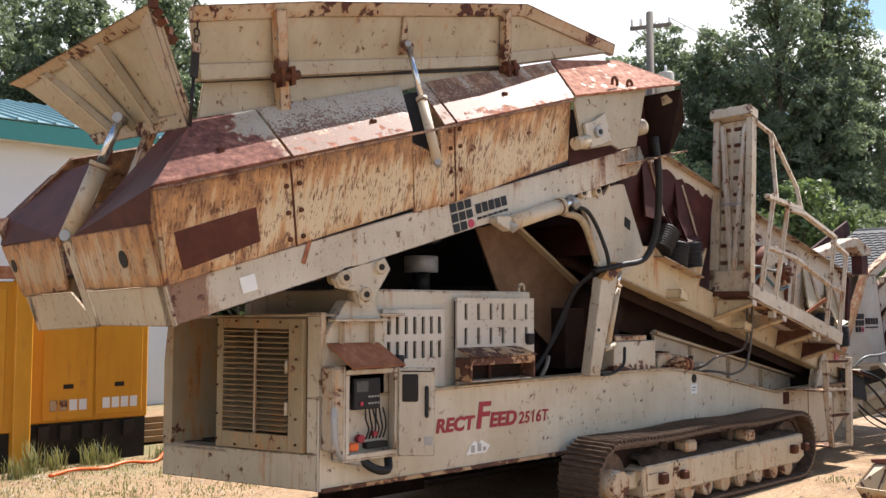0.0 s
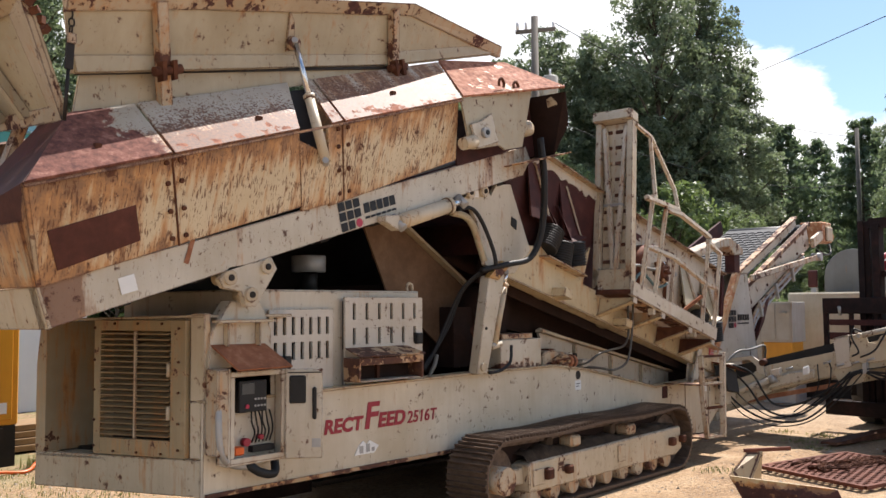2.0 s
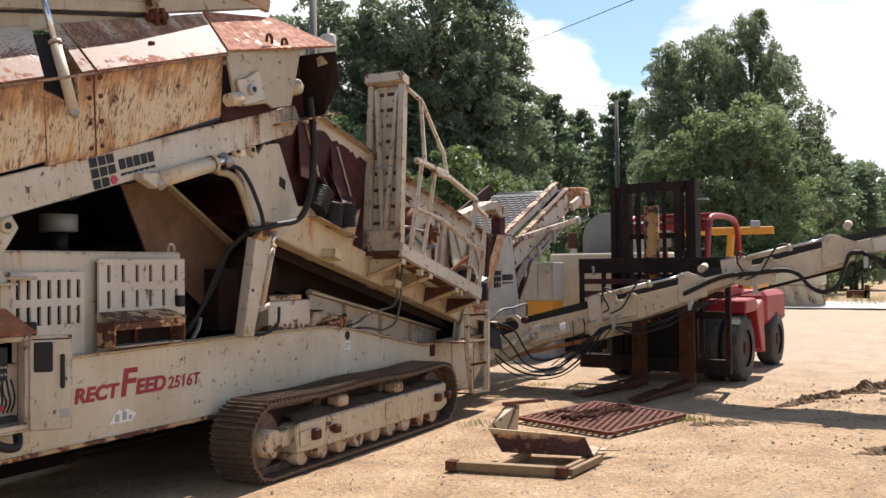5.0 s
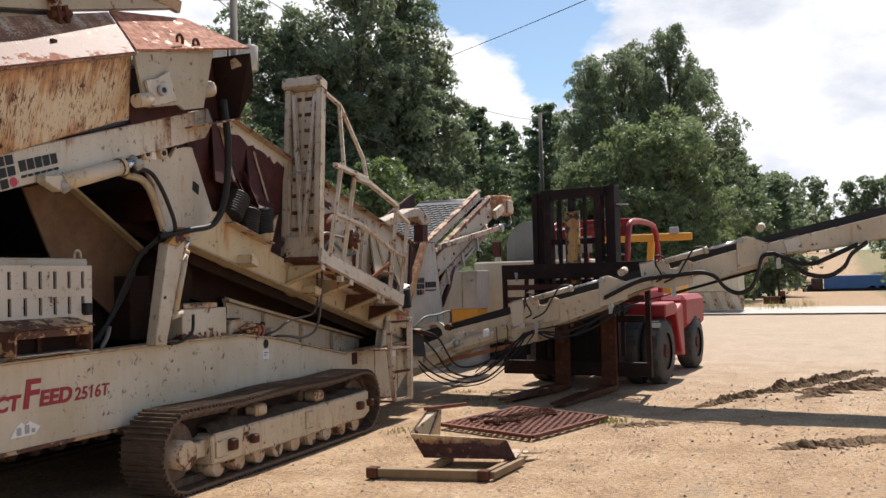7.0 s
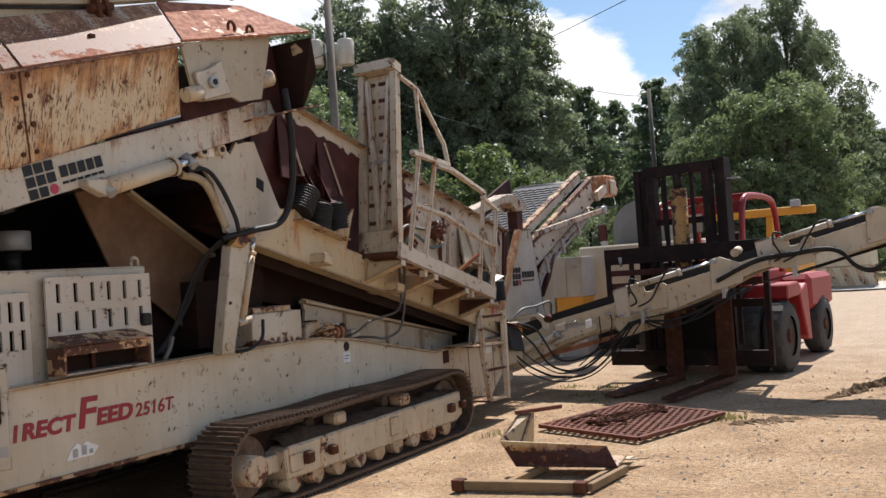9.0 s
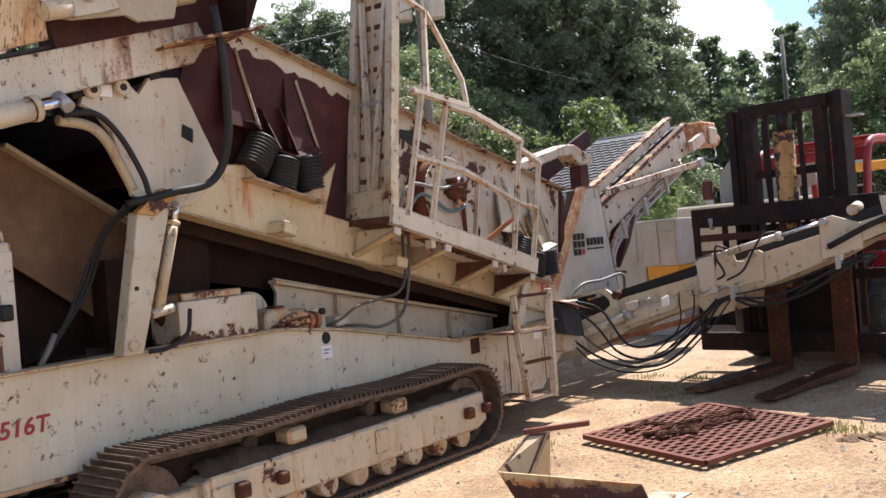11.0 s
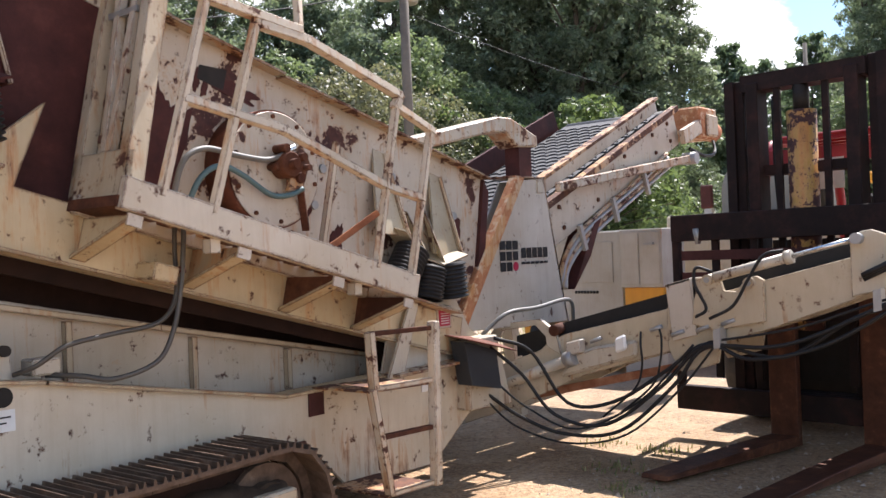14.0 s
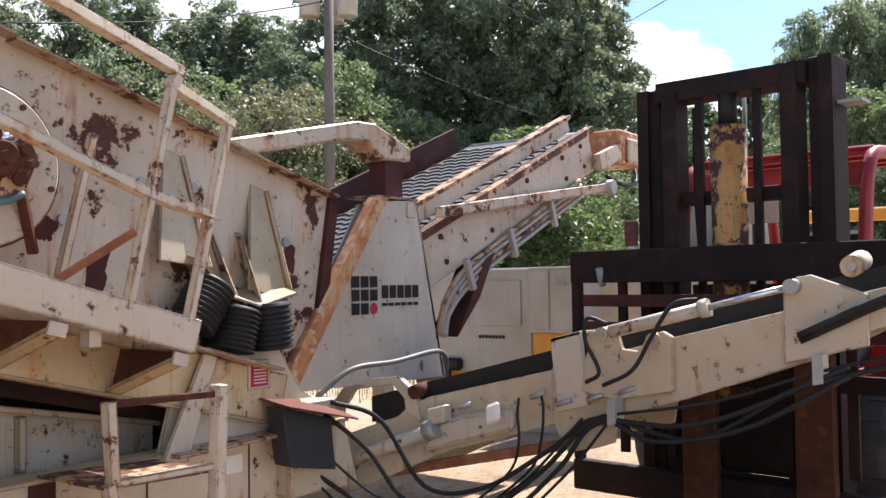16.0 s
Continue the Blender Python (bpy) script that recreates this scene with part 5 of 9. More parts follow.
def ram(a, b, r_body, r_rod, f=0.5, label="hydraulic ram with a bright rod"):
    """A hydraulic cylinder: body from a, rod out to b."""
    a, b = Vector(a), Vector(b)
    m = a.lerp(b, f)
    bm = B()
    rod(bm, a, m, r_body, 16)
    rod(bm, m.lerp(a, 0.06), m, r_body * 1.18, 16)
    body_ob = part("ram", bm, M_cream, plant, label)
    quick("ram_rod", M_chrome, body_ob, rod, m, b, r_rod, 12)
    d = (b - a).normalized()
    s = d.orthogonal().normalized()
    quick("ram_eye", M_galv, body_ob, rod, a - s * r_body * 1.1, a + s * r_body * 1.1, r_body * 0.62, 10)
    quick("ram_eye", M_galv, body_ob, rod, b - s * r_body * 0.9, b + s * r_body * 0.9, r_body * 0.6, 10)
    return body_ob


ram(hp(2.13, 4.80, 0.56), wing_pt(2.33, 1.46, 0.06), 0.036, 0.022, 0.55)
ram(hp(0.02, 6.22, 0.60), (2.56, 6.02, 3.02), 0.06, 0.032, 0.62)
# folding front wing
P1, P2, P3, P4 = V(2.35, 7.55, 3.52), V(2.33, 5.06, 3.54), V(2.72, 5.30, 2.90), V(2.74, 6.78, 2.98)
nrm = (P2 - P1).cross(P4 - P1).normalized()
if nrm.x > 0:
    nrm = -nrm
bm = B()
prism(bm, [P1, P2, P3, P4, P4.lerp(P1, 0.9)], -nrm * 0.02)
fwing = part("front_wing", bm, M_wing, plant, "tan folding front wing with slanted ribs")


def fwp(a, b, out=0.0):
    """Across the front wing, 0 to 1, and up it."""
    lo, hi = P4.lerp(P3, a), P1.lerp(P2, a)
    return lo.lerp(hi, b) + nrm * out


bm = B()
prism(bm, [fwp(0, 1, 0.05), fwp(1, 1, 0.05), fwp(1, 0.88, 0.01), fwp(0, 0.88, 0.01)], -nrm * 0.05)
prism(bm, [fwp(1, 0, 0.04), fwp(1, 1, 0.04), fwp(0.9, 1, 0.01), fwp(0.9, 0, 0.01)], -nrm * 0.04)
prism(bm, [fwp(0, 0, 0.04), fwp(1, 0, 0.04), fwp(1, 0.12, 0.01), fwp(0, 0.12, 0.01)], -nrm * 0.04)
part("rim", bm, M_rim, fwing, "rusted rim")
for a0, a1 in ((0.30, 0.24), (0.50, 0.45), (0.72, 0.66)):
    bm = B()
    prism(bm, [fwp(a0 - 0.02, 0.08, 0.06), fwp(a0 + 0.02, 0.08, 0.06), fwp(a1 + 0.015, 0.92, 0.05), fwp(a1 - 0.015, 0.92, 0.05)], -nrm * 0.06)
    part("rib", bm, M_wing, fwing)
# chain and toggle between the wings
top = V(2.60, 5.04, 3.64)
chain_n = 7
for i in range(chain_n):
    bm = B()
    c = top + V(0.004 * (i % 2), 0, -0.043 * i - 0.02)
    a = V(0.014, 0, 0) if i % 2 else V(0, 0.014, 0)
    pipe(bm, [c + a + V(0, 0, -0.018), c + a + V(0, 0, 0.018), c - a + V(0, 0, 0.018), c - a + V(0, 0, -0.018), c + a + V(0, 0, -0.018)], 0.0055, 5, 2)
    part("chain_link", bm, M_shadow, wing)
e = top + V(0, 0, -0.043 * chain_n - 0.01)
quick("toggle", M_shadow, wing, beam, e, e + V(-0.01, 0, -0.20), 0.045, 0.022, (0, 1, 0))
quick("toggle_cap", M_edge, wing, beam, e + V(0, -0.013, 0.01), e + V(0, -0.013, -0.05), 0.052, 0.012, (0, 1, 0))
quick("tie_rod", M_shadow, wing, rod, e + V(-0.01, 0, -0.19), V(2.575, 5.05, 2.83), 0.011, 8)
bm = B()
hgt = fwp(0.22, 0.03, 0.06)
beam(bm, hgt, hgt + V(0, 0, -0.17), 0.05, 0.02, (0, 1, 0))
part("hanging_toggle", bm, M_rust, fwing)
bm = B()
for k in range(5):
    c = P2 + V(0.05 * k - 0.02, 0.04 * k - 0.05, -0.03 - 0.035 * k)
    box(bm, -0.022, 0.022, -0.02, 0.02, -0.026, 0.026, Matrix.Translation(c) @ pose(0, 0, 0, 20 * k, 30 * k, 0))
part("corner_latch", bm, M_rust, fwing)

# logo: a grid of squares, a dot and a word block
def logo(place, s, parent):
    """place(a, b): a across and b up the plate, as a point; s: height of the grid."""
    for i in range(3):
        for j in range(3):
            if (i, j) == (2, 0):
                continue
            bm = B()
            a, b = i * s * 0.36, j * s * 0.345
            prism(bm, [place(a, b), place(a + s * 0.30, b), place(a + s * 0.30, b + s * 0.29), place(a, b + s * 0.29)], (0, -0.002, 0))
            part("logo_square", bm, M_ink, parent)
    bm = B()
    c = [place(s * 0.87 + s * 0.15 * math.cos(k), s * 0.145 + s * 0.15 * math.sin(k)) for k in [i * math.pi / 8 for i in range(16)]]
    prism(bm, c, (0, -0.002, 0))
    part("logo_dot", bm, M_dot, parent)
    for k in range(5):
        bm = B()
        a = s * (1.2 + 0.33 * k)
        prism(bm, [place(a, s * 0.40), place(a + s * 0.27, s * 0.40), place(a + s * 0.27, s * 0.74), place(a, s * 0.74)], (0, -0.002, 0))
        part("word_block", bm, M_ink, parent)
    for k in range(6):
        bm = B()
        a = s * (1.2 + 0.272 * k)
        prism(bm, [place(a, s * 0.20), place(a + s * 0.22, s * 0.20), place(a + s * 0.22, s * 0.28), place(a, s * 0.28)], (0, -0.002, 0))
        part("word_block", bm, M_ink, parent)


logo(lambda a, b: hp(2.32 + a + b * 0.04, 4.986, 0.02 + b), 0.22, hop)
bm = B()
prism(bm, [hp(0.49, 4.986, 0.06), hp(0.60, 4.986, 0.06), hp(0.60, 4.986, 0.16), hp(0.49, 4.986, 0.16)], (0, -0.003, 0))
part("sticker", bm, M_sticker, hop)
for u, w in ((0.95, 0.14),):
    bm = B()
    prism(bm, [hp(u, 4.986, w), hp(u + 0.03, 4.986, w - 0.02), hp(u + 0.12, 4.986, w + 0.12), hp(u + 0.09, 4.986, w + 0.13)], (0, -0.002, 0))
    part("scrape", bm, M_orange, hop)

# ---- middle of the plant: support bracket, strut, chute ----
bm = B()
xz(bm, [(6.20, 2.66), (6.23, 2.74), (6.30, 2.80), (6.51, 2.83), (6.60, 2.75), (6.68, 2.86), (6.90, 2.88), (7.02, 2.64), (7.20, 2.28), (6.95, 2.06), (6.80, 2.04), (6.50, 2.12), (6.44, 2.35), (6.39, 2.50), (6.30, 2.62)], 5.08, 5.12)
brk = part("support_bracket", bm, M_white, plant, "white hopper support bracket with pins", 0.004)
for x, z in ((6.27, 2.745), (6.47, 2.775)):
    p = quick("pin", M_cream, brk, rod, (x, 5.04, z), (x, 5.13, z), 0.05, 16)
    quick("pin_bore", M_shadow, p, rod, (x, 5.03, z), (x, 5.045, z), 0.022, 10)
quick("tag", M_sticker, brk, box, 6.33, 6.41, 5.070, 5.076, 2.715, 2.785)
quick("square_hole", M_black, brk, xz, [(6.89, 2.50), (6.97, 2.46), (6.98, 2.55), (6.90, 2.58)], 5.072, 5.079)
bm = B()
pipe(bm, [(6.06, 5.10, 2.56), (6.25, 5.10, 2.54), (6.36, 5.10, 2.46), (6.45, 5.10, 2.30), (6.52, 5.10, 2.16)], 0.032, 8, 5)
part("bent_arm", bm, M_wing, brk)
r_ = ram((5.22, 4.93, 2.405), (6.02, 4.95, 2.64), 0.062, 0.03, 0.80, "white lift ram under the hopper")
bm = B()
xz(bm, [(5.05, 2.40), (5.20, 2.34), (5.28, 2.38), (5.26, 2.47), (5.05, 2.45)], 4.90, 4.985)
part("ram_lug", bm, M_white, plant, bevel=0.006)
bm = B()
prism(bm, [(6.30, 5.02, 1.165), (6.445, 5.02, 1.165), (6.72, 5.02, 2.05), (6.48, 5.02, 2.02)], (0, 0.10, 0))
strut = part("strut", bm, M_white, plant, "white leaning strut between chassis and hopper", 0.006)
quick("pin", M_cream, strut, rod, (6.375, 5.0, 1.225), (6.375, 5.03, 1.225), 0.035, 12)
quick("bolt_hole", M_black, strut, rod, (6.43, 5.012, 1.56), (6.43, 5.022, 1.56), 0.014, 10)
ram((6.60, 5.07, 1.40), (6.80, 5.07, 2.06), 0.036, 0.024, 0.85, "white strut ram")
bm = B()
rod(bm, (6.54, 5.06, 1.39), (6.70, 5.06, 1.42), 0.03, 8)
part("ram_clamp", bm, M_white, strut)
quick("cap_plate", M_yelrust, strut, prism, [(6.46, 5.0, 2.01), (6.60, 5.0, 1.99), (6.78, 5.0, 2.13), (6.66, 5.0, 2.16)], (0, 0.06, 0))
# chute plate in the shade behind
bm = B()
prism(bm, [(5.52, 5.62, 2.46), (5.98, 5.62, 2.50), (6.86, 5.62, 1.97), (6.80, 5.62, 1.18), (5.80, 5.62, 1.90)], (0, 0.02, 0))
ch = part("chute_plate", bm, M_chute, plant, "tan rusty chute plate in the shade")
quick("chute_edge", M_wing, ch, beam, (5.98, 5.60, 2.48), (6.86, 5.60, 1.96), 0.10, 0.03)
# boot and drum coloured near black for the shade behind the strut
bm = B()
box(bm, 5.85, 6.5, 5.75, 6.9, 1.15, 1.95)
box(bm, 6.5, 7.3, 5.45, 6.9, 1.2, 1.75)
part("feed_boot", bm, M_underside, plant, "feed boot under the screen, darkened for shade")
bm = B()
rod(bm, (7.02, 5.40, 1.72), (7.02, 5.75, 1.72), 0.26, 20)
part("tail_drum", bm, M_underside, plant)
quick("drive_tube", M_rust, plant, rod, (6.62, 5.30, 1.55), (6.86, 5.34, 1.30), 0.05, 10)
# added dark sheets block the view through the bay and the lit ground below
quick("skid_plate", M_underside, plant, xz, [(4.7, 0.03), (5.9, 0.03), (5.9, 0.60), (4.7, 0.60)], 6.70, 6.73)
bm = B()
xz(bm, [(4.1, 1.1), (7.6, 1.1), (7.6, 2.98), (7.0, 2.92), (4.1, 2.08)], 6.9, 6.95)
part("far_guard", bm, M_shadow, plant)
# white battery box and valve block
bm = B()
box(bm, 6.80, 7.445, 5.14, 5.45, 1.165, 1.445)
bb = part("battery_box", bm, M_batt, plant, "white battery box with rusted foot", 0.006)
quick("lid", M_edge, bb, box, 6.84, 7.33, 5.16, 5.44, 1.447, 1.495)
bm = B()
xz(bm, [(7.54, 1.15), (7.545, 1.29), (7.60, 1.315), (7.74, 1.315), (7.80, 1.29), (7.95, 1.29), (7.97, 1.12)], 5.18, 5.40)
vb = part("hydraulic_motor", bm, M_edge, plant, "rusty hydraulic motor and valve block", 0.012)
vrng = random.Random(3)
bm = B()
prism(bm, [(7.56, 5.17, 1.18), (7.70, 5.14, 1.235), (7.80, 5.12, 1.275), (7.93, 5.12, 1.262), (7.93, 5.12, 1.14), (7.78, 5.14, 1.135)], (0.0, 0.06, 0.0))
part("cast_housing", bm, M_lip, vb, "rust-brown cast housing", 0.014)
quick("end_boss", M_orange, vb, rod, (7.90, 5.14, 1.20), (8.01, 5.14, 1.195), 0.062, 16, bevel=0.01)
quick("boss_ring", M_rust, vb, rod, (7.93, 5.14, 1.20), (7.955, 5.14, 1.199), 0.070, 16)
for k in range(10):
    x, z = 7.62 + 0.033 * k, 1.17 + 0.10 * vrng.random()
    quick("bolt", (M_rust, M_edge, M_lip)[k % 3], vb, rod, (x, 5.10 + 0.012 * vrng.random(), z), (x, 5.15, z), 0.010 + 0.010 * vrng.random(), 8)
for z in (1.175, 1.225):
    quick("rib", M_rust, vb, beam, (7.66, 5.112, z - 0.01), (7.90, 5.105, z + 0.01), 0.014, 0.014)
quick("top_cap", M_rust, vb, box, 7.66, 7.75, 5.20, 5.30, 1.315, 1.33)
bm = B()
xz(bm, [(7.98, 1.11), (7.97, 1.27), (8.06, 1.285), (8.13, 1.265), (8.15, 1.11)], 5.20, 5.215)
part("mount_plate", bm, M_white, vb, "white mounting plate", 0.003)
quick("plug", M_shadow, vb, rod, (8.105, 5.17, 1.25), (8.105, 5.205, 1.25), 0.026, 12)
quick("round_cover", M_white, plant, rod, (7.62, 5.42, 1.28), (7.62, 5.46, 1.28), 0.17, 24)
quick("small_valve", M_white, plant, box, 8.22, 8.36, 5.16, 5.28, 1.12, 1.20, bevel=0.01)
# sloping conveyor trough behind the flange
bm = B()
prism(bm, [(7.93, 5.5, 1.15), (7.93, 5.5, 1.29), (7.955, 5.5, 1.41), (7.925, 5.5, 1.47), (7.95, 5.5, 1.53), (10.75, 5.5, 0.93), (10.75, 5.5, 0.70), (9.6, 5.5, 0.75)], (0, 0.03, 0))
trough = part("conveyor_trough", bm, M_chip, plant, "flaking cream conveyor side under the screen")
quick("trough_rim", M_cream, trough, beam, (7.90, 5.48, 1.50), (10.75, 5.48, 0.93), 0.09, 0.03)
for x in (8.55, 9.3, 10.0):
    quick("stiffener", M_cream, trough, box, x, x + 0.035, 5.46, 5.50, 0.8, 1.50 - (x - 7.9) * 0.2 - 0.03)
# pan coloured near black for the shade below the screen
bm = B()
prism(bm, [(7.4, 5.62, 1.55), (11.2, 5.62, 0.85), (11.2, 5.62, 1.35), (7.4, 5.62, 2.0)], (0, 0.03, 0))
part("under_pan", bm, M_underside, plant, "rusted pan under the screen, darkened for shade")

# backing sheets added so the space behind the trough reads as dark
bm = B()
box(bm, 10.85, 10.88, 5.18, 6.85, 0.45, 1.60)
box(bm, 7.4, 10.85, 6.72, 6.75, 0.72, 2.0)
part("rear_bulkhead", bm, M_underside, plant, "added dark backing that closes the space under the screen")

# ---- sloping screen box ----
bm = B()
spoly(bm, [(-1.62, -0.10), (0.30, -0.10), (0.30, 1.085), (-1.55, 1.085)], 5.25, 5.27)
sb = part("screen_box", bm, M_maroon, plant, "dark maroon screen box side with flaked paint")
bm = B()
spoly(bm, [(0.30, -0.12), (3.31, 0.02), (3.31, 0.50), (3.22, 1.095), (0.30, 1.085)], 5.252, 5.27)
sb2 = part("screen_side", bm, M_screenside, plant, "white screen box side with rust spots")
bm = B()
n = 42
rim = [(-1.55, 1.085)] + [(0.34, 1.085)] + [(0.34 - 1.89 * i / n, 1.085 - 0.085 - 0.11 * abs(noise.noise(V(i * 0.37, 2.2, 0)))) for i in range(n + 1)]
spoly(bm, rim, 5.245, 5.249)
part("painted_rim", bm, M_chip, sb, "strip of cream paint left along the rim")
bm = B()
for a, b in ((-1.58, 0.35), (0.35, 1.15), (1.15, 1.7), (1.7, 3.24)):
    beam(bm, sp(a, 5.215, 1.085 - (0.012 if a == 1.15 else 0)), sp(b, 5.215, 1.09), 0.10, 0.014)
part("rim_flange", bm, M_edge, sb)
bm = B()
spoly(bm, [(-1.6, -0.1), (3.3, 0.0), (3.22, 1.09), (-1.55, 1.085)], 6.85, 6.87)
spoly(bm, [(-1.6, 0.2), (3.2, 0.2), (3.2, 0.22), (-1.6, 0.22)], 5.28, 6.85)
part("far_side", bm, M_maroon, sb)
bm = B()
prism(bm, [sp(-1.56, 5.27, -0.1), sp(-1.56, 6.85, -0.1), sp(-1.52, 6.85, 1.08), sp(-1.52, 5.27, 1.08)], (0.02, 0, 0))
part("end_plate", bm, M_maroon, sb)
quick("rear_lip", M_maroon, sb2, spoly, [(3.22, 1.08), (3.30, 1.0), (3.36, 0.40), (3.28, 0.40)], 5.22, 5.26)
for u, top_, mat, par in ((-1.25, 0.96, M_maroon, sb), (-0.66, 0.93, M_maroon, sb), (2.08, 0.93, M_wing, sb2), (2.67, 0.95, M_wing, sb2)):
    bm = B()
    prism(bm, [sp(u - 0.05, 5.25, top_), sp(u + 0.05, 5.25, top_), sp(u + 0.25, 5.12, 0.40), sp(u - 0.02, 5.12, 0.36)], (0, 0.02, 0))
    prism(bm, [sp(u + 0.05, 5.25, top_), sp(u + 0.065, 5.25, top_), sp(u + 0.265, 5.10, 0.40), sp(u + 0.25, 5.10, 0.40)], (0, 0.10, 0))
    part("spring_gusset", bm, mat, par)
    quick("gusset_lip", M_rail, par, beam, sp(u + 0.06, 5.235, top_), sp(u + 0.26, 5.095, 0.40), 0.012, 0.02)
for u0, par, m1 in ((-0.77, sb, M_maroon), (2.55, sb2, M_wing)):
    bm = B()
    sheet(bm, [sp(u0 - 0.12, 5.02, 0.27), sp(u0 + 0.10, 5.02, 0.27), sp(u0 + 0.08, 5.25, 0.34), sp(u0 - 0.12, 5.25, 0.34)], 0.012)
    sheet(bm, [sp(u0 + 0.10, 5.02, 0.27), sp(u0 + 0.34, 5.02, 0.40), sp(u0 + 0.30, 5.25, 0.46), sp(u0 + 0.08, 5.25, 0.34)], 0.012)
    sheet(bm, [sp(u0 - 0.12, 5.02, 0.27), sp(u0 - 0.12, 5.25, 0.34), sp(u0 - 0.34, 5.25, 0.46), sp(u0 - 0.34, 5.02, 0.40)], 0.012)
    part("spring_seat", bm, m1, par)
    for du, hgt in ((-0.06, 0.60), (0.12, 0.66)):
        bm = B()
        prism(bm, [sp(u0 + du, 5.04, 0.30), sp(u0 + du + 0.10, 5.24, 0.34), sp(u0 + du - 0.10, 5.24, hgt), sp(u0 + du - 0.09, 5.21, hgt)], sp(0.012, 0, 0) - sp(0, 0, 0))
        part("seat_rib", bm, m1, par)
    for k, (du, dw, tilt) in enumerate(((0.0, 0.0, 0.0), (0.26, 0.07, 0.5), (-0.26, 0.07, -0.5))):
        bm = B()
        a = sp(u0 + du * 1.06, 5.07, 0.02 + dw)
        b = sp(u0 + du * 1.06 - tilt * 0.17, 5.07, 0.245 + dw * 1.1)
        ringed(bm, a, b, 0.112, 9, 0.008, 20)
        part("rubber_spring", bm, M_rubber, par, "ribbed black rubber spring")
# paint gone down to the primer beside the exciter
def bare_patch(u0, u1, w0, w1, seed):
    bm = B()
    c, n = ((u0 + u1) / 2, (w0 + w1) / 2), 44
    pts = []
    for i in range(n):
        k = 2 * math.pi * i / n
        r = 1.0 + 0.42 * noise.noise(V(math.cos(k) * 1.6 + seed, math.sin(k) * 1.6, 0)) + 0.25 * noise.noise(V(math.cos(k) * 6 + seed, math.sin(k) * 6, 3))
        sq = max(abs(math.cos(k)), abs(math.sin(k))) ** -0.6
        pts.append((c[0] + (u1 - u0) / 2 * r * sq * math.cos(k), c[1] + (w1 - w0) / 2 * r * sq * math.sin(k)))
    spoly(bm, pts, 5.2475, 5.2515)
    part("bare_patch", bm, M_maroon, sb2, "patch where the paint has flaked off")


for u0, u1, w0, w1, seed in ((0.30, 0.62, 0.02, 0.72, 1.0), (0.72, 1.02, 0.84, 0.93, 4.2), (0.58, 0.64, 0.80, 0.92, 7.7), (0.66, 0.70, 0.78, 0.86, 9.1), (1.46, 1.58, 0.30, 0.42, 12.4), (1.78, 1.88, 0.08, 0.34, 15.0), (2.86, 3.1, 0.10, 0.40, 18.3), (2.95, 3.05, 0.55, 0.72, 21.0)):
    bare_patch(u0, u1, w0, w1, seed)
M_drum = rusty("orange_maroon_drum", [(0.3, (0.045, 0.016, 0.012)), (0.52, (0.14, 0.046, 0.026)), (0.68, (0.34, 0.13, 0.06)), (0.82, (0.55, 0.42, 0.31))], 0.7, 6.0)
# exciter with hub and hoses
bm = B()
rod(bm, sp(1.10, 5.045, 0.475), sp(1.10, 5.06, 0.475), 0.325, 48)
exc = part("exciter_cover", bm, M_chip, plant, "round flaking exciter cover", 0.01)
quick("drum", M_drum, exc, rod, sp(1.10, 5.062, 0.475), sp(1.10, 5.25, 0.475), 0.335, 48, label="rusted exciter drum")
hub = quick("hub", M_rust, exc, rod, sp(1.12, 4.94, 0.50), sp(1.12, 5.05, 0.50), 0.075, 14, label="rusted drive hub", bevel=0.008)
for du, dw, r, y0 in ((0.08, 0.07, 0.024, 5.06), (0.09, -0.05, 0.030, 5.07), (-0.05, 0.08, 0.026, 5.07), (-0.07, -0.03, 0.022, 5.09), (0.0, 0.0, 0.030, 5.02), (0.12, 0.02, 0.018, 5.05)):
    quick("fitting", M_rust if r > 0.02 else M_lip, hub, rod, sp(1.12 + du, y0 - 0.125, 0.50 + dw), sp(1.12 + du, 5.045, 0.50 + dw), r, 8)
quick("flange_plate", M_lip, hub, spoly, [(1.15, 0.36), (1.25, 0.40), (1.27, 0.56), (1.19, 0.64), (1.15, 0.50)], 4.97, 5.0)
bm = B()
for i in range(10):
    k = i * math.pi / 5
    rod(bm, sp(1.10 + 0.295 * math.cos(k), 5.034, 0.475 + 0.295 * math.sin(k)), sp(1.10 + 0.295 * math.cos(k), 5.046, 0.475 + 0.295 * math.sin(k)), 0.013, 8)
tagged(part("bolt", bm, M_rust, exc), kind="stuff")
quick("rust_bracket", M_rust, exc, beam, sp(1.24, 4.99, 0.42), sp(1.40, 5.06, 0.20), 0.04, 0.025)
quick("hose", M_hose_teal, exc, pipe, [sp(1.25, 4.97, 0.40), sp(1.18, 4.98, 0.345), sp(1.057, 5.0, 0.309), sp(0.846, 5.0, 0.357), sp(0.694, 5.0, 0.36), sp(0.588, 5.0, 0.262), sp(0.56, 5.04, 0.08), sp(0.56, 5.1, -0.04)], 0.016)
quick("hose", M_steelblue, exc, pipe, [sp(1.13, 4.97, 0.60), sp(1.07, 4.98, 0.54), sp(0.979, 5.0, 0.486), sp(0.789, 5.0, 0.449), sp(0.573, 5.0, 0.415), sp(0.465, 5.0, 0.298), sp(0.48, 5.04, 0.05), sp(0.5, 5.1, -0.05)], 0.016)
quick("hose_ferrule", M_chrome, exc, rod, sp(1.08, 4.985, 0.555), sp(1.14, 4.97, 0.61), 0.021, 10)
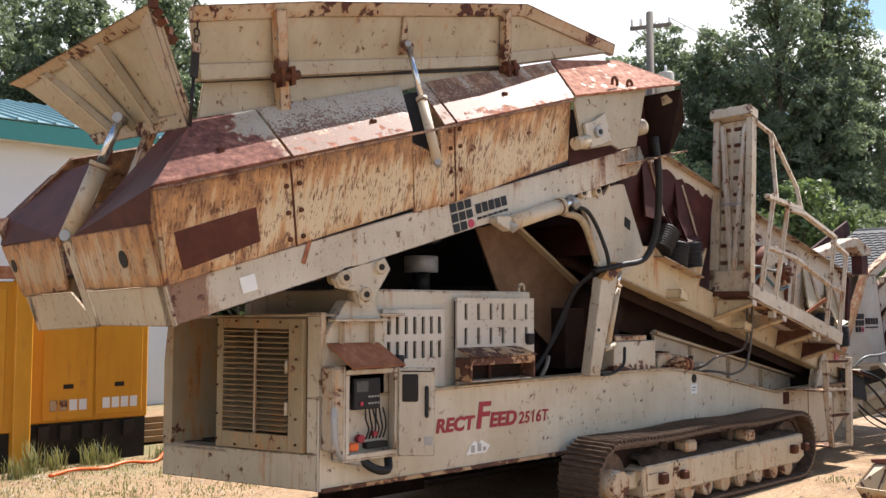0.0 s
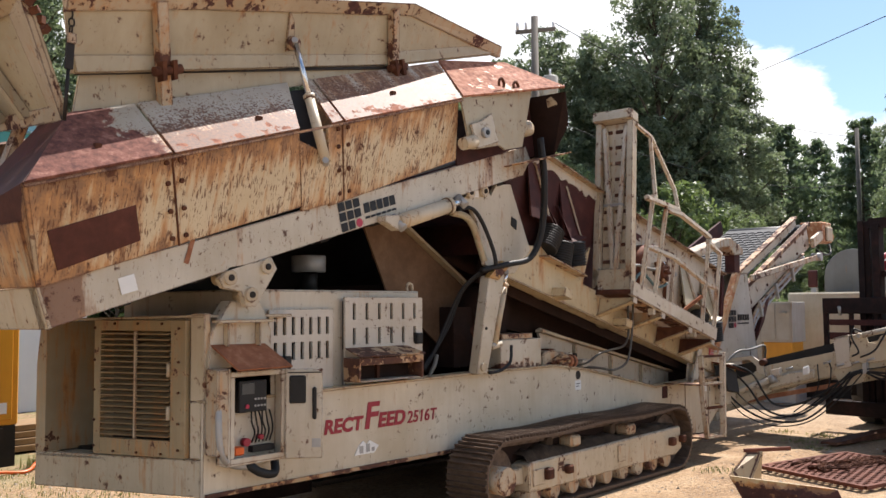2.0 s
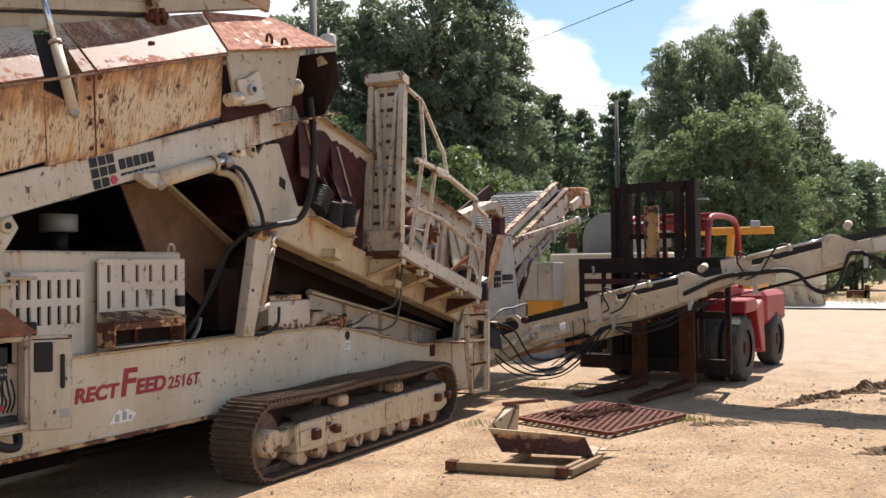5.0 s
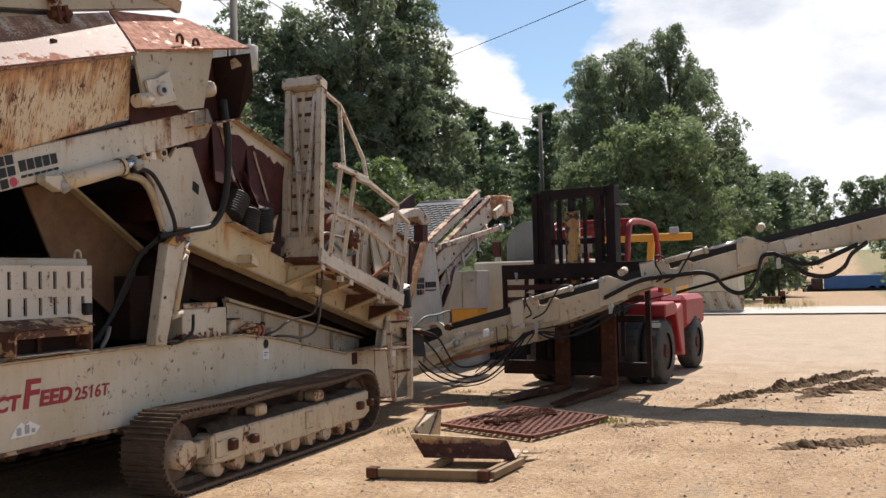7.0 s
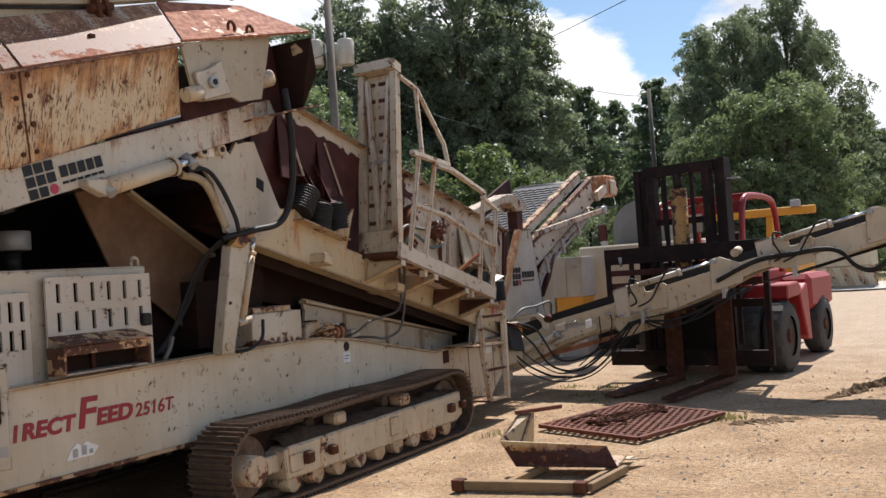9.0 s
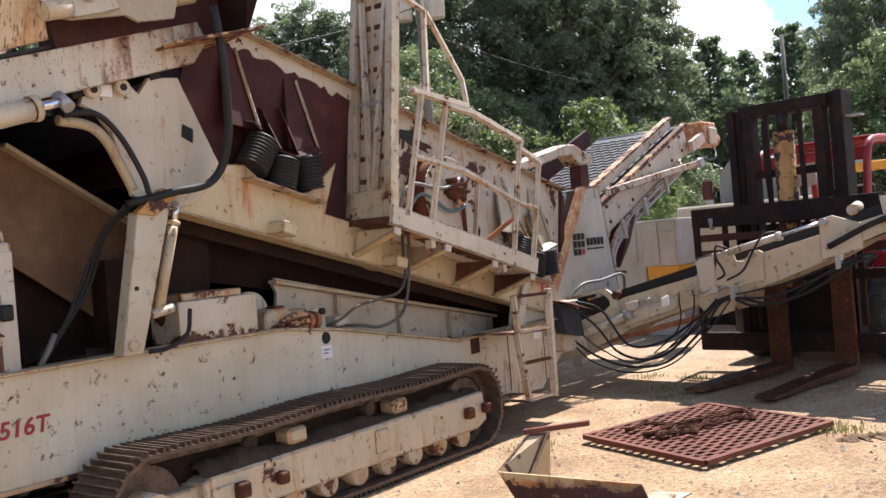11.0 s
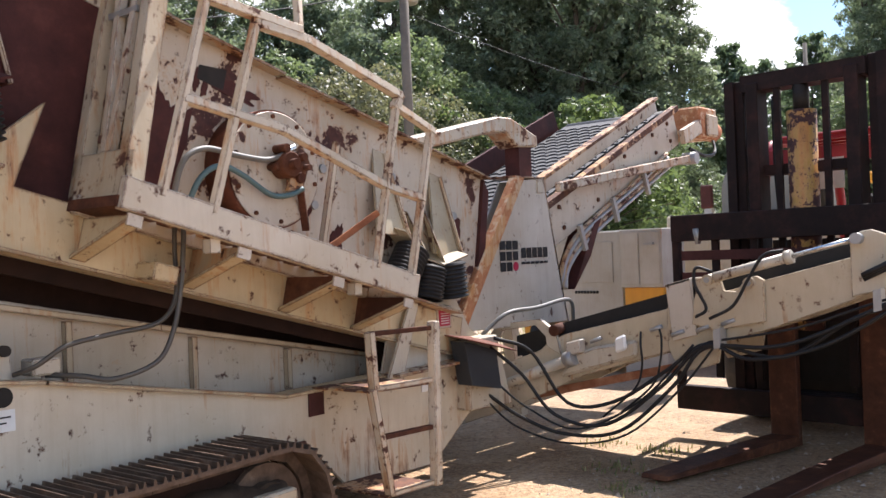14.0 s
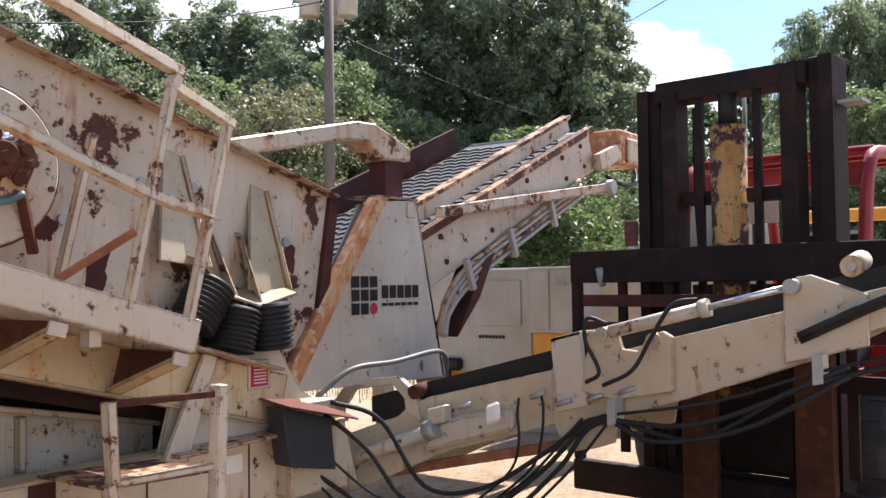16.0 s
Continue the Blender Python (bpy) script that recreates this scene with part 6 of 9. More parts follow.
for u, w in ((1.62, 0.66), (1.60, 0.42), (1.95, 0.72), (2.25, 0.80), (2.32, 0.62), (2.72, 0.84), (2.70, 0.60), (2.95, 0.72)):
    quick("bolt_head", M_galv, sb2, rod, sp(u, 5.235, w), sp(u, 5.253, w), 0.028, 8)
quick("hole_plate", M_shadow, sb2, spoly, [(0.62, 0.86), (0.80, 0.86), (0.80, 0.98), (0.62, 0.94)], 5.247, 5.251)

# ---- support frame below the screen ----
bm = B()
spoly(bm, [(-1.66, -0.34), (-0.2, -0.33), (2.1, -0.30), (3.0, -0.28), (3.0, -0.02), (2.0, -0.03), (-0.29, -0.04), (-0.235, 0.375), (-0.45, 0.10), (-0.56, 0.04), (-0.90, 0.02), (-1.06, 0.12), (-1.28, 0.06), (-1.66, 0.0)], 5.09, 5.115)
sf = part("screen_frame", bm, M_frame, plant, "cream sloping screen frame beam")
quick("lower_flange", M_frame, sf, beam, sp(-1.66, 5.15, -0.335), sp(2.9, 5.15, -0.29), 0.16, 0.016)
for u in (-0.75, 0.45):
    quick("cross_stub", M_frame, sf, beam, sp(u, 4.93, -0.27), sp(u, 5.4, -0.27), 0.14, 0.09, sp(0, 0, 1) - sp(0, 0, 0), bevel=0.006)
# inner beam gets the same near-black, as shade between frame and trough
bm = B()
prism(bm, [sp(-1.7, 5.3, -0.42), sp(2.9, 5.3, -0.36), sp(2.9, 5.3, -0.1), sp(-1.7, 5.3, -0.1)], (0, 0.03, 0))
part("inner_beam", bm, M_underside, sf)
quick("spring_bed", M_edge, sf, spoly, [(-1.1, 0.0), (-0.4, 0.0), (-0.4, 0.015), (-1.1, 0.015)], 4.97, 5.12)
quick("spring_bed", M_edge, sf, spoly, [(2.15, -0.02), (2.85, -0.02), (2.85, -0.005), (2.15, -0.005)], 4.97, 5.12)

# ---- walkway with rail and stowed ladder ----
bm = B()
prism(bm, [sp(-0.02, 4.66, -0.09), sp(2.0, 4.66, -0.09), sp(2.0, 4.66, 0.06), sp(-0.02, 4.66, 0.06)], (0, 0.05, 0))
prism(bm, [sp(-0.02, 5.04, -0.09), sp(2.0, 5.04, -0.09), sp(2.0, 5.04, 0.0), sp(-0.02, 5.04, 0.0)], (0, 0.04, 0))
prism(bm, [sp(1.96, 4.71, -0.09), sp(2.0, 4.71, -0.09), sp(2.0, 4.71, 0.05), sp(1.96, 4.71, 0.05)], (0, 0.33, 0))
walkw = part("walkway", bm, M_toe, plant, "cream walkway beside the screen", 0.004)
for i in range(16):
    u = 0.05 + 0.12 * i
    bm = B()
    prism(bm, [sp(u, 4.71, -0.03), sp(u + 0.085, 4.71, -0.03), sp(u + 0.085, 4.71, -0.018), sp(u, 4.71, -0.018)], (0, 0.33, 0))
    part("deck_slat", bm, M_lip, walkw)
for u, mat in ((0.06, M_frame), (0.68, M_gus), (1.34, M_rust), (1.93, M_rust)):
    bm = B()
    prism(bm, [sp(u, 4.71, -0.092), sp(u, 5.088, -0.092), sp(u, 5.088, -0.27), sp(u, 4.71, -0.125)], sp(0.014, 0, 0) - sp(0, 0, 0))
    gs_ = part("gusset", bm, mat, walkw, "bracket under the walkway")
    bm = B()
    prism(bm, [sp(u - 0.03, 4.68, -0.135), sp(u - 0.03, 5.088, -0.292), sp(u - 0.03, 5.088, -0.275), sp(u - 0.03, 4.68, -0.118)], sp(0.08, 0, 0) - sp(0, 0, 0))
    part("gusset_flange", bm, M_frame, gs_)
    bm = B()
    prism(bm, [sp(u - 0.03, 4.672, -0.15), sp(u + 0.05, 4.672, -0.15), sp(u + 0.05, 4.672, -0.095), sp(u - 0.03, 4.672, -0.095)], (0, 0.012, 0))
    part("end_cap", bm, M_clean, gs_)
for u in (0.5, 1.5):
    quick("clip", M_white, walkw, box, -0.03, 0.03, 4.70, 4.76, -0.16, -0.09, Matrix.Translation((sp(u, 0, 0).x, 0, sp(u, 0, 0).z)))


def lad(u, a, w):
    """A point of the stowed ladder frame: a from its near edge to its far edge."""
    return sp(u, 4.70 + 0.46 * a + 0.112 * w, w)


bm = B()
for a0, a1 in ((0.0, 0.16), (0.84, 1.0)):
    prism(bm, [lad(0, a0, 0), lad(0, a1, 0), lad(0, a1, 2.0), lad(0, a0, 2.0)], sp(0.10, 0, 0) - sp(0, 0, 0))
prism(bm, [lad(0.07, 0.16, 0), lad(0.07, 0.84, 0), lad(0.07, 0.84, 1.96), lad(0.07, 0.16, 1.96)], sp(0.02, 0, 0) - sp(0, 0, 0))
prism(bm, [lad(-0.06, -0.02, 1.9), lad(-0.06, 1.02, 1.9), lad(-0.06, 1.02, 2.01), lad(-0.06, -0.02, 2.01)], sp(0.17, 0, 0) - sp(0, 0, 0))
prism(bm, [lad(0, 0, -0.03), lad(0, 1, -0.03), lad(0, 1, 0.20), lad(0, 0, 0.20)], sp(0.03, 0, 0) - sp(0, 0, 0))
lf = part("ladder_frame", bm, M_cream, plant, "cream upright frame holding a stowed ladder", 0.004)
for i, w in enumerate(np.linspace(0.28, 1.78, 9)):
    for a0, a1 in ((0.17, 0.52), (0.62, 0.80)):
        quick("rung", M_rust if i % 3 else M_lip, lf, prism, [lad(0.055, a0, w), lad(0.055, a1, w), lad(0.055, a1, w + 0.036), lad(0.055, a0, w + 0.036)], sp(0.014, 0, 0) - sp(0, 0, 0))
    if i < 7:
        k = 0.5 + 0.4 * math.sin(i * 2.1)
        quick("rust_gap", M_maroon, lf, prism, [lad(0.066, 0.165, w - 0.02), lad(0.066, 0.22, w - 0.02), lad(0.066, 0.21, w + 0.06 + 0.08 * k), lad(0.066, 0.165, w + 0.09 + 0.08 * k)], sp(0.004, 0, 0) - sp(0, 0, 0))
for a0, a1 in ((0.20, 0.42), (0.78, 0.50)):
    quick("stile", M_rail, lf, beam, lad(0.03, a1, 0.20), lad(0.03, a0, 1.84), 0.05, 0.045, (1, 0, 0.3), bevel=0.004)
quick("latch_rod", M_galv, lf, beam, lad(0.02, 0.24, 0.92), lad(0.02, 0.76, 0.92), 0.03, 0.03)
quick("foot_channel", M_rust, lf, prism, [lad(-0.03, -0.02, -0.08), lad(-0.03, 1.02, -0.08), lad(-0.03, 1.02, -0.03), lad(-0.03, -0.02, -0.03)], sp(0.14, 0, 0) - sp(0, 0, 0))


def ry(w):
    return 4.68 + 0.0 * w if w < 1.1 else 4.68 + (w - 1.1) * 0.30


def bar(pts, name, par, t=0.042):
    bm = B()
    for (a, b), (c, d) in zip(pts, pts[1:]):
        p, q = sp(a, ry(b), b), sp(c, ry(d), d)
        e = (q - p).normalized() * 0.012
        beam(bm, p - e, q + e, t, t, (0.2, -1, 0.1))
    return part(name, bm, M_rail, par, "", 0.004)


bar([(0.18, 0.03), (0.21, 1.06)], "rail_post", walkw)
bar([(0.47, 0.03), (0.52, 1.07)], "rail_post", walkw)
bar([(1.63, 0.03), (1.60, 1.02)], "rail_post", walkw)
bar([(1.94, 0.05), (1.93, 0.97)], "rail_post", walkw)
bar([(0.08, 1.0), (0.80, 1.11)], "guard_rail", walkw, 0.05)
bar([(0.55, 1.03), (0.86, 1.08), (1.62, 1.06), (1.60, 0.99)], "hand_rail", walkw, 0.05)
bar([(1.58, 0.99), (1.95, 0.955)], "hand_rail", walkw, 0.045)
bar([(0.20, 0.50), (0.80, 0.56), (1.62, 0.50), (1.94, 0.52)], "mid_rail", walkw, 0.045)
bar([(0.80, 1.11), (0.80, 1.36), (0.42, 1.86), (0.06, 1.86)], "cage_rail", walkw, 0.04)
bar([(0.27, 1.04), (0.40, 1.85)], "cage_post", walkw, 0.04)
quick("brace", M_orange, walkw, beam, sp(1.36, 4.9, 0.02), sp(1.60, 4.70, 0.34), 0.035, 0.035)
quick("rail_post", M_rail, walkw, beam, sp(1.53, 5.04, 0.0), sp(1.53, 5.06, 0.78), 0.035, 0.035)
# hose hanging below the walkway
M_oldhose = plain("greyed_hose_rubber", (0.070, 0.062, 0.052), 0.45, 0.0, 0.4, 12.0)
quick("hose", M_oldhose, sf, pipe, [(8.905, 4.95, 1.86), (8.90, 4.95, 1.70), (8.874, 4.95, 1.481), (8.828, 4.95, 1.294), (8.729, 4.95, 1.144), (8.52, 4.98, 1.085), (8.40, 5.06, 1.108), (8.30, 5.2, 1.12)], 0.013)
quick("hose", M_oldhose, sf, pipe, [(8.89, 5.0, 1.85), (8.883, 5.0, 1.67), (8.88, 5.0, 1.449), (8.78, 5.0, 1.327), (8.529, 5.0, 1.293), (8.312, 5.02, 1.26), (8.198, 5.08, 1.18), (8.14, 5.18, 1.14)], 0.012)
for z in (1.80, 1.56):
    quick("hose_tie", M_rust, sf, rod, (8.888, 4.97, z), (8.888, 4.975, z + 0.03), 0.032, 10)

# ---- tail end of the chassis ----
bm = B()
xz(bm, [(10.50, 0.84), (11.80, 0.86), (11.45, 1.05), (11.25, 1.34), (10.75, 1.32), (10.62, 1.26)], 5.13, 5.15)
tail = part("tail_plate", bm, M_white, plant, "white tail plate")
bm = B()
xz(bm, [(10.45, 0.80), (10.60, 0.80), (10.78, 1.28), (10.70, 1.30)], 5.04, 5.06)
part("tail_leg", bm, M_white, tail)
quick("red_notice", M_dot, tail, box, 11.04, 11.155, 5.078, 5.084, 1.105, 1.225)
bm = B()
for k in range(5):
    box(bm, 11.055, 11.14, 5.0755, 5.0775, 1.120 + 0.017 * k, 1.126 + 0.017 * k)
box(bm, 11.055, 11.14, 5.0755, 5.0775, 1.208, 1.222)
tagged(part("print", bm, M_sticker, tail), kind="stuff")
quick("notice_plate", M_white, tail, box, 11.02, 11.175, 5.0845, 5.13, 1.09, 1.24)
quick("sticker", M_sticker, tail, box, 10.86, 11.0, 5.108, 5.114, 0.68, 0.77)
bm = B()
xz(bm, [(10.5, 0.83), (11.6, 0.85), (11.6, 0.87), (10.5, 0.85)], 4.98, 5.14)
part("tail_shelf", bm, M_edge, tail)
bm = B()
box(bm, 11.25, 11.6, 5.0, 5.5, 0.5, 1.0)
part("tail_box", bm, M_white, plant, "white tail crosspiece", 0.01)
for x in (10.42, 11.05):
    quick("seam", M_rust, tail, box, x, x + 0.01, 5.116, 5.119, 0.25, 0.82)
quick("rust_square", M_maroon, tail, box, 9.84, 9.96, 5.108, 5.117, 0.68, 0.82)
# dark sheet-metal box with a rusted lid
bm = B()
prism(bm, [(11.12, 4.88, 0.70), (11.46, 4.88, 0.635), (11.47, 4.92, 0.905), (11.10, 4.92, 1.00)], (0.02, 0.14, 0))
dbx = part("tool_box", bm, M_toolbox, plant, "dark grey sheet-metal box", 0.004)
quick("lid", M_redrust, dbx, sheet, [(11.07, 4.84, 1.01), (11.60, 4.84, 0.885), (11.58, 5.12, 0.97), (11.10, 5.12, 1.04)], 0.008)
# boarding ladder
bm = B()
beam(bm, (10.41, 4.64, 0.22), (10.44, 4.64, 1.20), 0.06, 0.06, (0, 1, 0))
bl = part("boarding_ladder", bm, M_rail, plant, "cream boarding ladder at the tail", 0.006)
quick("stile", M_rail, bl, beam, (10.02, 4.66, 0.25), (9.90, 4.66, 0.86), 0.04, 0.05, (0, 1, 0))
quick("stile", M_rail, bl, beam, (9.92, 4.66, 0.86), (9.90, 4.66, 1.18), 0.04, 0.05, (0, 1, 0))
for x0, x1, z in ((9.90, 10.42, 1.17), (9.93, 10.42, 0.86), (9.98, 10.41, 0.58), (10.01, 10.41, 0.25)):
    quick("rung", M_rust if z in (1.17, 0.58) else M_rail, bl, beam, (x0, 4.66, z), (x1, 4.65, z - 0.01), 0.04, 0.026)
bm = B()
sheet(bm, [(9.88, 4.66, 0.84), (10.44, 4.66, 0.82), (10.44, 5.12, 0.82), (9.88, 5.12, 0.84)], 0.012)
part("step_plate", bm, M_lip, bl)
bm = B()
sheet(bm, [(10.0, 4.66, 0.23), (10.42, 4.66, 0.22), (10.42, 5.12, 0.22), (10.0, 5.12, 0.23)], 0.012)
part("step_plate", bm, M_lip, bl)

# ---- tower ----
bm = B()
xz(bm, [(11.46, 1.02), (13.02, 0.98), (12.68, 2.19), (12.28, 2.16)], 5.25, 5.27)
tw = part("tower", bm, M_clean, plant, "white tapered tower plate", 0.003)
quick("sloping_flange", M_flange, tw, prism, [(11.36, 5.19, 1.05), (11.475, 5.19, 1.03), (12.325, 5.19, 2.18), (12.215, 5.19, 2.18)], (0, 0.08, 0))
quick("side_flange", M_edge, tw, prism, [(13.03, 5.25, 0.80), (13.05, 5.25, 0.80), (12.70, 5.25, 2.19), (12.68, 5.25, 2.19)], (0, 0.24, 0))
quick("back_plate", M_white, tw, xz, [(11.60, 1.02), (13.02, 0.98), (12.68, 2.19), (12.36, 2.16)], 5.46, 5.48)
quick("cap", M_edge, tw, box, 12.26, 12.70, 5.24, 5.50, 2.185, 2.20)
quick("hatch", M_white, tw, box, 12.58, 12.66, 5.235, 5.252, 2.07, 2.17)
logo(lambda a, b: V(12.02 + a, 5.246, 1.44 + b), 0.245, tw)
quick("post", M_maroon, tw, box, 12.48, 12.66, 5.34, 5.48, 2.20, 2.47)
bm = B()
xz(bm, [(10.7, 2.235), (10.7, 2.335), (12.18, 2.672), (12.36, 2.678), (12.74, 2.555), (12.74, 2.465), (12.44, 2.445), (12.28, 2.552), (12.10, 2.54)], 5.32, 5.52)
part("gooseneck", bm, M_goose, tw, "rust-spotted gooseneck arm", 0.012)

# ---- inclined tail conveyor ----
CA = math.atan2(1.04, 2.55)


def cp(s, y, w):
    return V(12.6 + s * math.cos(CA) - w * math.sin(CA), y, 1.36 + s * math.sin(CA) + w * math.cos(CA))


def cpoly(bm, pts, y0, y1):
    prism(bm, [cp(s, y0, w) for s, w in pts], (0, y1 - y0, 0))


bm = B()
cpoly(bm, [(0.1, 0.0), (3.62, 0.0), (3.62, 0.42), (0.1, 0.42)], 5.50, 5.53)
tc_ = part("tail_conveyor_side", bm, M_chip, plant, "white inclined conveyor side with rusted edge")
quick("top_angle", M_lip, tc_, cpoly, [(0.2, 0.38), (3.6, 0.38), (3.6, 0.44), (0.2, 0.44)], 5.42, 5.50)
quick("skirt", M_chip, tc_, cpoly, [(0.6, 0.44), (3.45, 0.44), (3.45, 0.58), (0.6, 0.58)], 5.60, 5.63)
quick("skirt_edge", M_lip, tc_, cpoly, [(0.6, 0.57), (3.45, 0.57), (3.45, 0.60), (0.6, 0.60)], 5.56, 5.66)
bm = B()
cpoly(bm, [(0.1, 0.0), (3.5, 0.0), (3.5, 0.42), (0.1, 0.42)], 6.92, 6.95)
cpoly(bm, [(0.3, 0.42), (3.4, 0.42), (3.4, 0.62), (0.3, 0.62)], 6.86, 6.90)
part("far_side", bm, M_maroon, tc_)
bm = B()
cpoly(bm, [(-0.6, 0.36), (3.55, 0.36), (3.55, 0.38), (-0.6, 0.38)], 5.66, 6.86)
belt = part("belt", bm, M_belt, plant, "grey patterned conveyor belt")
rows_ = 30
rib = None
for i in range(rows_):
    for j in range(8):
        s0 = -0.3 + 0.125 * i
        y0 = 5.68 + 0.147 * j
        if rib is None:
            bm = B()
            for k in range(6):
                a0, a1 = math.pi * k / 6, math.pi * (k + 1) / 6
                q = [(0.072 * math.cos(a), 0.055 * math.sin(a)) for a in (a0, a1)]
                o = [(0.060 * math.cos(a), 0.040 * math.sin(a)) for a in (a0, a1)]
                lo = [V(q[0][1], q[0][0], 0), V(q[1][1], q[1][0], 0), V(o[1][1], o[1][0], 0), V(o[0][1], o[0][0], 0)]
                face_hull(bm, lo, [p + V(0, 0, 0.012) for p in lo])
            rib = part("cleat", bm, M_belt, belt)
            ob = rib
        else:
            ob = new("cleat", rib.data)
            ob.parent = belt
        ob.matrix_basis = Matrix.Translation(cp(s0, y0 + (0.07 if i % 2 else 0.0), 0.381)) @ pose(0, 0, 0, 0, -math.degrees(CA), 0)
bm = B()
rod(bm, cp(3.62, 5.58, 0.22), cp(3.62, 6.86, 0.22), 0.17, 20)
part("head_drum", bm, M_rubber, tc_)
bm = B()
box(bm, 16.35, 16.85, 5.42, 5.80, 2.82, 3.18)
mb = part("gear_box", bm, M_flange, plant, "rusted gear box at the conveyor head", 0.02)
quick("cover", M_cream, mb, box, 16.5, 16.8, 5.38, 5.42, 2.84, 3.10, bevel=0.02)
quick("arm", M_rail, mb, beam, (15.85, 5.42, 2.78), (16.4, 5.45, 2.95), 0.06, 0.16)
quick("motor", M_orange, mb, rod, (16.85, 5.6, 2.95), (17.15, 5.6, 2.95), 0.12, 14)
quick("lever", M_goose, tc_, beam, (13.1, 5.36, 2.14), (16.0, 5.40, 2.55), 0.06, 0.085, bevel=0.008)
quick("lever_end", M_galv, tc_, rod, (16.0, 5.32, 2.55), (16.0, 5.48, 2.55), 0.07, 12)
for k in range(4):
    quick("conduit", M_galv if k % 2 else M_edge, tc_, pipe, [cp(0.55, 5.47 - 0.02 * k, -0.35), cp(0.75, 5.46, -0.12 - 0.04 * k), cp(1.2, 5.47, -0.02 - 0.045 * k), cp(2.3, 5.47, 0.0 - 0.045 * k), cp(3.2, 5.47, 0.02 - 0.05 * k)], 0.020)
for s in (1.05, 1.75, 2.5):
    quick("clamp", M_galv, tc_, cpoly, [(s, -0.20), (s + 0.05, -0.20), (s + 0.05, 0.05), (s, 0.05)], 5.42, 5.46)
quick("tray", M_maroon, tc_, prism, [cp(0.75, 5.45, -0.45), cp(1.15, 5.45, -0.30), cp(1.5, 5.45, -0.05), cp(1.35, 5.45, -0.05)], (0, 0.25, 0))
quick("motor_hose", M_rubber, mb, pipe, [(16.9, 5.5, 2.85), (16.7, 5.4, 2.66), (16.35, 5.38, 2.60), (16.0, 5.40, 2.66)], 0.02)
bm = B()
for s in (0.9, 1.6, 2.3, 3.0, 3.4):
    for w in (0.10, 0.3):
        rod(bm, cp(s, 5.485, w), cp(s, 5.50, w), 0.022, 8)
tagged(part("bolt", bm, M_rust, tc_), kind="stuff")
# support legs under the conveyor
quick("leg", M_white, tc_, beam, (13.6, 6.2, 0.0), (13.4, 6.2, 1.5), 0.12, 0.12, (0, 1, 0))

# ---- crawler tracks ----
def track_path(d):
    """A point and direction on the track loop, d metres along it."""
    f, r1, r, r2 = V(6.20, 0, 0.335), 0.285, V(9.20, 0, 0.345), 0.295
    return f, r1, r, r2


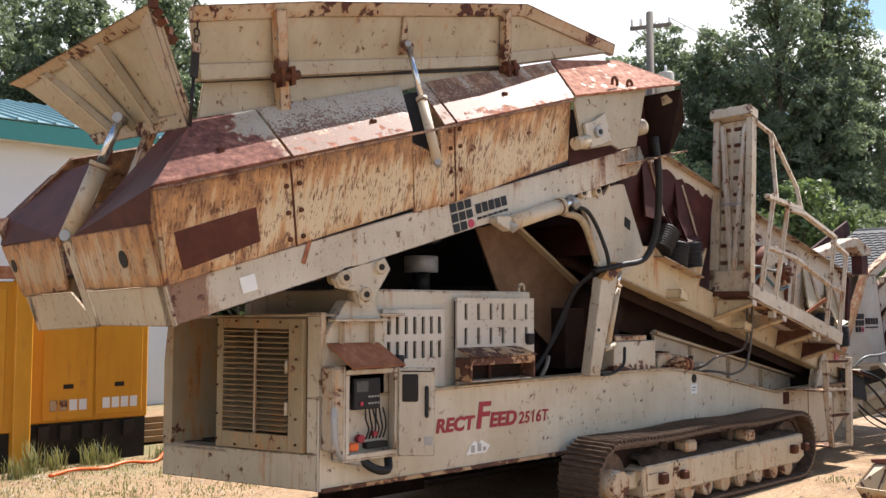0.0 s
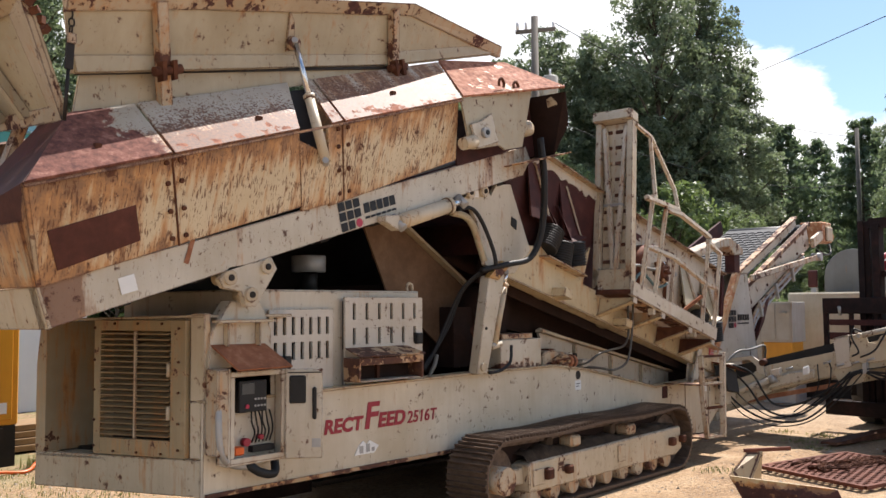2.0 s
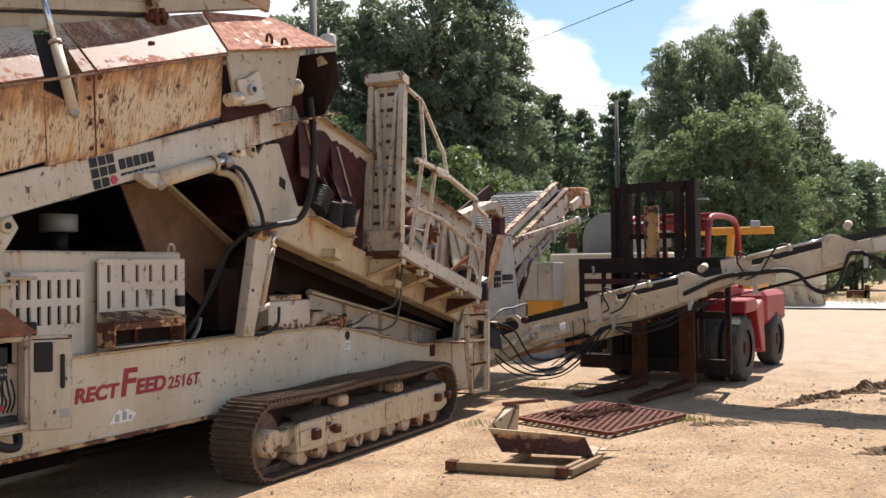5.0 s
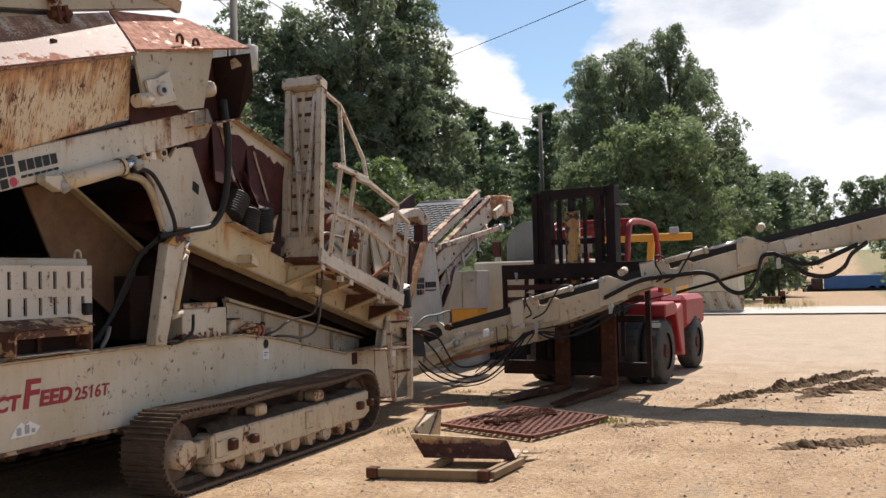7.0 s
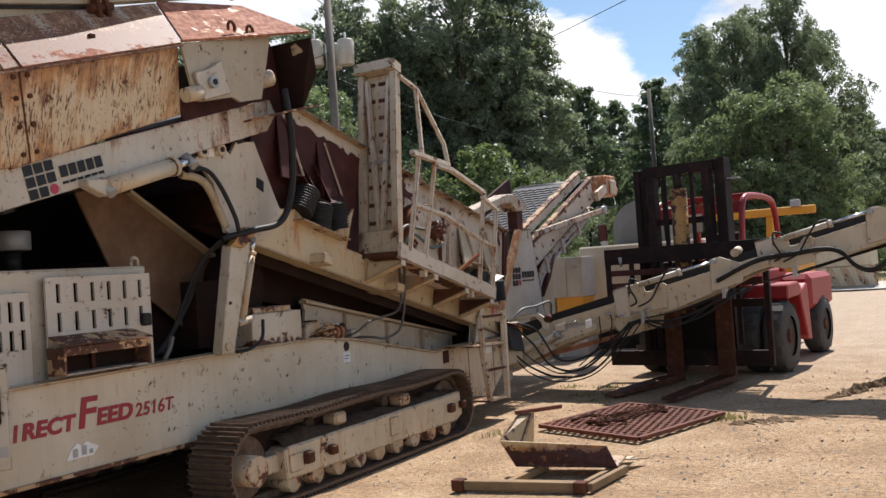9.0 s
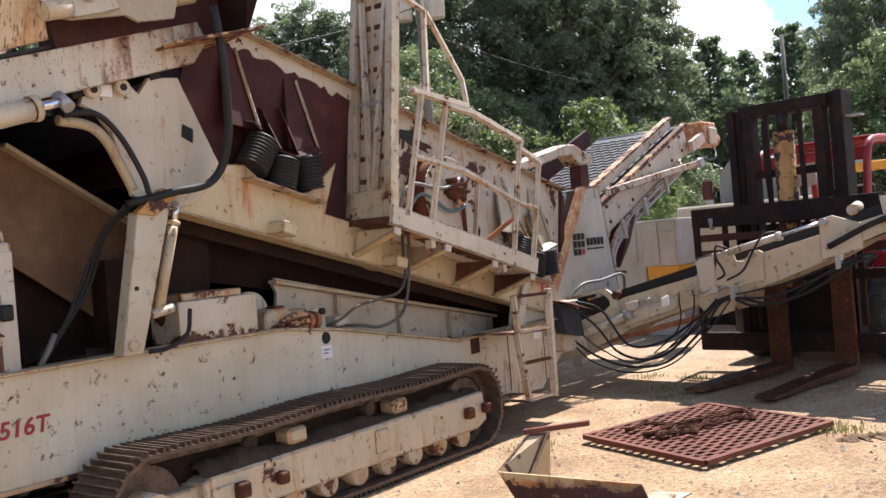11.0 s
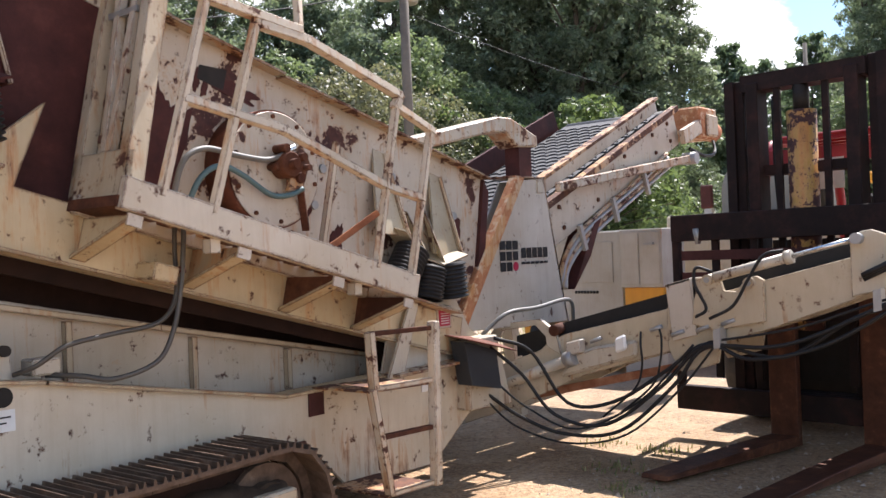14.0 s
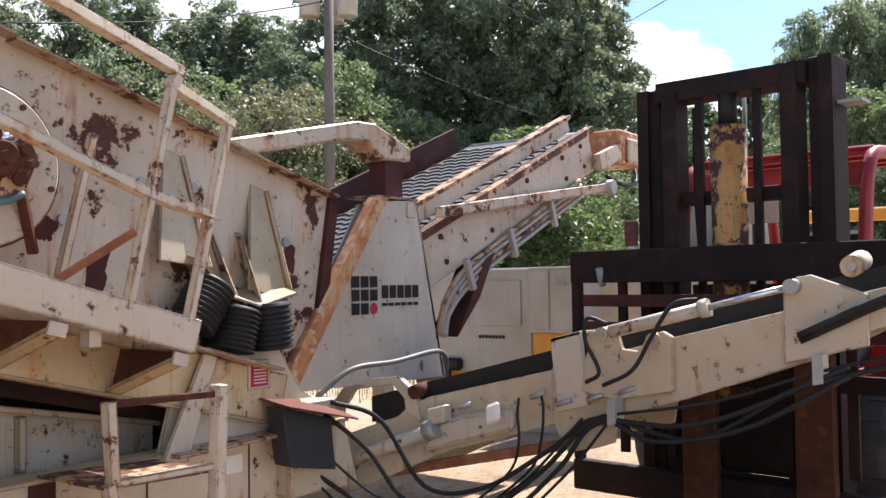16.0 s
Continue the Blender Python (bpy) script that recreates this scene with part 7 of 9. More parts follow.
def build_track(y0, y1, name_far=False):
    f, r1, b, r2 = track_path(0)
    loop = []
    n = 40
    for i in range(n + 1):        # top run, front to back, sagging between the carriers
        t = i / n
        x = f.x + (b.x - f.x) * t
        z = (f.z + r1) * (1 - t) + (b.z + r2) * t + 0.005 * math.sin(math.pi * t) - 0.018 * (0.5 - 0.5 * math.cos(4 * math.pi * t)) + 0.02
        loop.append(V(x, 0, z))
    for i in range(1, 16):
        a = math.pi / 2 - math.pi * i / 16
        loop.append(V(b.x + (r2 + 0.02) * math.cos(a), 0, b.z + (r2 + 0.02) * math.sin(a)))
    for i in range(n + 1):
        t = i / n
        loop.append(V(b.x + (f.x - b.x) * t, 0, 0.035))
    for i in range(1, 16):
        a = -math.pi / 2 - math.pi * i / 16
        loop.append(V(f.x + (r1 + 0.02) * math.cos(a), 0, f.z + (r1 + 0.02) * math.sin(a)))
    pts = loop + [loop[0]]
    acc = [0.0]
    for p, q in zip(pts, pts[1:]):
        acc.append(acc[-1] + (q - p).length)
    total = acc[-1]
    tu = quick("track_frame", M_cream, plant, xz, [(6.52, 0.17), (6.50, 0.40), (6.56, 0.425), (9.30, 0.455), (9.33, 0.22), (9.2, 0.17)], y0 + 0.03, y1 - 0.06, label="cream crawler track frame", bevel=0.012)
    count = 56
    shoe = None
    for i in range(count):
        s = total * i / count
        k = max(j for j in range(len(acc)) if acc[j] <= s + 1e-9)
        k = min(k, len(pts) - 2)
        p = pts[k].lerp(pts[k + 1], (s - acc[k]) / max(1e-6, acc[k + 1] - acc[k]))
        q0, q1 = pts[max(0, k - 1)], pts[min(len(pts) - 1, k + 2)]
        d = (q1 - q0).normalized()
        ang = math.degrees(math.atan2(d.z, d.x))
        if shoe is None:
            bm = B()
            box(bm, -0.078, 0.072, 0, y1 - y0, -0.012, 0.010)
            for x in (-0.072, -0.02, 0.032):
                prism(bm, [(x, 0, 0.010), (x + 0.018, 0, 0.010), (x + 0.013, 0, 0.036), (x + 0.005, 0, 0.036)], (0, y1 - y0, 0))
            box(bm, -0.07, 0.07, (y1 - y0) * 0.36, (y1 - y0) * 0.46, -0.07, -0.012)
            box(bm, -0.07, 0.07, (y1 - y0) * 0.56, (y1 - y0) * 0.66, -0.07, -0.012)
            shoe = part("track_shoe", bm, M_track, tu)
            ob = shoe
        else:
            ob = new("track_shoe", shoe.data)
            ob.parent = tu
        ob.matrix_basis = pose(p.x, y0, p.z, 0, -ang, 0)
    ym = (y0 + y1) / 2
    idl = quick("idler", M_edge, tu, rod, (f.x - 0.05, y0 - 0.01, f.z - 0.01), (f.x - 0.05, y1 - 0.02, f.z - 0.01), 0.115, 22)
    quick("idler_wheel", M_track, tu, rod, (f.x, ym - 0.05, f.z), (f.x, ym + 0.05, f.z), 0.235, 28)
    quick("drive_sprocket", M_track, tu, rod, (b.x, ym - 0.05, b.z), (b.x, ym + 0.05, b.z), 0.235, 24)
    quick("final_drive", M_dirt, tu, rod, (b.x - 0.02, y0 + 0.10, b.z), (b.x - 0.02, y1, b.z), 0.15, 20)
    bm = B()
    box(bm, 6.25, 6.53, y0 + 0.10, y1 - 0.1, 0.24, 0.38)
    part("idler_yoke", bm, M_cream, tu, bevel=0.01)
    for i in range(9):
        x = 6.62 + 0.30 * i
        quick("roller", M_edge, tu, rod, (x, y0 + 0.05, 0.145), (x, y1 - 0.08, 0.145), 0.085, 14)
    for x in (6.95, 8.05):
        quick("carrier_roller", M_dirt, tu, rod, (x, y0 + 0.12, 0.545), (x, y1 - 0.1, 0.545), 0.05, 12)
    for x, z, s in ((6.76, 0.31, 0.05), (7.08, 0.305, 0.04), (9.06, 0.325, 0.045), (9.29, 0.33, 0.04)):
        quick("frame_boss", M_rust, tu, box, x - s, x + s, y0 - 0.03, y0 + 0.035, z - s, z + s * 0.9, bevel=0.012)
    quick("cover_plate", M_cream, tu, box, 7.97, 8.11, y0 + 0.018, y0 + 0.032, 0.24, 0.405, bevel=0.006)
    quick("cover_plate", M_cream, tu, box, 6.55, 6.72, y0 + 0.018, y0 + 0.032, 0.22, 0.36, bevel=0.006)
    # caked dirt on the frame
    bm = B()
    rng = random.Random(4)
    nx = 60
    top_, bot = [], []
    for i in range(nx + 1):
        x = 6.52 + 2.76 * i / nx
        h = 0.43 + 0.05 + 0.05 * noise.noise(V(x * 6, y0, 0)) + rng.uniform(0, 0.02)
        row = [bm.verts.new((x, y0 + 0.05, 0.425)), bm.verts.new((x, y0 + 0.10, h)), bm.verts.new((x, y1 - 0.12, h + 0.02)), bm.verts.new((x, y1 - 0.08, 0.425))]
        top_.append(row)
    for a, b_ in zip(top_, top_[1:]):
        for j in range(3):
            bm.faces.new((a[j], b_[j], b_[j + 1], a[j + 1])).smooth = True
    part("caked_dirt", bm, M_dirt, tu, "black caked dirt")
    # dirt core coloured near black for the shade under the track's top run
    quick("dirt_core", M_underside, tu, box, 6.30, 9.10, y0 + 0.20, y1 - 0.1, 0.40, 0.57)
    for k in range(2):
        x = 7.20 + 1.02 * k
        quick("carrier_block", M_edge, tu, box, x, x + 0.17, y0 + 0.05, y0 + 0.2, 0.47, 0.575, bevel=0.02)


build_track(4.60, 5.02)
build_track(6.92, 7.34)

# ---- side discharge conveyor ----
def qp(s, x, w):
    """A point of the side conveyor: s metres out from y = 5.5, w above its lower rail line."""
    return V(x, 5.5 - s, 0.50 + 0.255 * s + w)


def qpoly(bm, pts, x0, x1):
    prism(bm, [qp(s, x0, w) for s, w in pts], (x1 - x0, 0, 0))


side_conv = thing("side_conveyor", "folded white side discharge conveyor with hydraulic hoses", "conveyor")
XN, XF = 12.16, 12.98
for x0, x1, far in ((XN, XN + 0.03, False), (XF - 0.03, XF, True)):
    bm = B()
    qpoly(bm, [(-0.30, -0.24), (0.24, -0.19), (0.84, -0.075), (1.70, -0.04), (1.70, 0.25), (0.74, 0.27), (0.60, 0.26), (0.50, 0.20), (0.05, 0.16), (-0.30, 0.05)], x0, x1)
    lower = part("lower_section", bm, M_conv, side_conv, "white lower section", 0.004)
    bm = B()
    qpoly(bm, [(1.57, 0.0), (1.59, -0.07), (1.66, -0.205), (1.83, -0.21), (1.93, -0.20), (1.95, -0.075), (2.35, -0.05), (2.81, 0.0), (3.12, 0.075), (3.35, 0.10), (4.20, 0.11), (4.24, -0.015), (4.76, -0.02), (4.83, 0.11), (5.2, 0.04), (5.96, -0.06), (9.2, -0.16), (9.2, 0.10), (5.96, 0.20), (5.2, 0.228), (4.54, 0.27), (3.4, 0.262), (2.3, 0.268), (1.57, 0.262)], x0 - (0.02 if not far else -0.02), x1 - (0.02 if not far else -0.02))
    upper = part("upper_section", bm, M_conv, side_conv, "white upper section", 0.004)
    if not far:
        near_lo, near_up = lower, upper
bm = B()
qpoly(bm, [(0.3, 0.18), (5.2, 0.20), (9.2, 0.06), (9.2, 0.075), (5.2, 0.215), (0.3, 0.20)], XN + 0.04, XF - 0.04)
part("belt", bm, M_rubber, side_conv, "black rubber belt")
bm = B()
for x0, x1 in ((XN + 0.05, XN + 0.08), (XF - 0.08, XF - 0.05)):
    qpoly(bm, [(0.25, 0.20), (5.2, 0.22), (9.2, 0.08), (9.2, 0.18), (5.2, 0.33), (4.4, 0.362), (0.25, 0.362)], x0, x1)
part("skirt_rubber", bm, M_rubber, side_conv, "black skirt rubber")
bm = B()
qpoly(bm, [(0.4, -0.02), (3.2, 0.11), (4.8, 0.12), (9.2, -0.12), (9.2, -0.105), (4.8, 0.135), (3.2, 0.125), (0.4, -0.005)], XN + 0.04, XF - 0.04)
part("return_belt", bm, M_rubber, side_conv)
# hinge plates, straps, rollers, rams along it
for s, w0, w1 in ((1.70, 0.02, 0.42), (3.46, 0.14, 0.44), (5.20, 0.05, 0.24)):
    bm = B()
    qpoly(bm, [(s - 0.08, w0), (s + 0.10, w0), (s + 0.06, w1), (s - 0.12, w1)], XN - 0.05, XN - 0.015)
    qpoly(bm, [(s - 0.12, w1 - 0.02), (s + 0.06, w1 - 0.02), (s + 0.06, w1), (s - 0.12, w1)], XN - 0.05, XN + 0.3)
    part("strap", bm, M_clean, near_up, "white strap", 0.004)
for s0 in (2.05, 3.78):
    bm = B()
    qpoly(bm, [(s0 - 0.28, 0.10), (s0 - 0.10, 0.02), (s0 + 0.22, 0.0), (s0 + 0.22, 0.27), (s0 + 0.17, 0.31), (s0 + 0.10, 0.31), (s0 + 0.04, 0.24), (s0 - 0.05, 0.27), (s0 - 0.08, 0.38), (s0 - 0.16, 0.41), (s0 - 0.22, 0.38), (s0 - 0.26, 0.26)], XN - 0.06, XN - 0.02)
    hp_ = part("hinge_plate", bm, M_conv, near_up, "white hinge plate", 0.005)
    for ds, w in ((0.13, 0.275), (-0.15, 0.37)):
        quick("pin", M_cream, hp_, rod, qp(s0 + ds, XN - 0.09, w), qp(s0 + ds, XN, w), 0.038, 14)
        quick("pin_head", M_galv, hp_, rod, qp(s0 + ds, XN - 0.10, w), qp(s0 + ds, XN - 0.085, w), 0.02, 10)
    bm = B()
    qpoly(bm, [(s0 + 0.76, 0.02), (s0 + 0.76, 0.35), (s0 + 0.82, 0.405), (s0 + 0.88, 0.40), (s0 + 1.12, 0.25), (s0 + 1.12, 0.02)], XN - 0.06, XN - 0.02)
    fp_ = part("fold_plate", bm, M_conv, near_up, "white fold plate", 0.005)
    bm = B()
    a, b = qp(s0 - 0.10, XN - 0.08, 0.372), qp(s0 + 0.81, XN - 0.08, 0.365)
    rod(bm, a, a.lerp(b, 0.55), 0.034, 14)
    rod(bm, a.lerp(b, 0.52), a.lerp(b, 0.57), 0.045, 14)
    rb = part("ram", bm, M_white, near_up, "small fold ram")
    quick("ram_rod", M_chrome, rb, rod, a.lerp(b, 0.57), b, 0.018, 10)
    quick("ram_eye", M_galv, rb, rod, b + V(-0.05, 0, 0), b + V(0.05, 0, 0), 0.035, 12)
    quick("hose", M_rubber, rb, pipe, [a + V(-0.03, 0.0, 0.04), a + V(-0.06, 0.10, 0.07), a + V(-0.07, 0.11, -0.04), a + V(-0.06, 0.04, -0.20), a + V(-0.05, 0.12, -0.26)], 0.011)
    quick("hose", M_rubber, rb, pipe, [a.lerp(b, 0.52) + V(-0.03, 0, 0.05), a.lerp(b, 0.40) + V(-0.08, 0, 0.05), a.lerp(b, 0.28) + V(-0.08, 0, -0.08), a.lerp(b, 0.16) + V(-0.07, 0, -0.22), a + V(-0.06, 0.02, -0.27)], 0.011)
for s, w in ((3.10, 0.39), (4.82, 0.45), (1.83, 0.345)):
    rr = quick("idler_roll", M_cream, near_up, rod, qp(s, XN - 0.02, w), qp(s, XN + 0.20, w + 0.03), 0.050, 14)
    quick("roll_cap", M_galv, rr, rod, qp(s, XN - 0.026, w), qp(s, XN - 0.018, w), 0.022, 10)
quick("idler_roll", M_rust, near_lo, rod, qp(0.66, XN - 0.06, 0.315), qp(0.66, XN + 0.08, 0.33), 0.042, 14)
# lower section details: long side ram, guard, opening
a, b = qp(0.08, XN - 0.09, -0.02), qp(0.78, XN - 0.09, 0.07)
bm = B()
rod(bm, a, b, 0.042, 14)
lr = part("ram", bm, M_white, near_lo, "long white ram on the lower section")
quick("ram_head", M_galv, lr, rod, b, b + (b - a).normalized() * 0.08, 0.06, 12)
bm = B()
qpoly(bm, [(0.70, -0.05), (1.34, -0.03), (1.34, 0.09), (1.0, 0.12), (0.80, 0.10)], XN - 0.06, XN - 0.002)
part("guard", bm, M_white, near_lo, "white guard", 0.02)
bm = B()
qpoly(bm, [(1.22, 0.03), (1.31, 0.04), (1.30, 0.15), (1.22, 0.14)], XN - 0.15, XN - 0.11)
part("lamp_cap", bm, M_sticker, near_lo, bevel=0.015)
outer = [(5.58, 0.72), (5.54, 0.84), (5.38, 1.02), (4.98, 1.07), (4.84, 0.97), (4.80, 0.80)]
inner = [(5.44, 0.78), (5.43, 0.84), (5.33, 0.97), (5.02, 1.02), (4.93, 0.94), (4.92, 0.86)]
bm = B()
for i in range(5):
    q = [outer[i], outer[i + 1], inner[i + 1], inner[i]]
    prism(bm, [(XN - 0.03, y, z) for y, z in q], (0.04, 0, 0))
part("inlet_frame", bm, M_white, near_lo, "white six-sided inlet frame")
quick("conduit", M_steelblue, near_lo, pipe, [(11.55, 5.1, 1.0), (11.75, 5.02, 1.14), (12.1, 4.98, 1.16), (12.6, 5.0, 1.19), (12.75, 5.05, 1.05), (12.8, 5.1, 0.95)], 0.016)
bm = B()
qpoly(bm, [(0.2, -0.16), (1.6, -0.20), (1.6, -0.14), (0.2, -0.10)], XN + 0.1, XN + 0.16)
part("lower_stay", bm, M_orange, near_lo)
# hydraulic hoses in a bundle
thick_runs = (
    ((11.55, 5.0, 0.98), (11.80, 4.85, 0.86), (11.95, 4.65, 0.48), (12.02, 4.3, 0.50), (12.05, 3.9, 0.74), (12.05, 3.6, 0.93), (12.04, 3.1, 0.86), (12.04, 2.65, 1.12), (12.05, 2.2, 1.26)),
    ((11.50, 5.0, 0.92), (11.72, 4.88, 0.70), (11.86, 4.70, 0.40), (11.98, 4.35, 0.34), (12.04, 3.95, 0.62), (12.04, 3.62, 0.92), (12.02, 3.3, 0.84), (12.02, 2.85, 0.94), (12.04, 2.4, 1.20)),
    ((11.45, 5.02, 0.60), (11.70, 4.9, 0.40), (11.90, 4.65, 0.26), (12.0, 4.25, 0.30), (12.04, 3.85, 0.64), (12.04, 3.62, 0.90), (12.03, 3.2, 0.92), (12.02, 2.9, 1.0), (12.04, 2.4, 1.24)),
)
for run in thick_runs:
    quick("hydraulic_hose", M_rubber, side_conv, pipe, run, 0.0135)
thin_runs = (
    ((11.45, 5.02, 0.55), (11.66, 4.9, 0.33), (11.88, 4.6, 0.20), (12.0, 4.2, 0.28), (12.03, 3.8, 0.62), (12.03, 3.52, 0.95)),
    ((11.50, 5.0, 0.70), (11.72, 4.84, 0.46), (11.92, 4.55, 0.30), (12.03, 4.1, 0.52), (12.04, 3.7, 0.92)),
    ((12.05, 3.6, 0.94), (12.05, 3.0, 1.05), (12.05, 2.5, 1.22), (12.05, 2.0, 1.34), (12.05, 1.5, 1.46)),
)
for run in thin_runs:
    quick("hydraulic_hose", M_rubber, side_conv, pipe, run, 0.008)
loops = (
    ((12.04, 2.603, 1.35), (12.04, 2.138, 1.56), (12.04, 1.717, 1.614), (12.04, 1.399, 1.646), (12.04, 1.223, 1.593), (12.04, 1.098, 1.45), (12.04, 0.949, 1.383), (12.04, 0.795, 1.45), (12.04, 0.711, 1.65), (12.04, 0.65, 1.827), (12.04, 0.501, 1.853)),
    ((12.04, 0.501, 1.842), (12.04, 0.358, 1.767), (12.04, 0.24, 1.65), (12.04, 0.1, 1.578), (12.04, -0.082, 1.57), (12.04, -0.246, 1.671), (12.04, -0.332, 1.819), (12.05, -0.5, 1.95)),
    ((12.04, 0.501, 1.842), (12.04, 0.277, 1.741), (12.04, 0.093, 1.721), (12.04, -0.092, 1.789), (12.05, -0.4, 1.93)),
)
for run in loops:
    for dx, dz in ((0.0, 0.0), (0.03, 0.022)):
        quick("hydraulic_hose", M_rubber, side_conv, pipe, [(x - dx, y, z + dz) for x, y, z in run], 0.017)
quick("stay_bar", M_forkblk, side_conv, beam, (12.3, 1.75, 1.40), (12.3, 0.70, 1.68), 0.03, 0.035)
for s in (1.95, 2.95, 3.75, 5.0):
    quick("hose_clamp", M_galv, side_conv, qpoly, [(s, -0.10), (s + 0.045, -0.10), (s + 0.045, 0.03), (s, 0.03)], XN - 0.14, XN - 0.03)
for s, ds in ((1.38, 0.02), (1.52, 0.04)):
    quick("pilot_line", M_rubber, side_conv, pipe, [qp(s, XN - 0.05, 0.14), qp(s + ds, XN - 0.10, 0.05), qp(s + 0.02, XN - 0.09, -0.10), qp(s - 0.05, XN - 0.08, -0.25), qp(s - 0.30, XN - 0.10, -0.40)], 0.008)
for s, w in ((1.46, 0.13), (1.62, 0.06), (1.80, 0.05), (1.98, 0.05), (0.98, 0.16)):
    quick("fitting", M_galv, side_conv, rod, qp(s, XN - 0.06, w), qp(s + 0.09, XN - 0.06, w + 0.01), 0.014, 8)
quick("valve_block", M_clean, side_conv, qpoly, [(0.80, 0.10), (0.92, 0.10), (0.92, 0.20), (0.80, 0.20)], XN - 0.12, XN - 0.03, bevel=0.01)

# big hoses at the hopper bracket
for k in range(3):
    dy, dx = 0.03 * k, 0.025 * k
    quick("hydraulic_hose", M_rubber, plant, pipe, [(7.02 + dx, 4.82 + dy, 3.30), (7.05 + dx, 4.80 + dy, 2.9), (7.08 + dx, 4.86 + dy, 2.45), (6.98 + dx, 4.92 + dy, 2.20), (6.70 + dx, 4.97 + dy, 2.13), (6.45 + dx, 5.08 + dy, 2.07)], 0.027 - 0.005 * k)
for k in range(3):
    dx = 0.03 * k
    quick("hydraulic_hose", M_rubber, plant, pipe, [(6.46 + dx, 5.10, 2.07), (6.36 + dx * 0.6, 5.24, 1.90), (6.26 + dx, 5.34, 1.60), (6.14 + dx * 0.4, 5.38, 1.36), (5.98 + dx, 5.40, 1.20)], 0.011)
quick("hydraulic_hose", M_rubber, plant, pipe, [(6.05, 5.02, 2.58), (6.25, 5.02, 2.60), (6.40, 5.02, 2.48), (6.52, 5.0, 2.25), (6.56, 5.0, 2.12)], 0.018)
quick("hydraulic_hose", M_rubber, plant, pipe, [(6.80, 5.02, 1.40), (6.75, 5.0, 1.25), (6.62, 5.02, 1.18), (6.50, 5.05, 1.17)], 0.014)
bm = B()
pipe(bm, [(5.9, 5.22, 1.17), (5.95, 5.2, 1.26), (6.0, 5.22, 1.34)], 0.018, 8, 4)
part("blue_cap_hose", bm, M_steelblue, plant)

# ---- forklift ----
lift = thing("forklift", "large red forklift with a black mast and rusty forks", "forklift")
FM = pose(13.44, 3.37, 0, 0, 0, -6.0)


def F(bm):
    bmesh.ops.transform(bm, matrix=FM, verts=bm.verts)


def fpart(name, mat, parent, fn, *args, label="", bevel=0.0):
    bm = B()
    fn(bm, *args)
    F(bm)
    return part(name, bm, mat, parent, label, bevel)


def multi(*boxes):
    def fn(bm):
        for b in boxes:
            box(bm, *b)
    return fn


# mast: outer and inner channels, cross members, lift cylinder
mast = fpart("mast", M_forkblk, lift, multi((0.05, 0.27, -0.64, -0.49, 0.20, 2.95)), label="tall black double mast", bevel=0.006)
fpart("outer_channel", M_forkblk, mast, multi((0.05, 0.27, 0.49, 0.64, 0.20, 2.90)), bevel=0.006)
fpart("inner_channel", M_forkblk, mast, multi((-0.02, 0.16, -0.44, -0.34, 0.25, 2.88)), bevel=0.006)
fpart("inner_channel", M_forkblk, mast, multi((-0.02, 0.16, 0.34, 0.44, 0.25, 2.86)), bevel=0.006)
fpart("channel_lip", M_forkblk, mast, multi((0.02, 0.05, -0.64, -0.56, 0.25, 2.95)))
fpart("channel_lip", M_forkblk, mast, multi((0.02, 0.05, 0.56, 0.64, 0.25, 2.90)))
fpart("top_member", M_forkblk, mast, multi((0.0, 0.22, -0.49, 0.49, 2.80, 2.93)))
fpart("cross_member", M_forkblk, mast, multi((0.06, 0.2, -0.42, 0.42, 2.12, 2.20)))
fpart("lift_cylinder", M_yelrust, mast, rod, (0.06, 0.02, 0.9), (0.06, 0.02, 2.60), 0.112, 20, label="worn yellow lift cylinder")
fpart("lift_rod", M_shadow, mast, rod, (0.06, 0.02, 2.60), (0.06, 0.02, 2.82), 0.06, 12)
for y in (-0.18, 0.2):
    fpart("lift_chain", M_forkblk, mast, multi((0.02, 0.05, y - 0.025, y + 0.025, 1.2, 2.80)))
fpart("mast_hose", M_rubber, mast, pipe, [(0.1, 0.26, 2.75), (0.12, 0.27, 2.2), (0.1, 0.24, 1.7), (0.08, 0.26, 1.2)], 0.02)
fpart("cross_member", M_forkblk, mast, multi((0.08, 0.22, -0.42, 0.42, 0.25, 0.40)))
fpart("work_lamp", M_galv, mast, multi((0.1, 0.25, -0.78, -0.60, 2.66, 2.68)))
fpart("tilt_ram", M_forkblk, mast, rod, (0.2, -0.5, 1.0), (1.1, -0.45, 1.15), 0.06, 12)
# carriage
car = fpart("carriage", M_forkblk, lift, multi((-0.13, -0.05, -1.15, 1.10, 1.62, 1.84)), label="wide black side-shift carriage", bevel=0.006)
fpart("end_post", M_forkblk, car, multi((-0.12, -0.05, -1.15, -1.08, 0.42, 1.62)), bevel=0.006)
fpart("end_post", M_forkblk, car, multi((-0.12, -0.05, 1.04, 1.10, 0.42, 1.62)), bevel=0.006)
fpart("bottom_beam", M_forkblk, car, multi((-0.13, -0.05, -1.15, 1.10, 0.22, 0.42)), bevel=0.006)
fpart("back_bar", M_maroon, car, multi((-0.10, -0.06, -1.06, 1.02, 1.46, 1.54)))
fpart("back_bar", M_maroon, car, multi((-0.10, -0.06, -1.06, 1.02, 1.26, 1.36)))
fpart("back_bar", M_forkblk, car, multi((-0.10, -0.06, -1.06, 1.02, 0.98, 1.08)))
for y in (-0.74, -0.36, 0.38, 0.72):
    fpart("upright", M_forkblk, car, multi((-0.09, -0.06, y - 0.03, y + 0.03, 0.5, 1.62)))
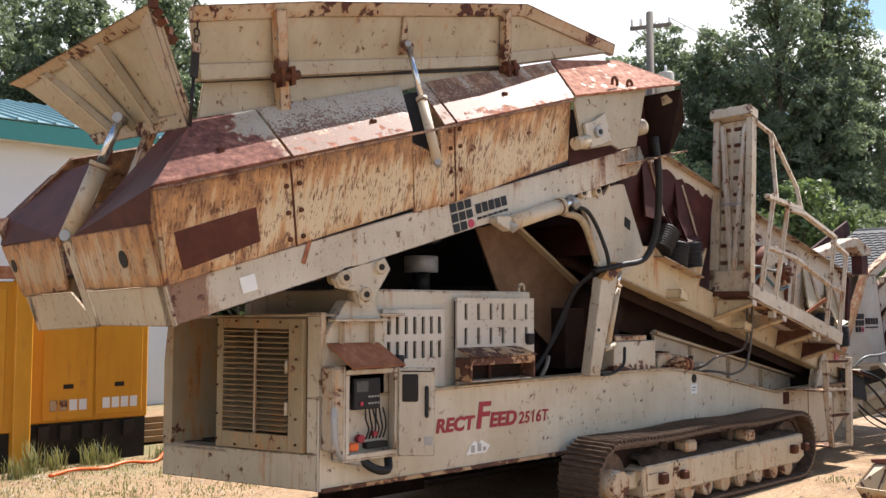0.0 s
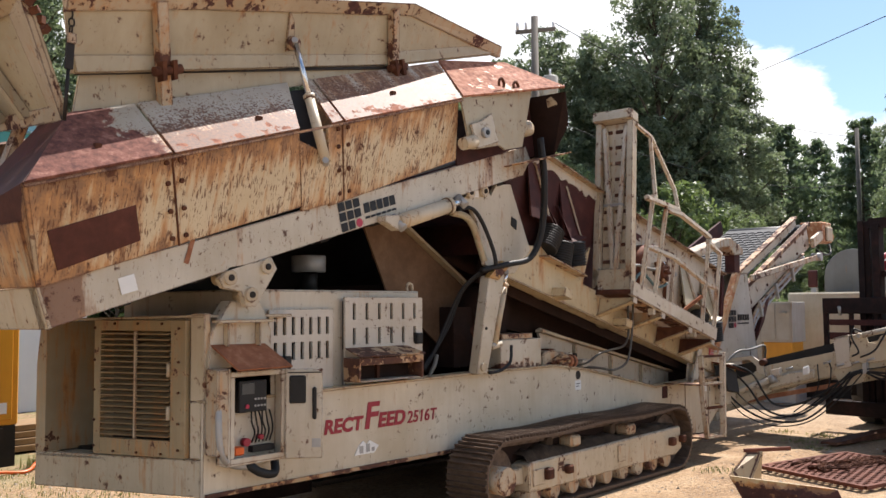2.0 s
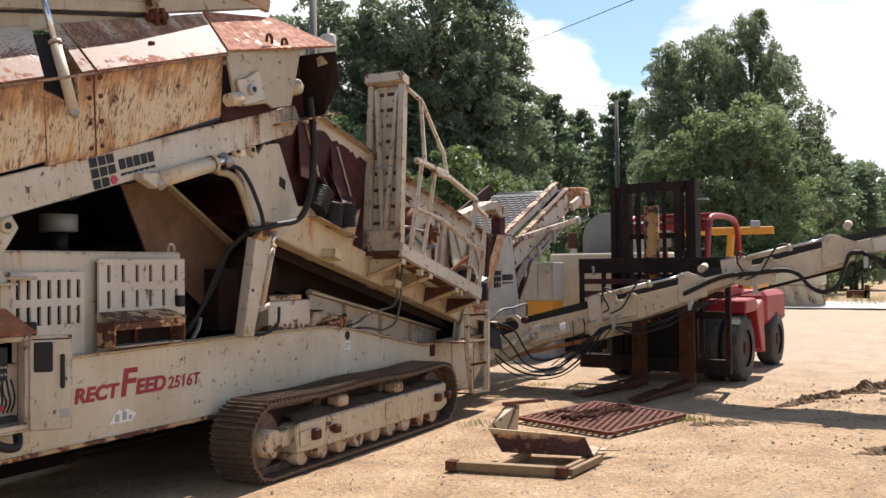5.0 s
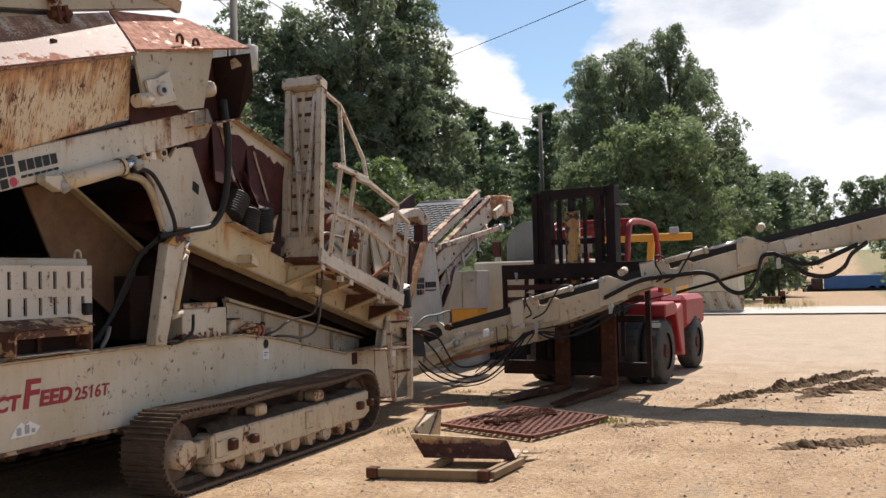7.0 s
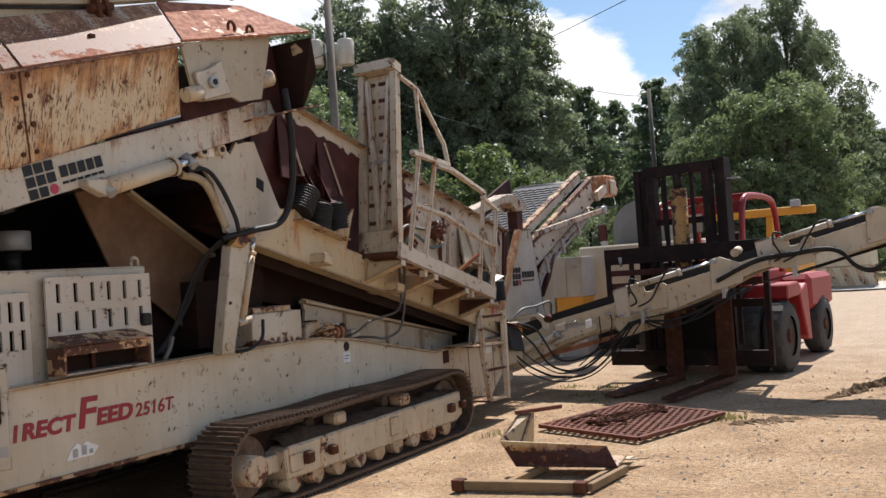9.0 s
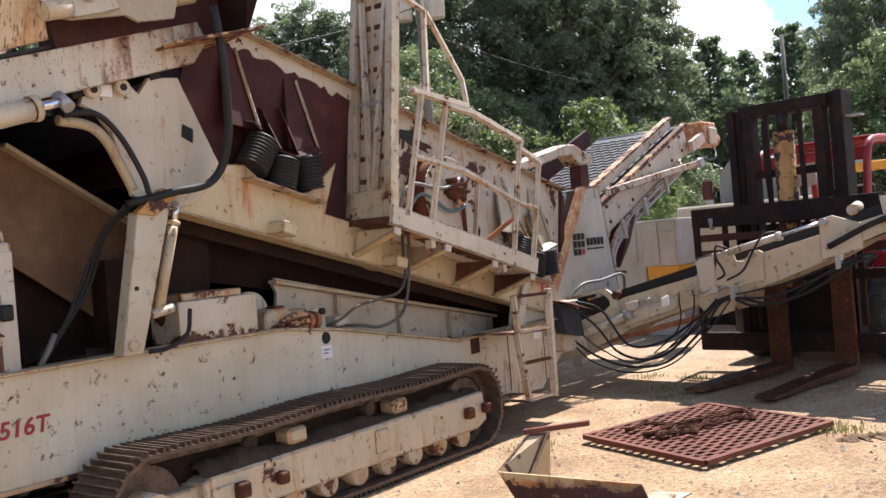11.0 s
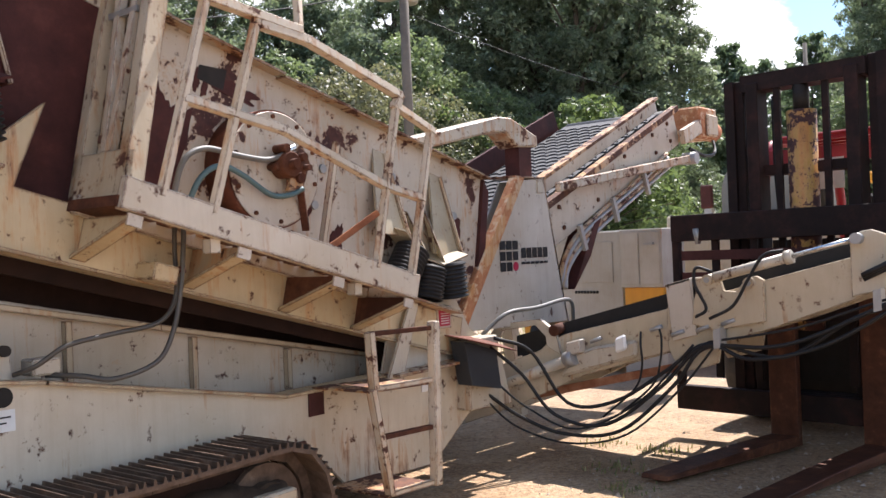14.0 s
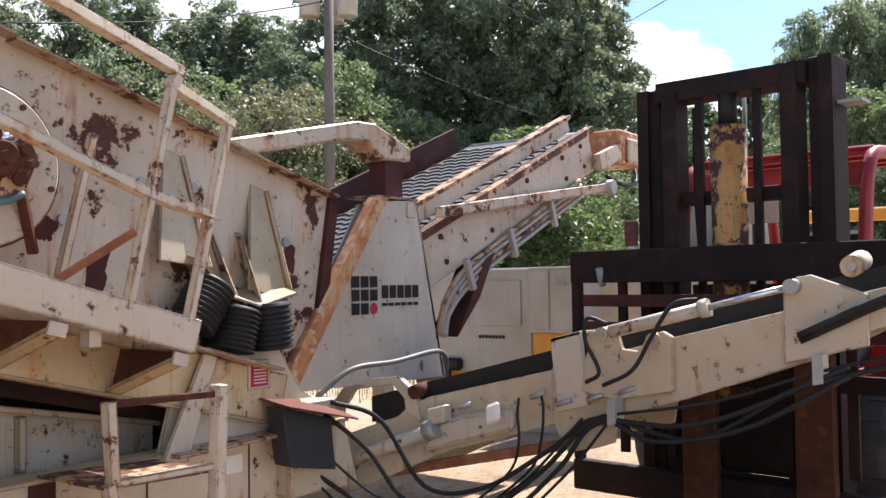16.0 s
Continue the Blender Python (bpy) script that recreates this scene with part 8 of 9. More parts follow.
fpart("bolt_stub", M_galv, car, rod, (-0.10, 0.86, 1.60), (-0.14, 0.86, 1.72), 0.025, 8)
# forks: heel, blade tapering to the tip
for y, tip, reach in ((-0.56, -0.44, 1.83), (0.14, 0.38, 1.64)):
    bm = B()
    prism(bm, [(-0.20, y - 0.11, 0.10), (-0.13, y - 0.11, 0.10), (-0.13, y - 0.11, 1.30), (-0.20, y - 0.11, 1.30)], (0, 0.22, 0))
    k = (tip - y) / reach
    prism(bm, [(-0.13, y - 0.11, 0.03), (-0.13, y - 0.11, 0.115), (-1.0, y - 0.11 + 0.87 * k, 0.10), (-reach, tip - 0.10, 0.06), (-reach - 0.02, tip - 0.10, 0.03)], (0, 0.21, 0))
    F(bm)
    part("fork", bm, M_fork, lift, "rusty fork", 0.006)
# wheels


def wheel(a, b0, b1, r, hub):
    """A tyre with tread blocks round an axle along b."""
    bm = B()
    seg = 36
    prof = [(b0, r * 0.56), (b0, r * 0.86), (b0 + (b1 - b0) * 0.14, r * 0.97), (b0 + (b1 - b0) * 0.3, r * 0.985), (b0 + (b1 - b0) * 0.7, r * 0.985), (b0 + (b1 - b0) * 0.86, r * 0.97), (b1, r * 0.86), (b1, r * 0.56)]
    rings = []
    for i in range(seg):
        k = 2 * math.pi * i / seg
        rings.append([bm.verts.new((a + p[1] * math.cos(k), p[0], r + p[1] * math.sin(k))) for p in prof])
    for i in range(seg):
        for j in range(len(prof) - 1):
            bm.faces.new((rings[i][j], rings[i][j + 1], rings[(i + 1) % seg][j + 1], rings[(i + 1) % seg][j])).smooth = True
    F(bm)
    t = part("tyre", bm, M_tyre, lift, "worn black tyre")
    bm = B()
    w = b1 - b0
    for i in range(20):
        k = 2 * math.pi * i / 20
        m = Matrix.Translation((a, 0, r)) @ Matrix.Rotation(-k, 4, "Y")
        off = 0.0 if i % 2 else 0.5
        box(bm, r * 0.97, r * 1.0, b0 + w * (0.06 + 0.36 * off), b0 + w * (0.56 + 0.36 * off), -r * 0.10, r * 0.10, m)
    F(bm)
    tagged(part("tread", bm, M_tyre, t), "worn tread blocks", "", "", "stuff")
    fpart("rim", hub, t, rod, (a, b0 + 0.03, r), (a, b1 - 0.03, r), r * 0.57, 24)
    fpart("hub_cap", M_rust, t, rod, (a, b0 + 0.0, r), (a, b1 - 0.0, r), r * 0.2, 14)


for s in (-1, 1):
    for b in (0.46, 0.78):
        lo, hi = sorted((s * b, s * (b + 0.28)))
        wheel(1.05, lo, hi, 0.49, M_shadow)
    lo, hi = sorted((s * 0.62, s * 0.92))
    wheel(3.55, lo, hi, 0.45, M_shadow)
# body
fpart("drive_axle", M_shadow, lift, multi((0.75, 1.35, -0.46, 0.46, 0.28, 0.75)), bevel=0.04)
fpart("front_cowl", M_shadow, lift, multi((0.42, 0.50, -0.52, 0.52, 0.45, 1.30)))
fpart("chassis", M_red, lift, multi((0.6, 3.9, -0.44, 0.44, 0.50, 1.0)), label="red chassis", bevel=0.03)
for s in (-1, 1):
    lo, hi = sorted((s * 0.46, s * 1.06))
    bm = B()
    prism(bm, [(1.0, lo, 1.0), (1.60, lo, 1.02), (1.72, lo, 1.14), (1.55, lo, 1.22), (1.02, lo, 1.20)], (0, hi - lo, 0))
    prism(bm, [(1.60, lo, 1.06), (1.90, lo, 0.40), (2.10, lo, 0.34), (2.02, lo, 1.18)], (0, hi - lo, 0))
    F(bm)
    part("fender", bm, M_red, lift, "red fender", 0.02)
fpart("counterweight", M_red, lift, multi((2.9, 4.25, -0.88, 0.88, 0.72, 1.28), (3.95, 4.3, -0.8, 0.8, 0.35, 0.72)), label="red counterweight", bevel=0.08)
fpart("engine_cover", M_red, lift, multi((1.7, 3.2, -0.45, 0.45, 1.0, 1.42)), bevel=0.05)
guard = B()
for y in (-0.62, 0.62):
    pipe(guard, [(0.55, y, 1.2), (0.62, y, 1.9), (0.72, y, 2.32), (0.95, y, 2.46), (1.8, y, 2.46), (2.15, y, 2.34), (2.30, y, 1.9), (2.36, y, 1.35)], 0.045, 8, 5)
for x in (0.95, 1.2, 1.45, 1.7):
    beam(guard, (x, -0.62, 2.46), (x, 0.62, 2.46), 0.08, 0.03)
beam(guard, (0.72, -0.62, 2.30), (0.72, 0.62, 2.30), 0.06, 0.14)
F(guard)
og = part("overhead_guard", guard, M_red, lift, "red overhead guard")
fpart("roof_plate", M_red, og, multi((0.90, 1.95, -0.60, 0.60, 2.478, 2.51)), bevel=0.01)
fpart("seat", M_black, lift, multi((1.55, 1.95, -0.25, 0.25, 1.42, 1.55), (1.88, 1.98, -0.25, 0.25, 1.5, 2.0)), bevel=0.03)
fpart("dash_panel", M_shadow, lift, multi((0.5, 0.7, -0.5, 0.5, 1.2, 1.6)))
fpart("notice", M_sticker, lift, multi((0.49, 0.495, -0.12, 0.08, 2.0, 2.25)))

# ---- loose things in the yard ----
# timber frame with a bent steel plate on it
fr = thing("timber_frame", "flat frame of pale timber battens lying on the ground", "timber frame")
quick("batten", M_wood, fr, beam, (7.16, 3.50, 0.055), (7.33, 2.55, 0.05), 0.045, 0.07, bevel=0.004)
quick("batten", M_wood, fr, beam, (7.24, 3.50, 0.05), (7.41, 2.57, 0.045), 0.045, 0.06, bevel=0.004)
quick("batten", M_wood, fr, beam, (7.33, 2.49, 0.05), (7.98, 2.44, 0.05), 0.045, 0.06, bevel=0.004)
quick("batten", M_wood, fr, beam, (7.35, 2.57, 0.045), (7.98, 2.52, 0.045), 0.045, 0.06, bevel=0.004)
quick("batten", M_wood, fr, beam, (7.30, 3.14, 0.045), (7.95, 3.10, 0.045), 0.045, 0.06, bevel=0.004)
quick("steel_foot", M_rust, fr, box, 7.27, 7.36, 2.51, 2.60, 0.012, 0.094, bevel=0.004)
quick("steel_foot", M_rust, fr, box, 7.11, 7.21, 3.44, 3.53, 0.015, 0.10, bevel=0.004)
bk = thing("bent_plate", "bent tan steel plate with a rusted face on timber", "steel plate")
M_bent = paint("stained_trough_paint", (0.52, 0.42, 0.25), 0.66, 0.3, patch=0.2, fields=(((0, 0, -1, 0), -0.275, -0.19, 0.26, 0.35, 0), ((0, -1, 0, 0), -2.95, -2.45, 0.05, 0.10, 0)), rust=MAROON)
bm = B()
sheet(bm, [(7.73, 3.27, 0.085), (7.86, 2.46, 0.085), (7.88, 2.55, 0.25), (7.67, 3.37, 0.30)], 0.010)
front_pl = part("front_plate", bm, M_bent, bk, "tan plate darkened by rust towards its foot")
quick("bottom_plate", M_edge, bk, sheet, [(7.73, 3.27, 0.085), (7.86, 2.46, 0.085), (8.20, 2.50, 0.10), (8.05, 3.26, 0.10)], 0.010)
bm = B()
sheet(bm, [(7.67, 3.38, 0.30), (7.73, 3.28, 0.09), (8.05, 3.27, 0.10), (8.06, 3.24, 0.47), (7.98, 3.34, 0.47)], 0.010)
part("end_plate", bm, paint("tan_end_paint", (0.44, 0.34, 0.20), 0.62, 0.35, wear=0.012), bk)
quick("top_lip", M_redrust, bk, beam, (7.96, 3.36, 0.475), (8.24, 3.06, 0.49), 0.035, 0.03)
bm = B()
sheet(bm, [(8.05, 2.50, 0.10), (8.35, 2.38, 0.05), (8.28, 2.52, 0.05), (8.46, 2.52, 0.04), (8.34, 2.72, 0.06), (8.14, 2.66, 0.08)], 0.008)
part("torn_tab", bm, M_cream, bk)

# punched screen mesh lying on the ground
mat_a, mat_b, mat_c = V(9.62, 3.90, 0.06), V(11.08, 3.48, 0.06), V(10.62, 2.30, 0.05)
mat_d = mat_a + mat_c - mat_b
mesh_mat = thing("screen_panel", "rusty steel screen panel with punched slots lying on the sand", "screen panel")


def mp(a, b, w=0.0):
    return mat_a + (mat_b - mat_a) * a + (mat_d - mat_a) * b + V(0, 0, w)


nu, nv = 15, 15
bm = B()
for i in range(nu + 1):
    a = i / nu
    beam(bm, mp(a, 0), mp(a, 1), 0.026, 0.022)
part("bar", bm, M_redrust, mesh_mat, "lengthwise bars")["kind"] = "stuff"
bm = B()
for j in range(nv + 1):
    b = j / nv
    for i in range(nu):
        o = 0.5 / nv if i % 2 else 0.0
        if b + o <= 1:
            beam(bm, mp(i / nu, b + o, 0.002), mp((i + 1) / nu, b + o, 0.002), 0.036, 0.022)
part("web", bm, M_redrust, mesh_mat, "cross webs between the slots")["kind"] = "stuff"
for p, q in ((mp(0, 0), mp(1, 0)), (mp(1, 0), mp(1, 1)), (mp(1, 1), mp(0, 1)), (mp(0, 1), mp(0, 0))):
    quick("edge_bar", M_redrust, mesh_mat, beam, p, q, 0.05, 0.035)
cpts = []
crng = random.Random(15)
for i in range(34):
    a = 0.15 + 0.72 * (0.5 - 0.5 * math.cos(i * 0.42))
    cpts.append(mp(a + crng.uniform(-0.03, 0.03), 0.30 + 0.30 * (i / 34) + 0.16 * (a - 0.5) + crng.uniform(-0.07, 0.07), 0.035 + 0.012 * (i % 3)))
bm = B()
sl = spline(cpts, 6)
for i in range(0, len(sl) - 1):
    p, q = sl[i], sl[i + 1]
    d = (q - p).normalized()
    s = d.cross(V(0, 0, 1)) if i % 2 else V(0, 0, 1)
    pipe(bm, [p - d * 0.02 + s * 0.012, q + d * 0.02 + s * 0.012, q + d * 0.02 - s * 0.012, p - d * 0.02 - s * 0.012, p - d * 0.02 + s * 0.012], 0.006, 4, 1)
ch_ = part("chain", bm, M_rust, None)
tagged(ch_, "rusty chain lying across the screen panel", "chain")

# ---- machines and sheds behind ----
# grey switch cabinet and pale canopy
gc = thing("switch_cabinet", "light grey steel switch cabinet with two doors", "electrical cabinet")
quick("body", M_greybox, gc, box, 16.55, 17.2, 6.05, 6.62, 1.08, 1.80, bevel=0.008)
quick("door", M_greybox, gc, box, 16.535, 16.548, 6.08, 6.34, 1.12, 1.76, bevel=0.004)
quick("door", M_greybox, gc, box, 16.535, 16.548, 6.36, 6.60, 1.12, 1.76, bevel=0.004)
quick("handle", M_galv, gc, box, 16.47, 16.535, 6.14, 6.26, 1.60, 1.63)
quick("stand", M_yellow, gc, box, 16.6, 17.15, 6.08, 6.60, 0.50, 1.08, bevel=0.01)
quick("stand_foot", M_galv, gc, box, 16.6, 17.15, 6.05, 6.62, 0.0, 0.50)
gs = thing("canopied_generator", "pale grey canopied generator on wheels", "generator")
quick("canopy", M_greybox, gs, box, 16.7, 18.6, 6.66, 8.25, 0.60, 1.80, bevel=0.02)
quick("panel", M_greybox, gs, box, 16.685, 16.698, 6.80, 7.42, 1.14, 1.66, bevel=0.004)
quick("panel", M_greybox, gs, box, 16.685, 16.698, 7.5, 8.15, 1.14, 1.66, bevel=0.004)
bm = B()
for k in range(8):
    box(bm, 16.682, 16.69, 7.02 + 0.045 * k, 7.05 + 0.045 * k, 1.0, 1.035)
part("print_bar", bm, M_ink, gs)
for y in (7.9, 7.0):
    w_ = quick("wheel", M_rubber, gs, rod, (16.9, y - 0.12, 0.36), (16.9, y + 0.12, 0.36), 0.36, 24)
    quick("rim", M_yellow, w_, rod, (16.9, y - 0.125, 0.36), (16.9, y + 0.125, 0.36), 0.2, 16)
quick("mudguard", M_black, gs, box, 16.62, 17.1, 7.6, 8.2, 0.62, 0.76, bevel=0.03)
quick("frame", M_yellow, gs, box, 16.72, 18.5, 6.7, 8.2, 0.44, 0.60)
# beige generator and grey tank behind the mast
tg = thing("beige_generator", "beige canopied generator set", "generator")
quick("canopy", M_tangen, tg, box, 17.9, 21.0, 4.2, 6.62, 0.35, 1.98, bevel=0.03)
quick("skid", M_black, tg, box, 17.9, 21.0, 4.25, 6.6, 0.0, 0.35)
quick("door", M_tangen, tg, box, 17.885, 17.898, 4.5, 5.5, 0.6, 1.8, bevel=0.004)
tk = thing("grey_tank", "dark grey rounded machine hood", "machine")
bm = B()
seg = 16
prof = [V(19.2, 6.35 - 0.0, 1.9), V(19.2, 6.35, 2.3)] + [V(19.2, 5.8 + 0.55 * math.cos(math.pi * i / seg), 2.3 + 0.55 * math.sin(math.pi * i / seg)) for i in range(1, seg)] + [V(19.2, 5.25, 2.3), V(19.2, 5.25, 1.9)]
prism(bm, prof, (2.2, 0, 0))
part("hood", bm, M_steelblue, tk, bevel=0.01)
quick("base", M_steelblue, tk, box, 19.15, 21.5, 5.1, 6.6, 0.0, 1.9)
quick("stack", M_shadow, tk, rod, (19.5, 5.0, 1.9), (19.5, 5.0, 2.9), 0.06, 10)
# signal post
sg = thing("meter_post", "grey post with a small red box", "post")
quick("post", M_galv, sg, box, 19.3, 19.42, 6.55, 6.66, 0.0, 2.1)
quick("red_box", M_maroon, sg, box, 19.26, 19.34, 6.52, 6.70, 2.1, 2.45, bevel=0.02)
# yellow boom with lamps, and a red cab behind the forklift
yb = thing("yellow_gantry", "yellow loader frame with work lamps", "loader")
quick("bar", M_yellow, yb, beam, (20.0, 4.6, 2.42), (20.0, 2.55, 2.42), 0.14, 0.16, bevel=0.02)
quick("post", M_yellow, yb, beam, (20.05, 3.55, 0.4), (20.05, 3.4, 2.4), 0.14, 0.14, (1, 0, 0), bevel=0.02)
quick("body", M_yellow, yb, box, 20.1, 22.5, 3.0, 4.8, 0.5, 1.6, bevel=0.05)
for y in (4.2, 2.9):
    l_ = quick("lamp", M_galv, yb, box, 19.86, 19.98, y - 0.09, y + 0.09, 2.48, 2.62, bevel=0.01)
for y in (3.1, 4.7):
    quick("wheel", M_rubber, yb, rod, (21.0, y - 0.15, 0.5), (21.0, y + 0.15, 0.5), 0.5, 20)

# left: yellow generator sets, white shed
yg = thing("yellow_generator", "yellow steel generator set with vented doors", "generator")
quick("canopy", M_yellow, yg, box, 3.50, 4.88, 10.5, 12.4, 0.47, 2.0, bevel=0.015)
quick("skid", M_black, yg, box, 3.50, 4.86, 10.52, 12.4, 0.0, 0.47)
for x0, x1 in ((3.66, 4.22), (4.25, 4.80)):
    d = quick("door", M_yellow, yg, box, x0, x1, 10.478, 10.497, 0.50 + (0.03 if x0 > 4 else 0), 1.92, bevel=0.006)
    quick("handle", M_shadow, d, box, (x0 + x1) / 2 - 0.055, (x0 + x1) / 2 + 0.055, 10.472, 10.478, 0.84, 0.89)
    for k in range(4):
        quick("vent", M_wall if (x0 < 4 and k in (2, 3)) or x0 > 4 else M_edge, d, box, x0 + 0.08 + 0.108 * k, x0 + 0.165 + 0.108 * k, 10.474, 10.479, 0.60, 0.72)
quick("hinge", M_yellow, yg, box, 4.27, 4.37, 10.462, 10.478, 1.19, 1.23)
for k in range(5):
    quick("skid_pipe", M_shadow, yg, box, 3.62 + 0.24 * k, 3.74 + 0.24 * k, 10.46, 10.52, 0.28, 0.44)
y2 = thing("yellow_canopy", "tall yellow generator canopy beside the shed", "generator")
quick("canopy", M_yellow, y2, box, 1.2, 3.42, 10.35, 12.4, 0.42, 2.02, bevel=0.015)
quick("corner_post", M_yellow, y2, box, 3.30, 3.48, 10.28, 10.42, 0.0, 2.05, bevel=0.01)
quick("skid", M_black, y2, box, 1.2, 3.36, 10.4, 12.4, 0.0, 0.42)
quick("door", M_yellow, y2, box, 2.6, 3.22, 10.335, 10.348, 0.5, 1.95, bevel=0.005)
quick("top_rail", M_orange, y2, box, 1.2, 3.5, 10.3, 10.5, 2.05, 2.18)
for k in range(4):
    quick("pipe_stub", M_rust, y2, rod, (2.4 + 0.18 * k, 10.9, 2.05), (2.4 + 0.18 * k, 10.9, 2.3 + 0.05 * (k % 2)), 0.05, 10)
shed = thing("shed", "white shed with a teal sheet-metal roof", "shed")
bm = B()
box(bm, -14.0, 8.6, 15.9, 16.1, 0.0, 4.45)
box(bm, 8.4, 8.6, 16.1, 24.0, 0.0, 4.45)
part("wall", bm, M_wall, shed, "white rendered wall")
quick("fascia", M_fascia, shed, beam, (-14.2, 15.55, 4.58), (8.9, 15.55, 4.58), 0.05, 0.30)
quick("soffit", M_wall, shed, box, -14.1, 8.8, 15.56, 16.0, 4.45, 4.47)
bm = B()
sheet(bm, [(-14.2, 15.5, 4.74), (8.95, 15.5, 4.74), (8.95, 22.0, 6.4), (-14.2, 22.0, 6.4)], 0.02)
rf = part("roof", bm, M_roof, shed, "teal sheet-metal roof")
for k in range(76):
    x = -14.0 + 0.3 * k
    quick("roof_rib", M_roof, rf, beam, (x, 15.5, 4.775), (x, 22.0, 6.435), 0.035, 0.035)

# utility pole with transformers and wires
up = thing("utility_pole", "weathered timber utility pole with crossarm and transformers", "utility pole")
quick("pole", M_pole, up, rod, (25.9, 18.0, -0.2), (25.9, 18.0, 11.7), 0.16, 14, 0.12)
quick("crossarm", M_pole, up, beam, (25.50, 18.52, 11.16), (26.34, 17.44, 11.26), 0.1, 0.12)
quick("brace", M_galv, up, beam, (25.58, 18.42, 11.15), (25.9, 18.0, 10.7), 0.03, 0.03)
for dx, dy in ((-0.36, 0.46), (0.40, -0.51), (-0.18, 0.23)):
    quick("insulator", M_wall, up, rod, (25.9 + dx, 18 + dy, 11.25), (25.9 + dx, 18 + dy, 11.5), 0.05, 8)
for dx, dy in ((-0.30, 0.42), (0.28, -0.42), (0.5, 0.25)):
    t_ = quick("transformer", M_greybox, up, rod, (25.9 + dx, 18 + dy, 8.75), (25.9 + dx, 18 + dy, 9.6), 0.27, 18, bevel=0.03)
    quick("bushing", M_wall, t_, rod, (25.9 + dx, 18 + dy, 9.6), (25.9 + dx, 18 + dy, 9.85), 0.04, 8)
up2 = thing("far_pole", "slim utility pole far behind the trees", "utility pole")
quick("pole", M_pole, up2, rod, (62.0, 18.2, 0), (62.0, 18.2, 13.0), 0.17, 10, 0.12)


def wire(name, a, b, sag, r=0.015):
    a, b = Vector(a), Vector(b)
    pts = [a.lerp(b, t) - V(0, 0, sag * 4 * t * (1 - t)) for t in [i / 14 for i in range(15)]]
    bm = B()
    pipe(bm, pts, r, 5, 1)
    tagged(part(name, bm, M_rubber), "thin black overhead power line", "power line", "overhead wires")


wire("power_line", (25.9, 18.0, 9.2), (9.0, 17.0, 5.4), 0.7)
wire("power_line", (64.0, 31.0, 17.0), (22.0, -6.0, 11.6), 0.3, 0.02)
wire("power_line", (26.3, 17.5, 11.5), (62.0, 18.2, 12.5), 1.0, 0.015)
wire("power_line", (25.9, 18.0, 8.4), (62.0, 18.2, 9.5), 1.2, 0.015)

# far side of the yard: trailer with slanted boards, truck, low wall
tr = thing("hopper_trailer", "pale trailer with a slatted tan lower side", "trailer")
quick("body", M_tangen, tr, box, 38.6, 41.0, 3.3, 7.0, 0.85, 1.9, bevel=0.04)
quick("lower_skirt", M_edge, tr, box, 38.55, 38.6, 3.15, 7.0, 0.15, 0.85)
for k in range(7):
    y = 3.2 + 0.5 * k
    quick("board", M_tangen, tr, prism, [(38.50, y, 0.15), (38.50, y + 0.22, 0.15), (38.50, y + 0.48, 0.85), (38.50, y + 0.24, 0.85)], (0.04, 0, 0))
tu_ = thing("lorry", "distant lorry with a dark cab and blue box body", "lorry")
quick("box_body", M_blue, tu_, box, 110.0, 112.2, -6.0, 0.8, -0.5, 0.95, bevel=0.05)
cb = quick("cab", M_truck, tu_, box, 110.1, 112.0, 0.9, 2.1, -0.6, 0.75, bevel=0.12)
quick("bonnet", M_truck, tu_, box, 110.2, 112.0, 2.1, 3.0, -0.6, 0.1, bevel=0.12)
quick("side_window", M_glass, cb, box, 110.08, 110.1, 1.2, 1.9, 0.15, 0.6)
quick("frame", M_black, tu_, box, 110.2, 112.0, -6.0, 3.0, -0.85, -0.5)
for y in (-5.0, -4.0, 2.5):
    quick("wheel", M_rubber, tu_, rod, (110.0, y, -0.65), (110.3, y, -0.65), 0.46, 18)
sk = thing("rusty_scrap", "low rusty steel frame by the road", "scrap")
quick("frame", M_rust, sk, box, 46.0, 46.6, 1.95, 2.9, 0.1, 0.45)
quick("end", M_rust, sk, box, 46.0, 46.6, 1.95, 2.15, 0.1, 0.7)

# ridge of scraped soil, gravel and weeds
bm = B()
rng = random.Random(8)


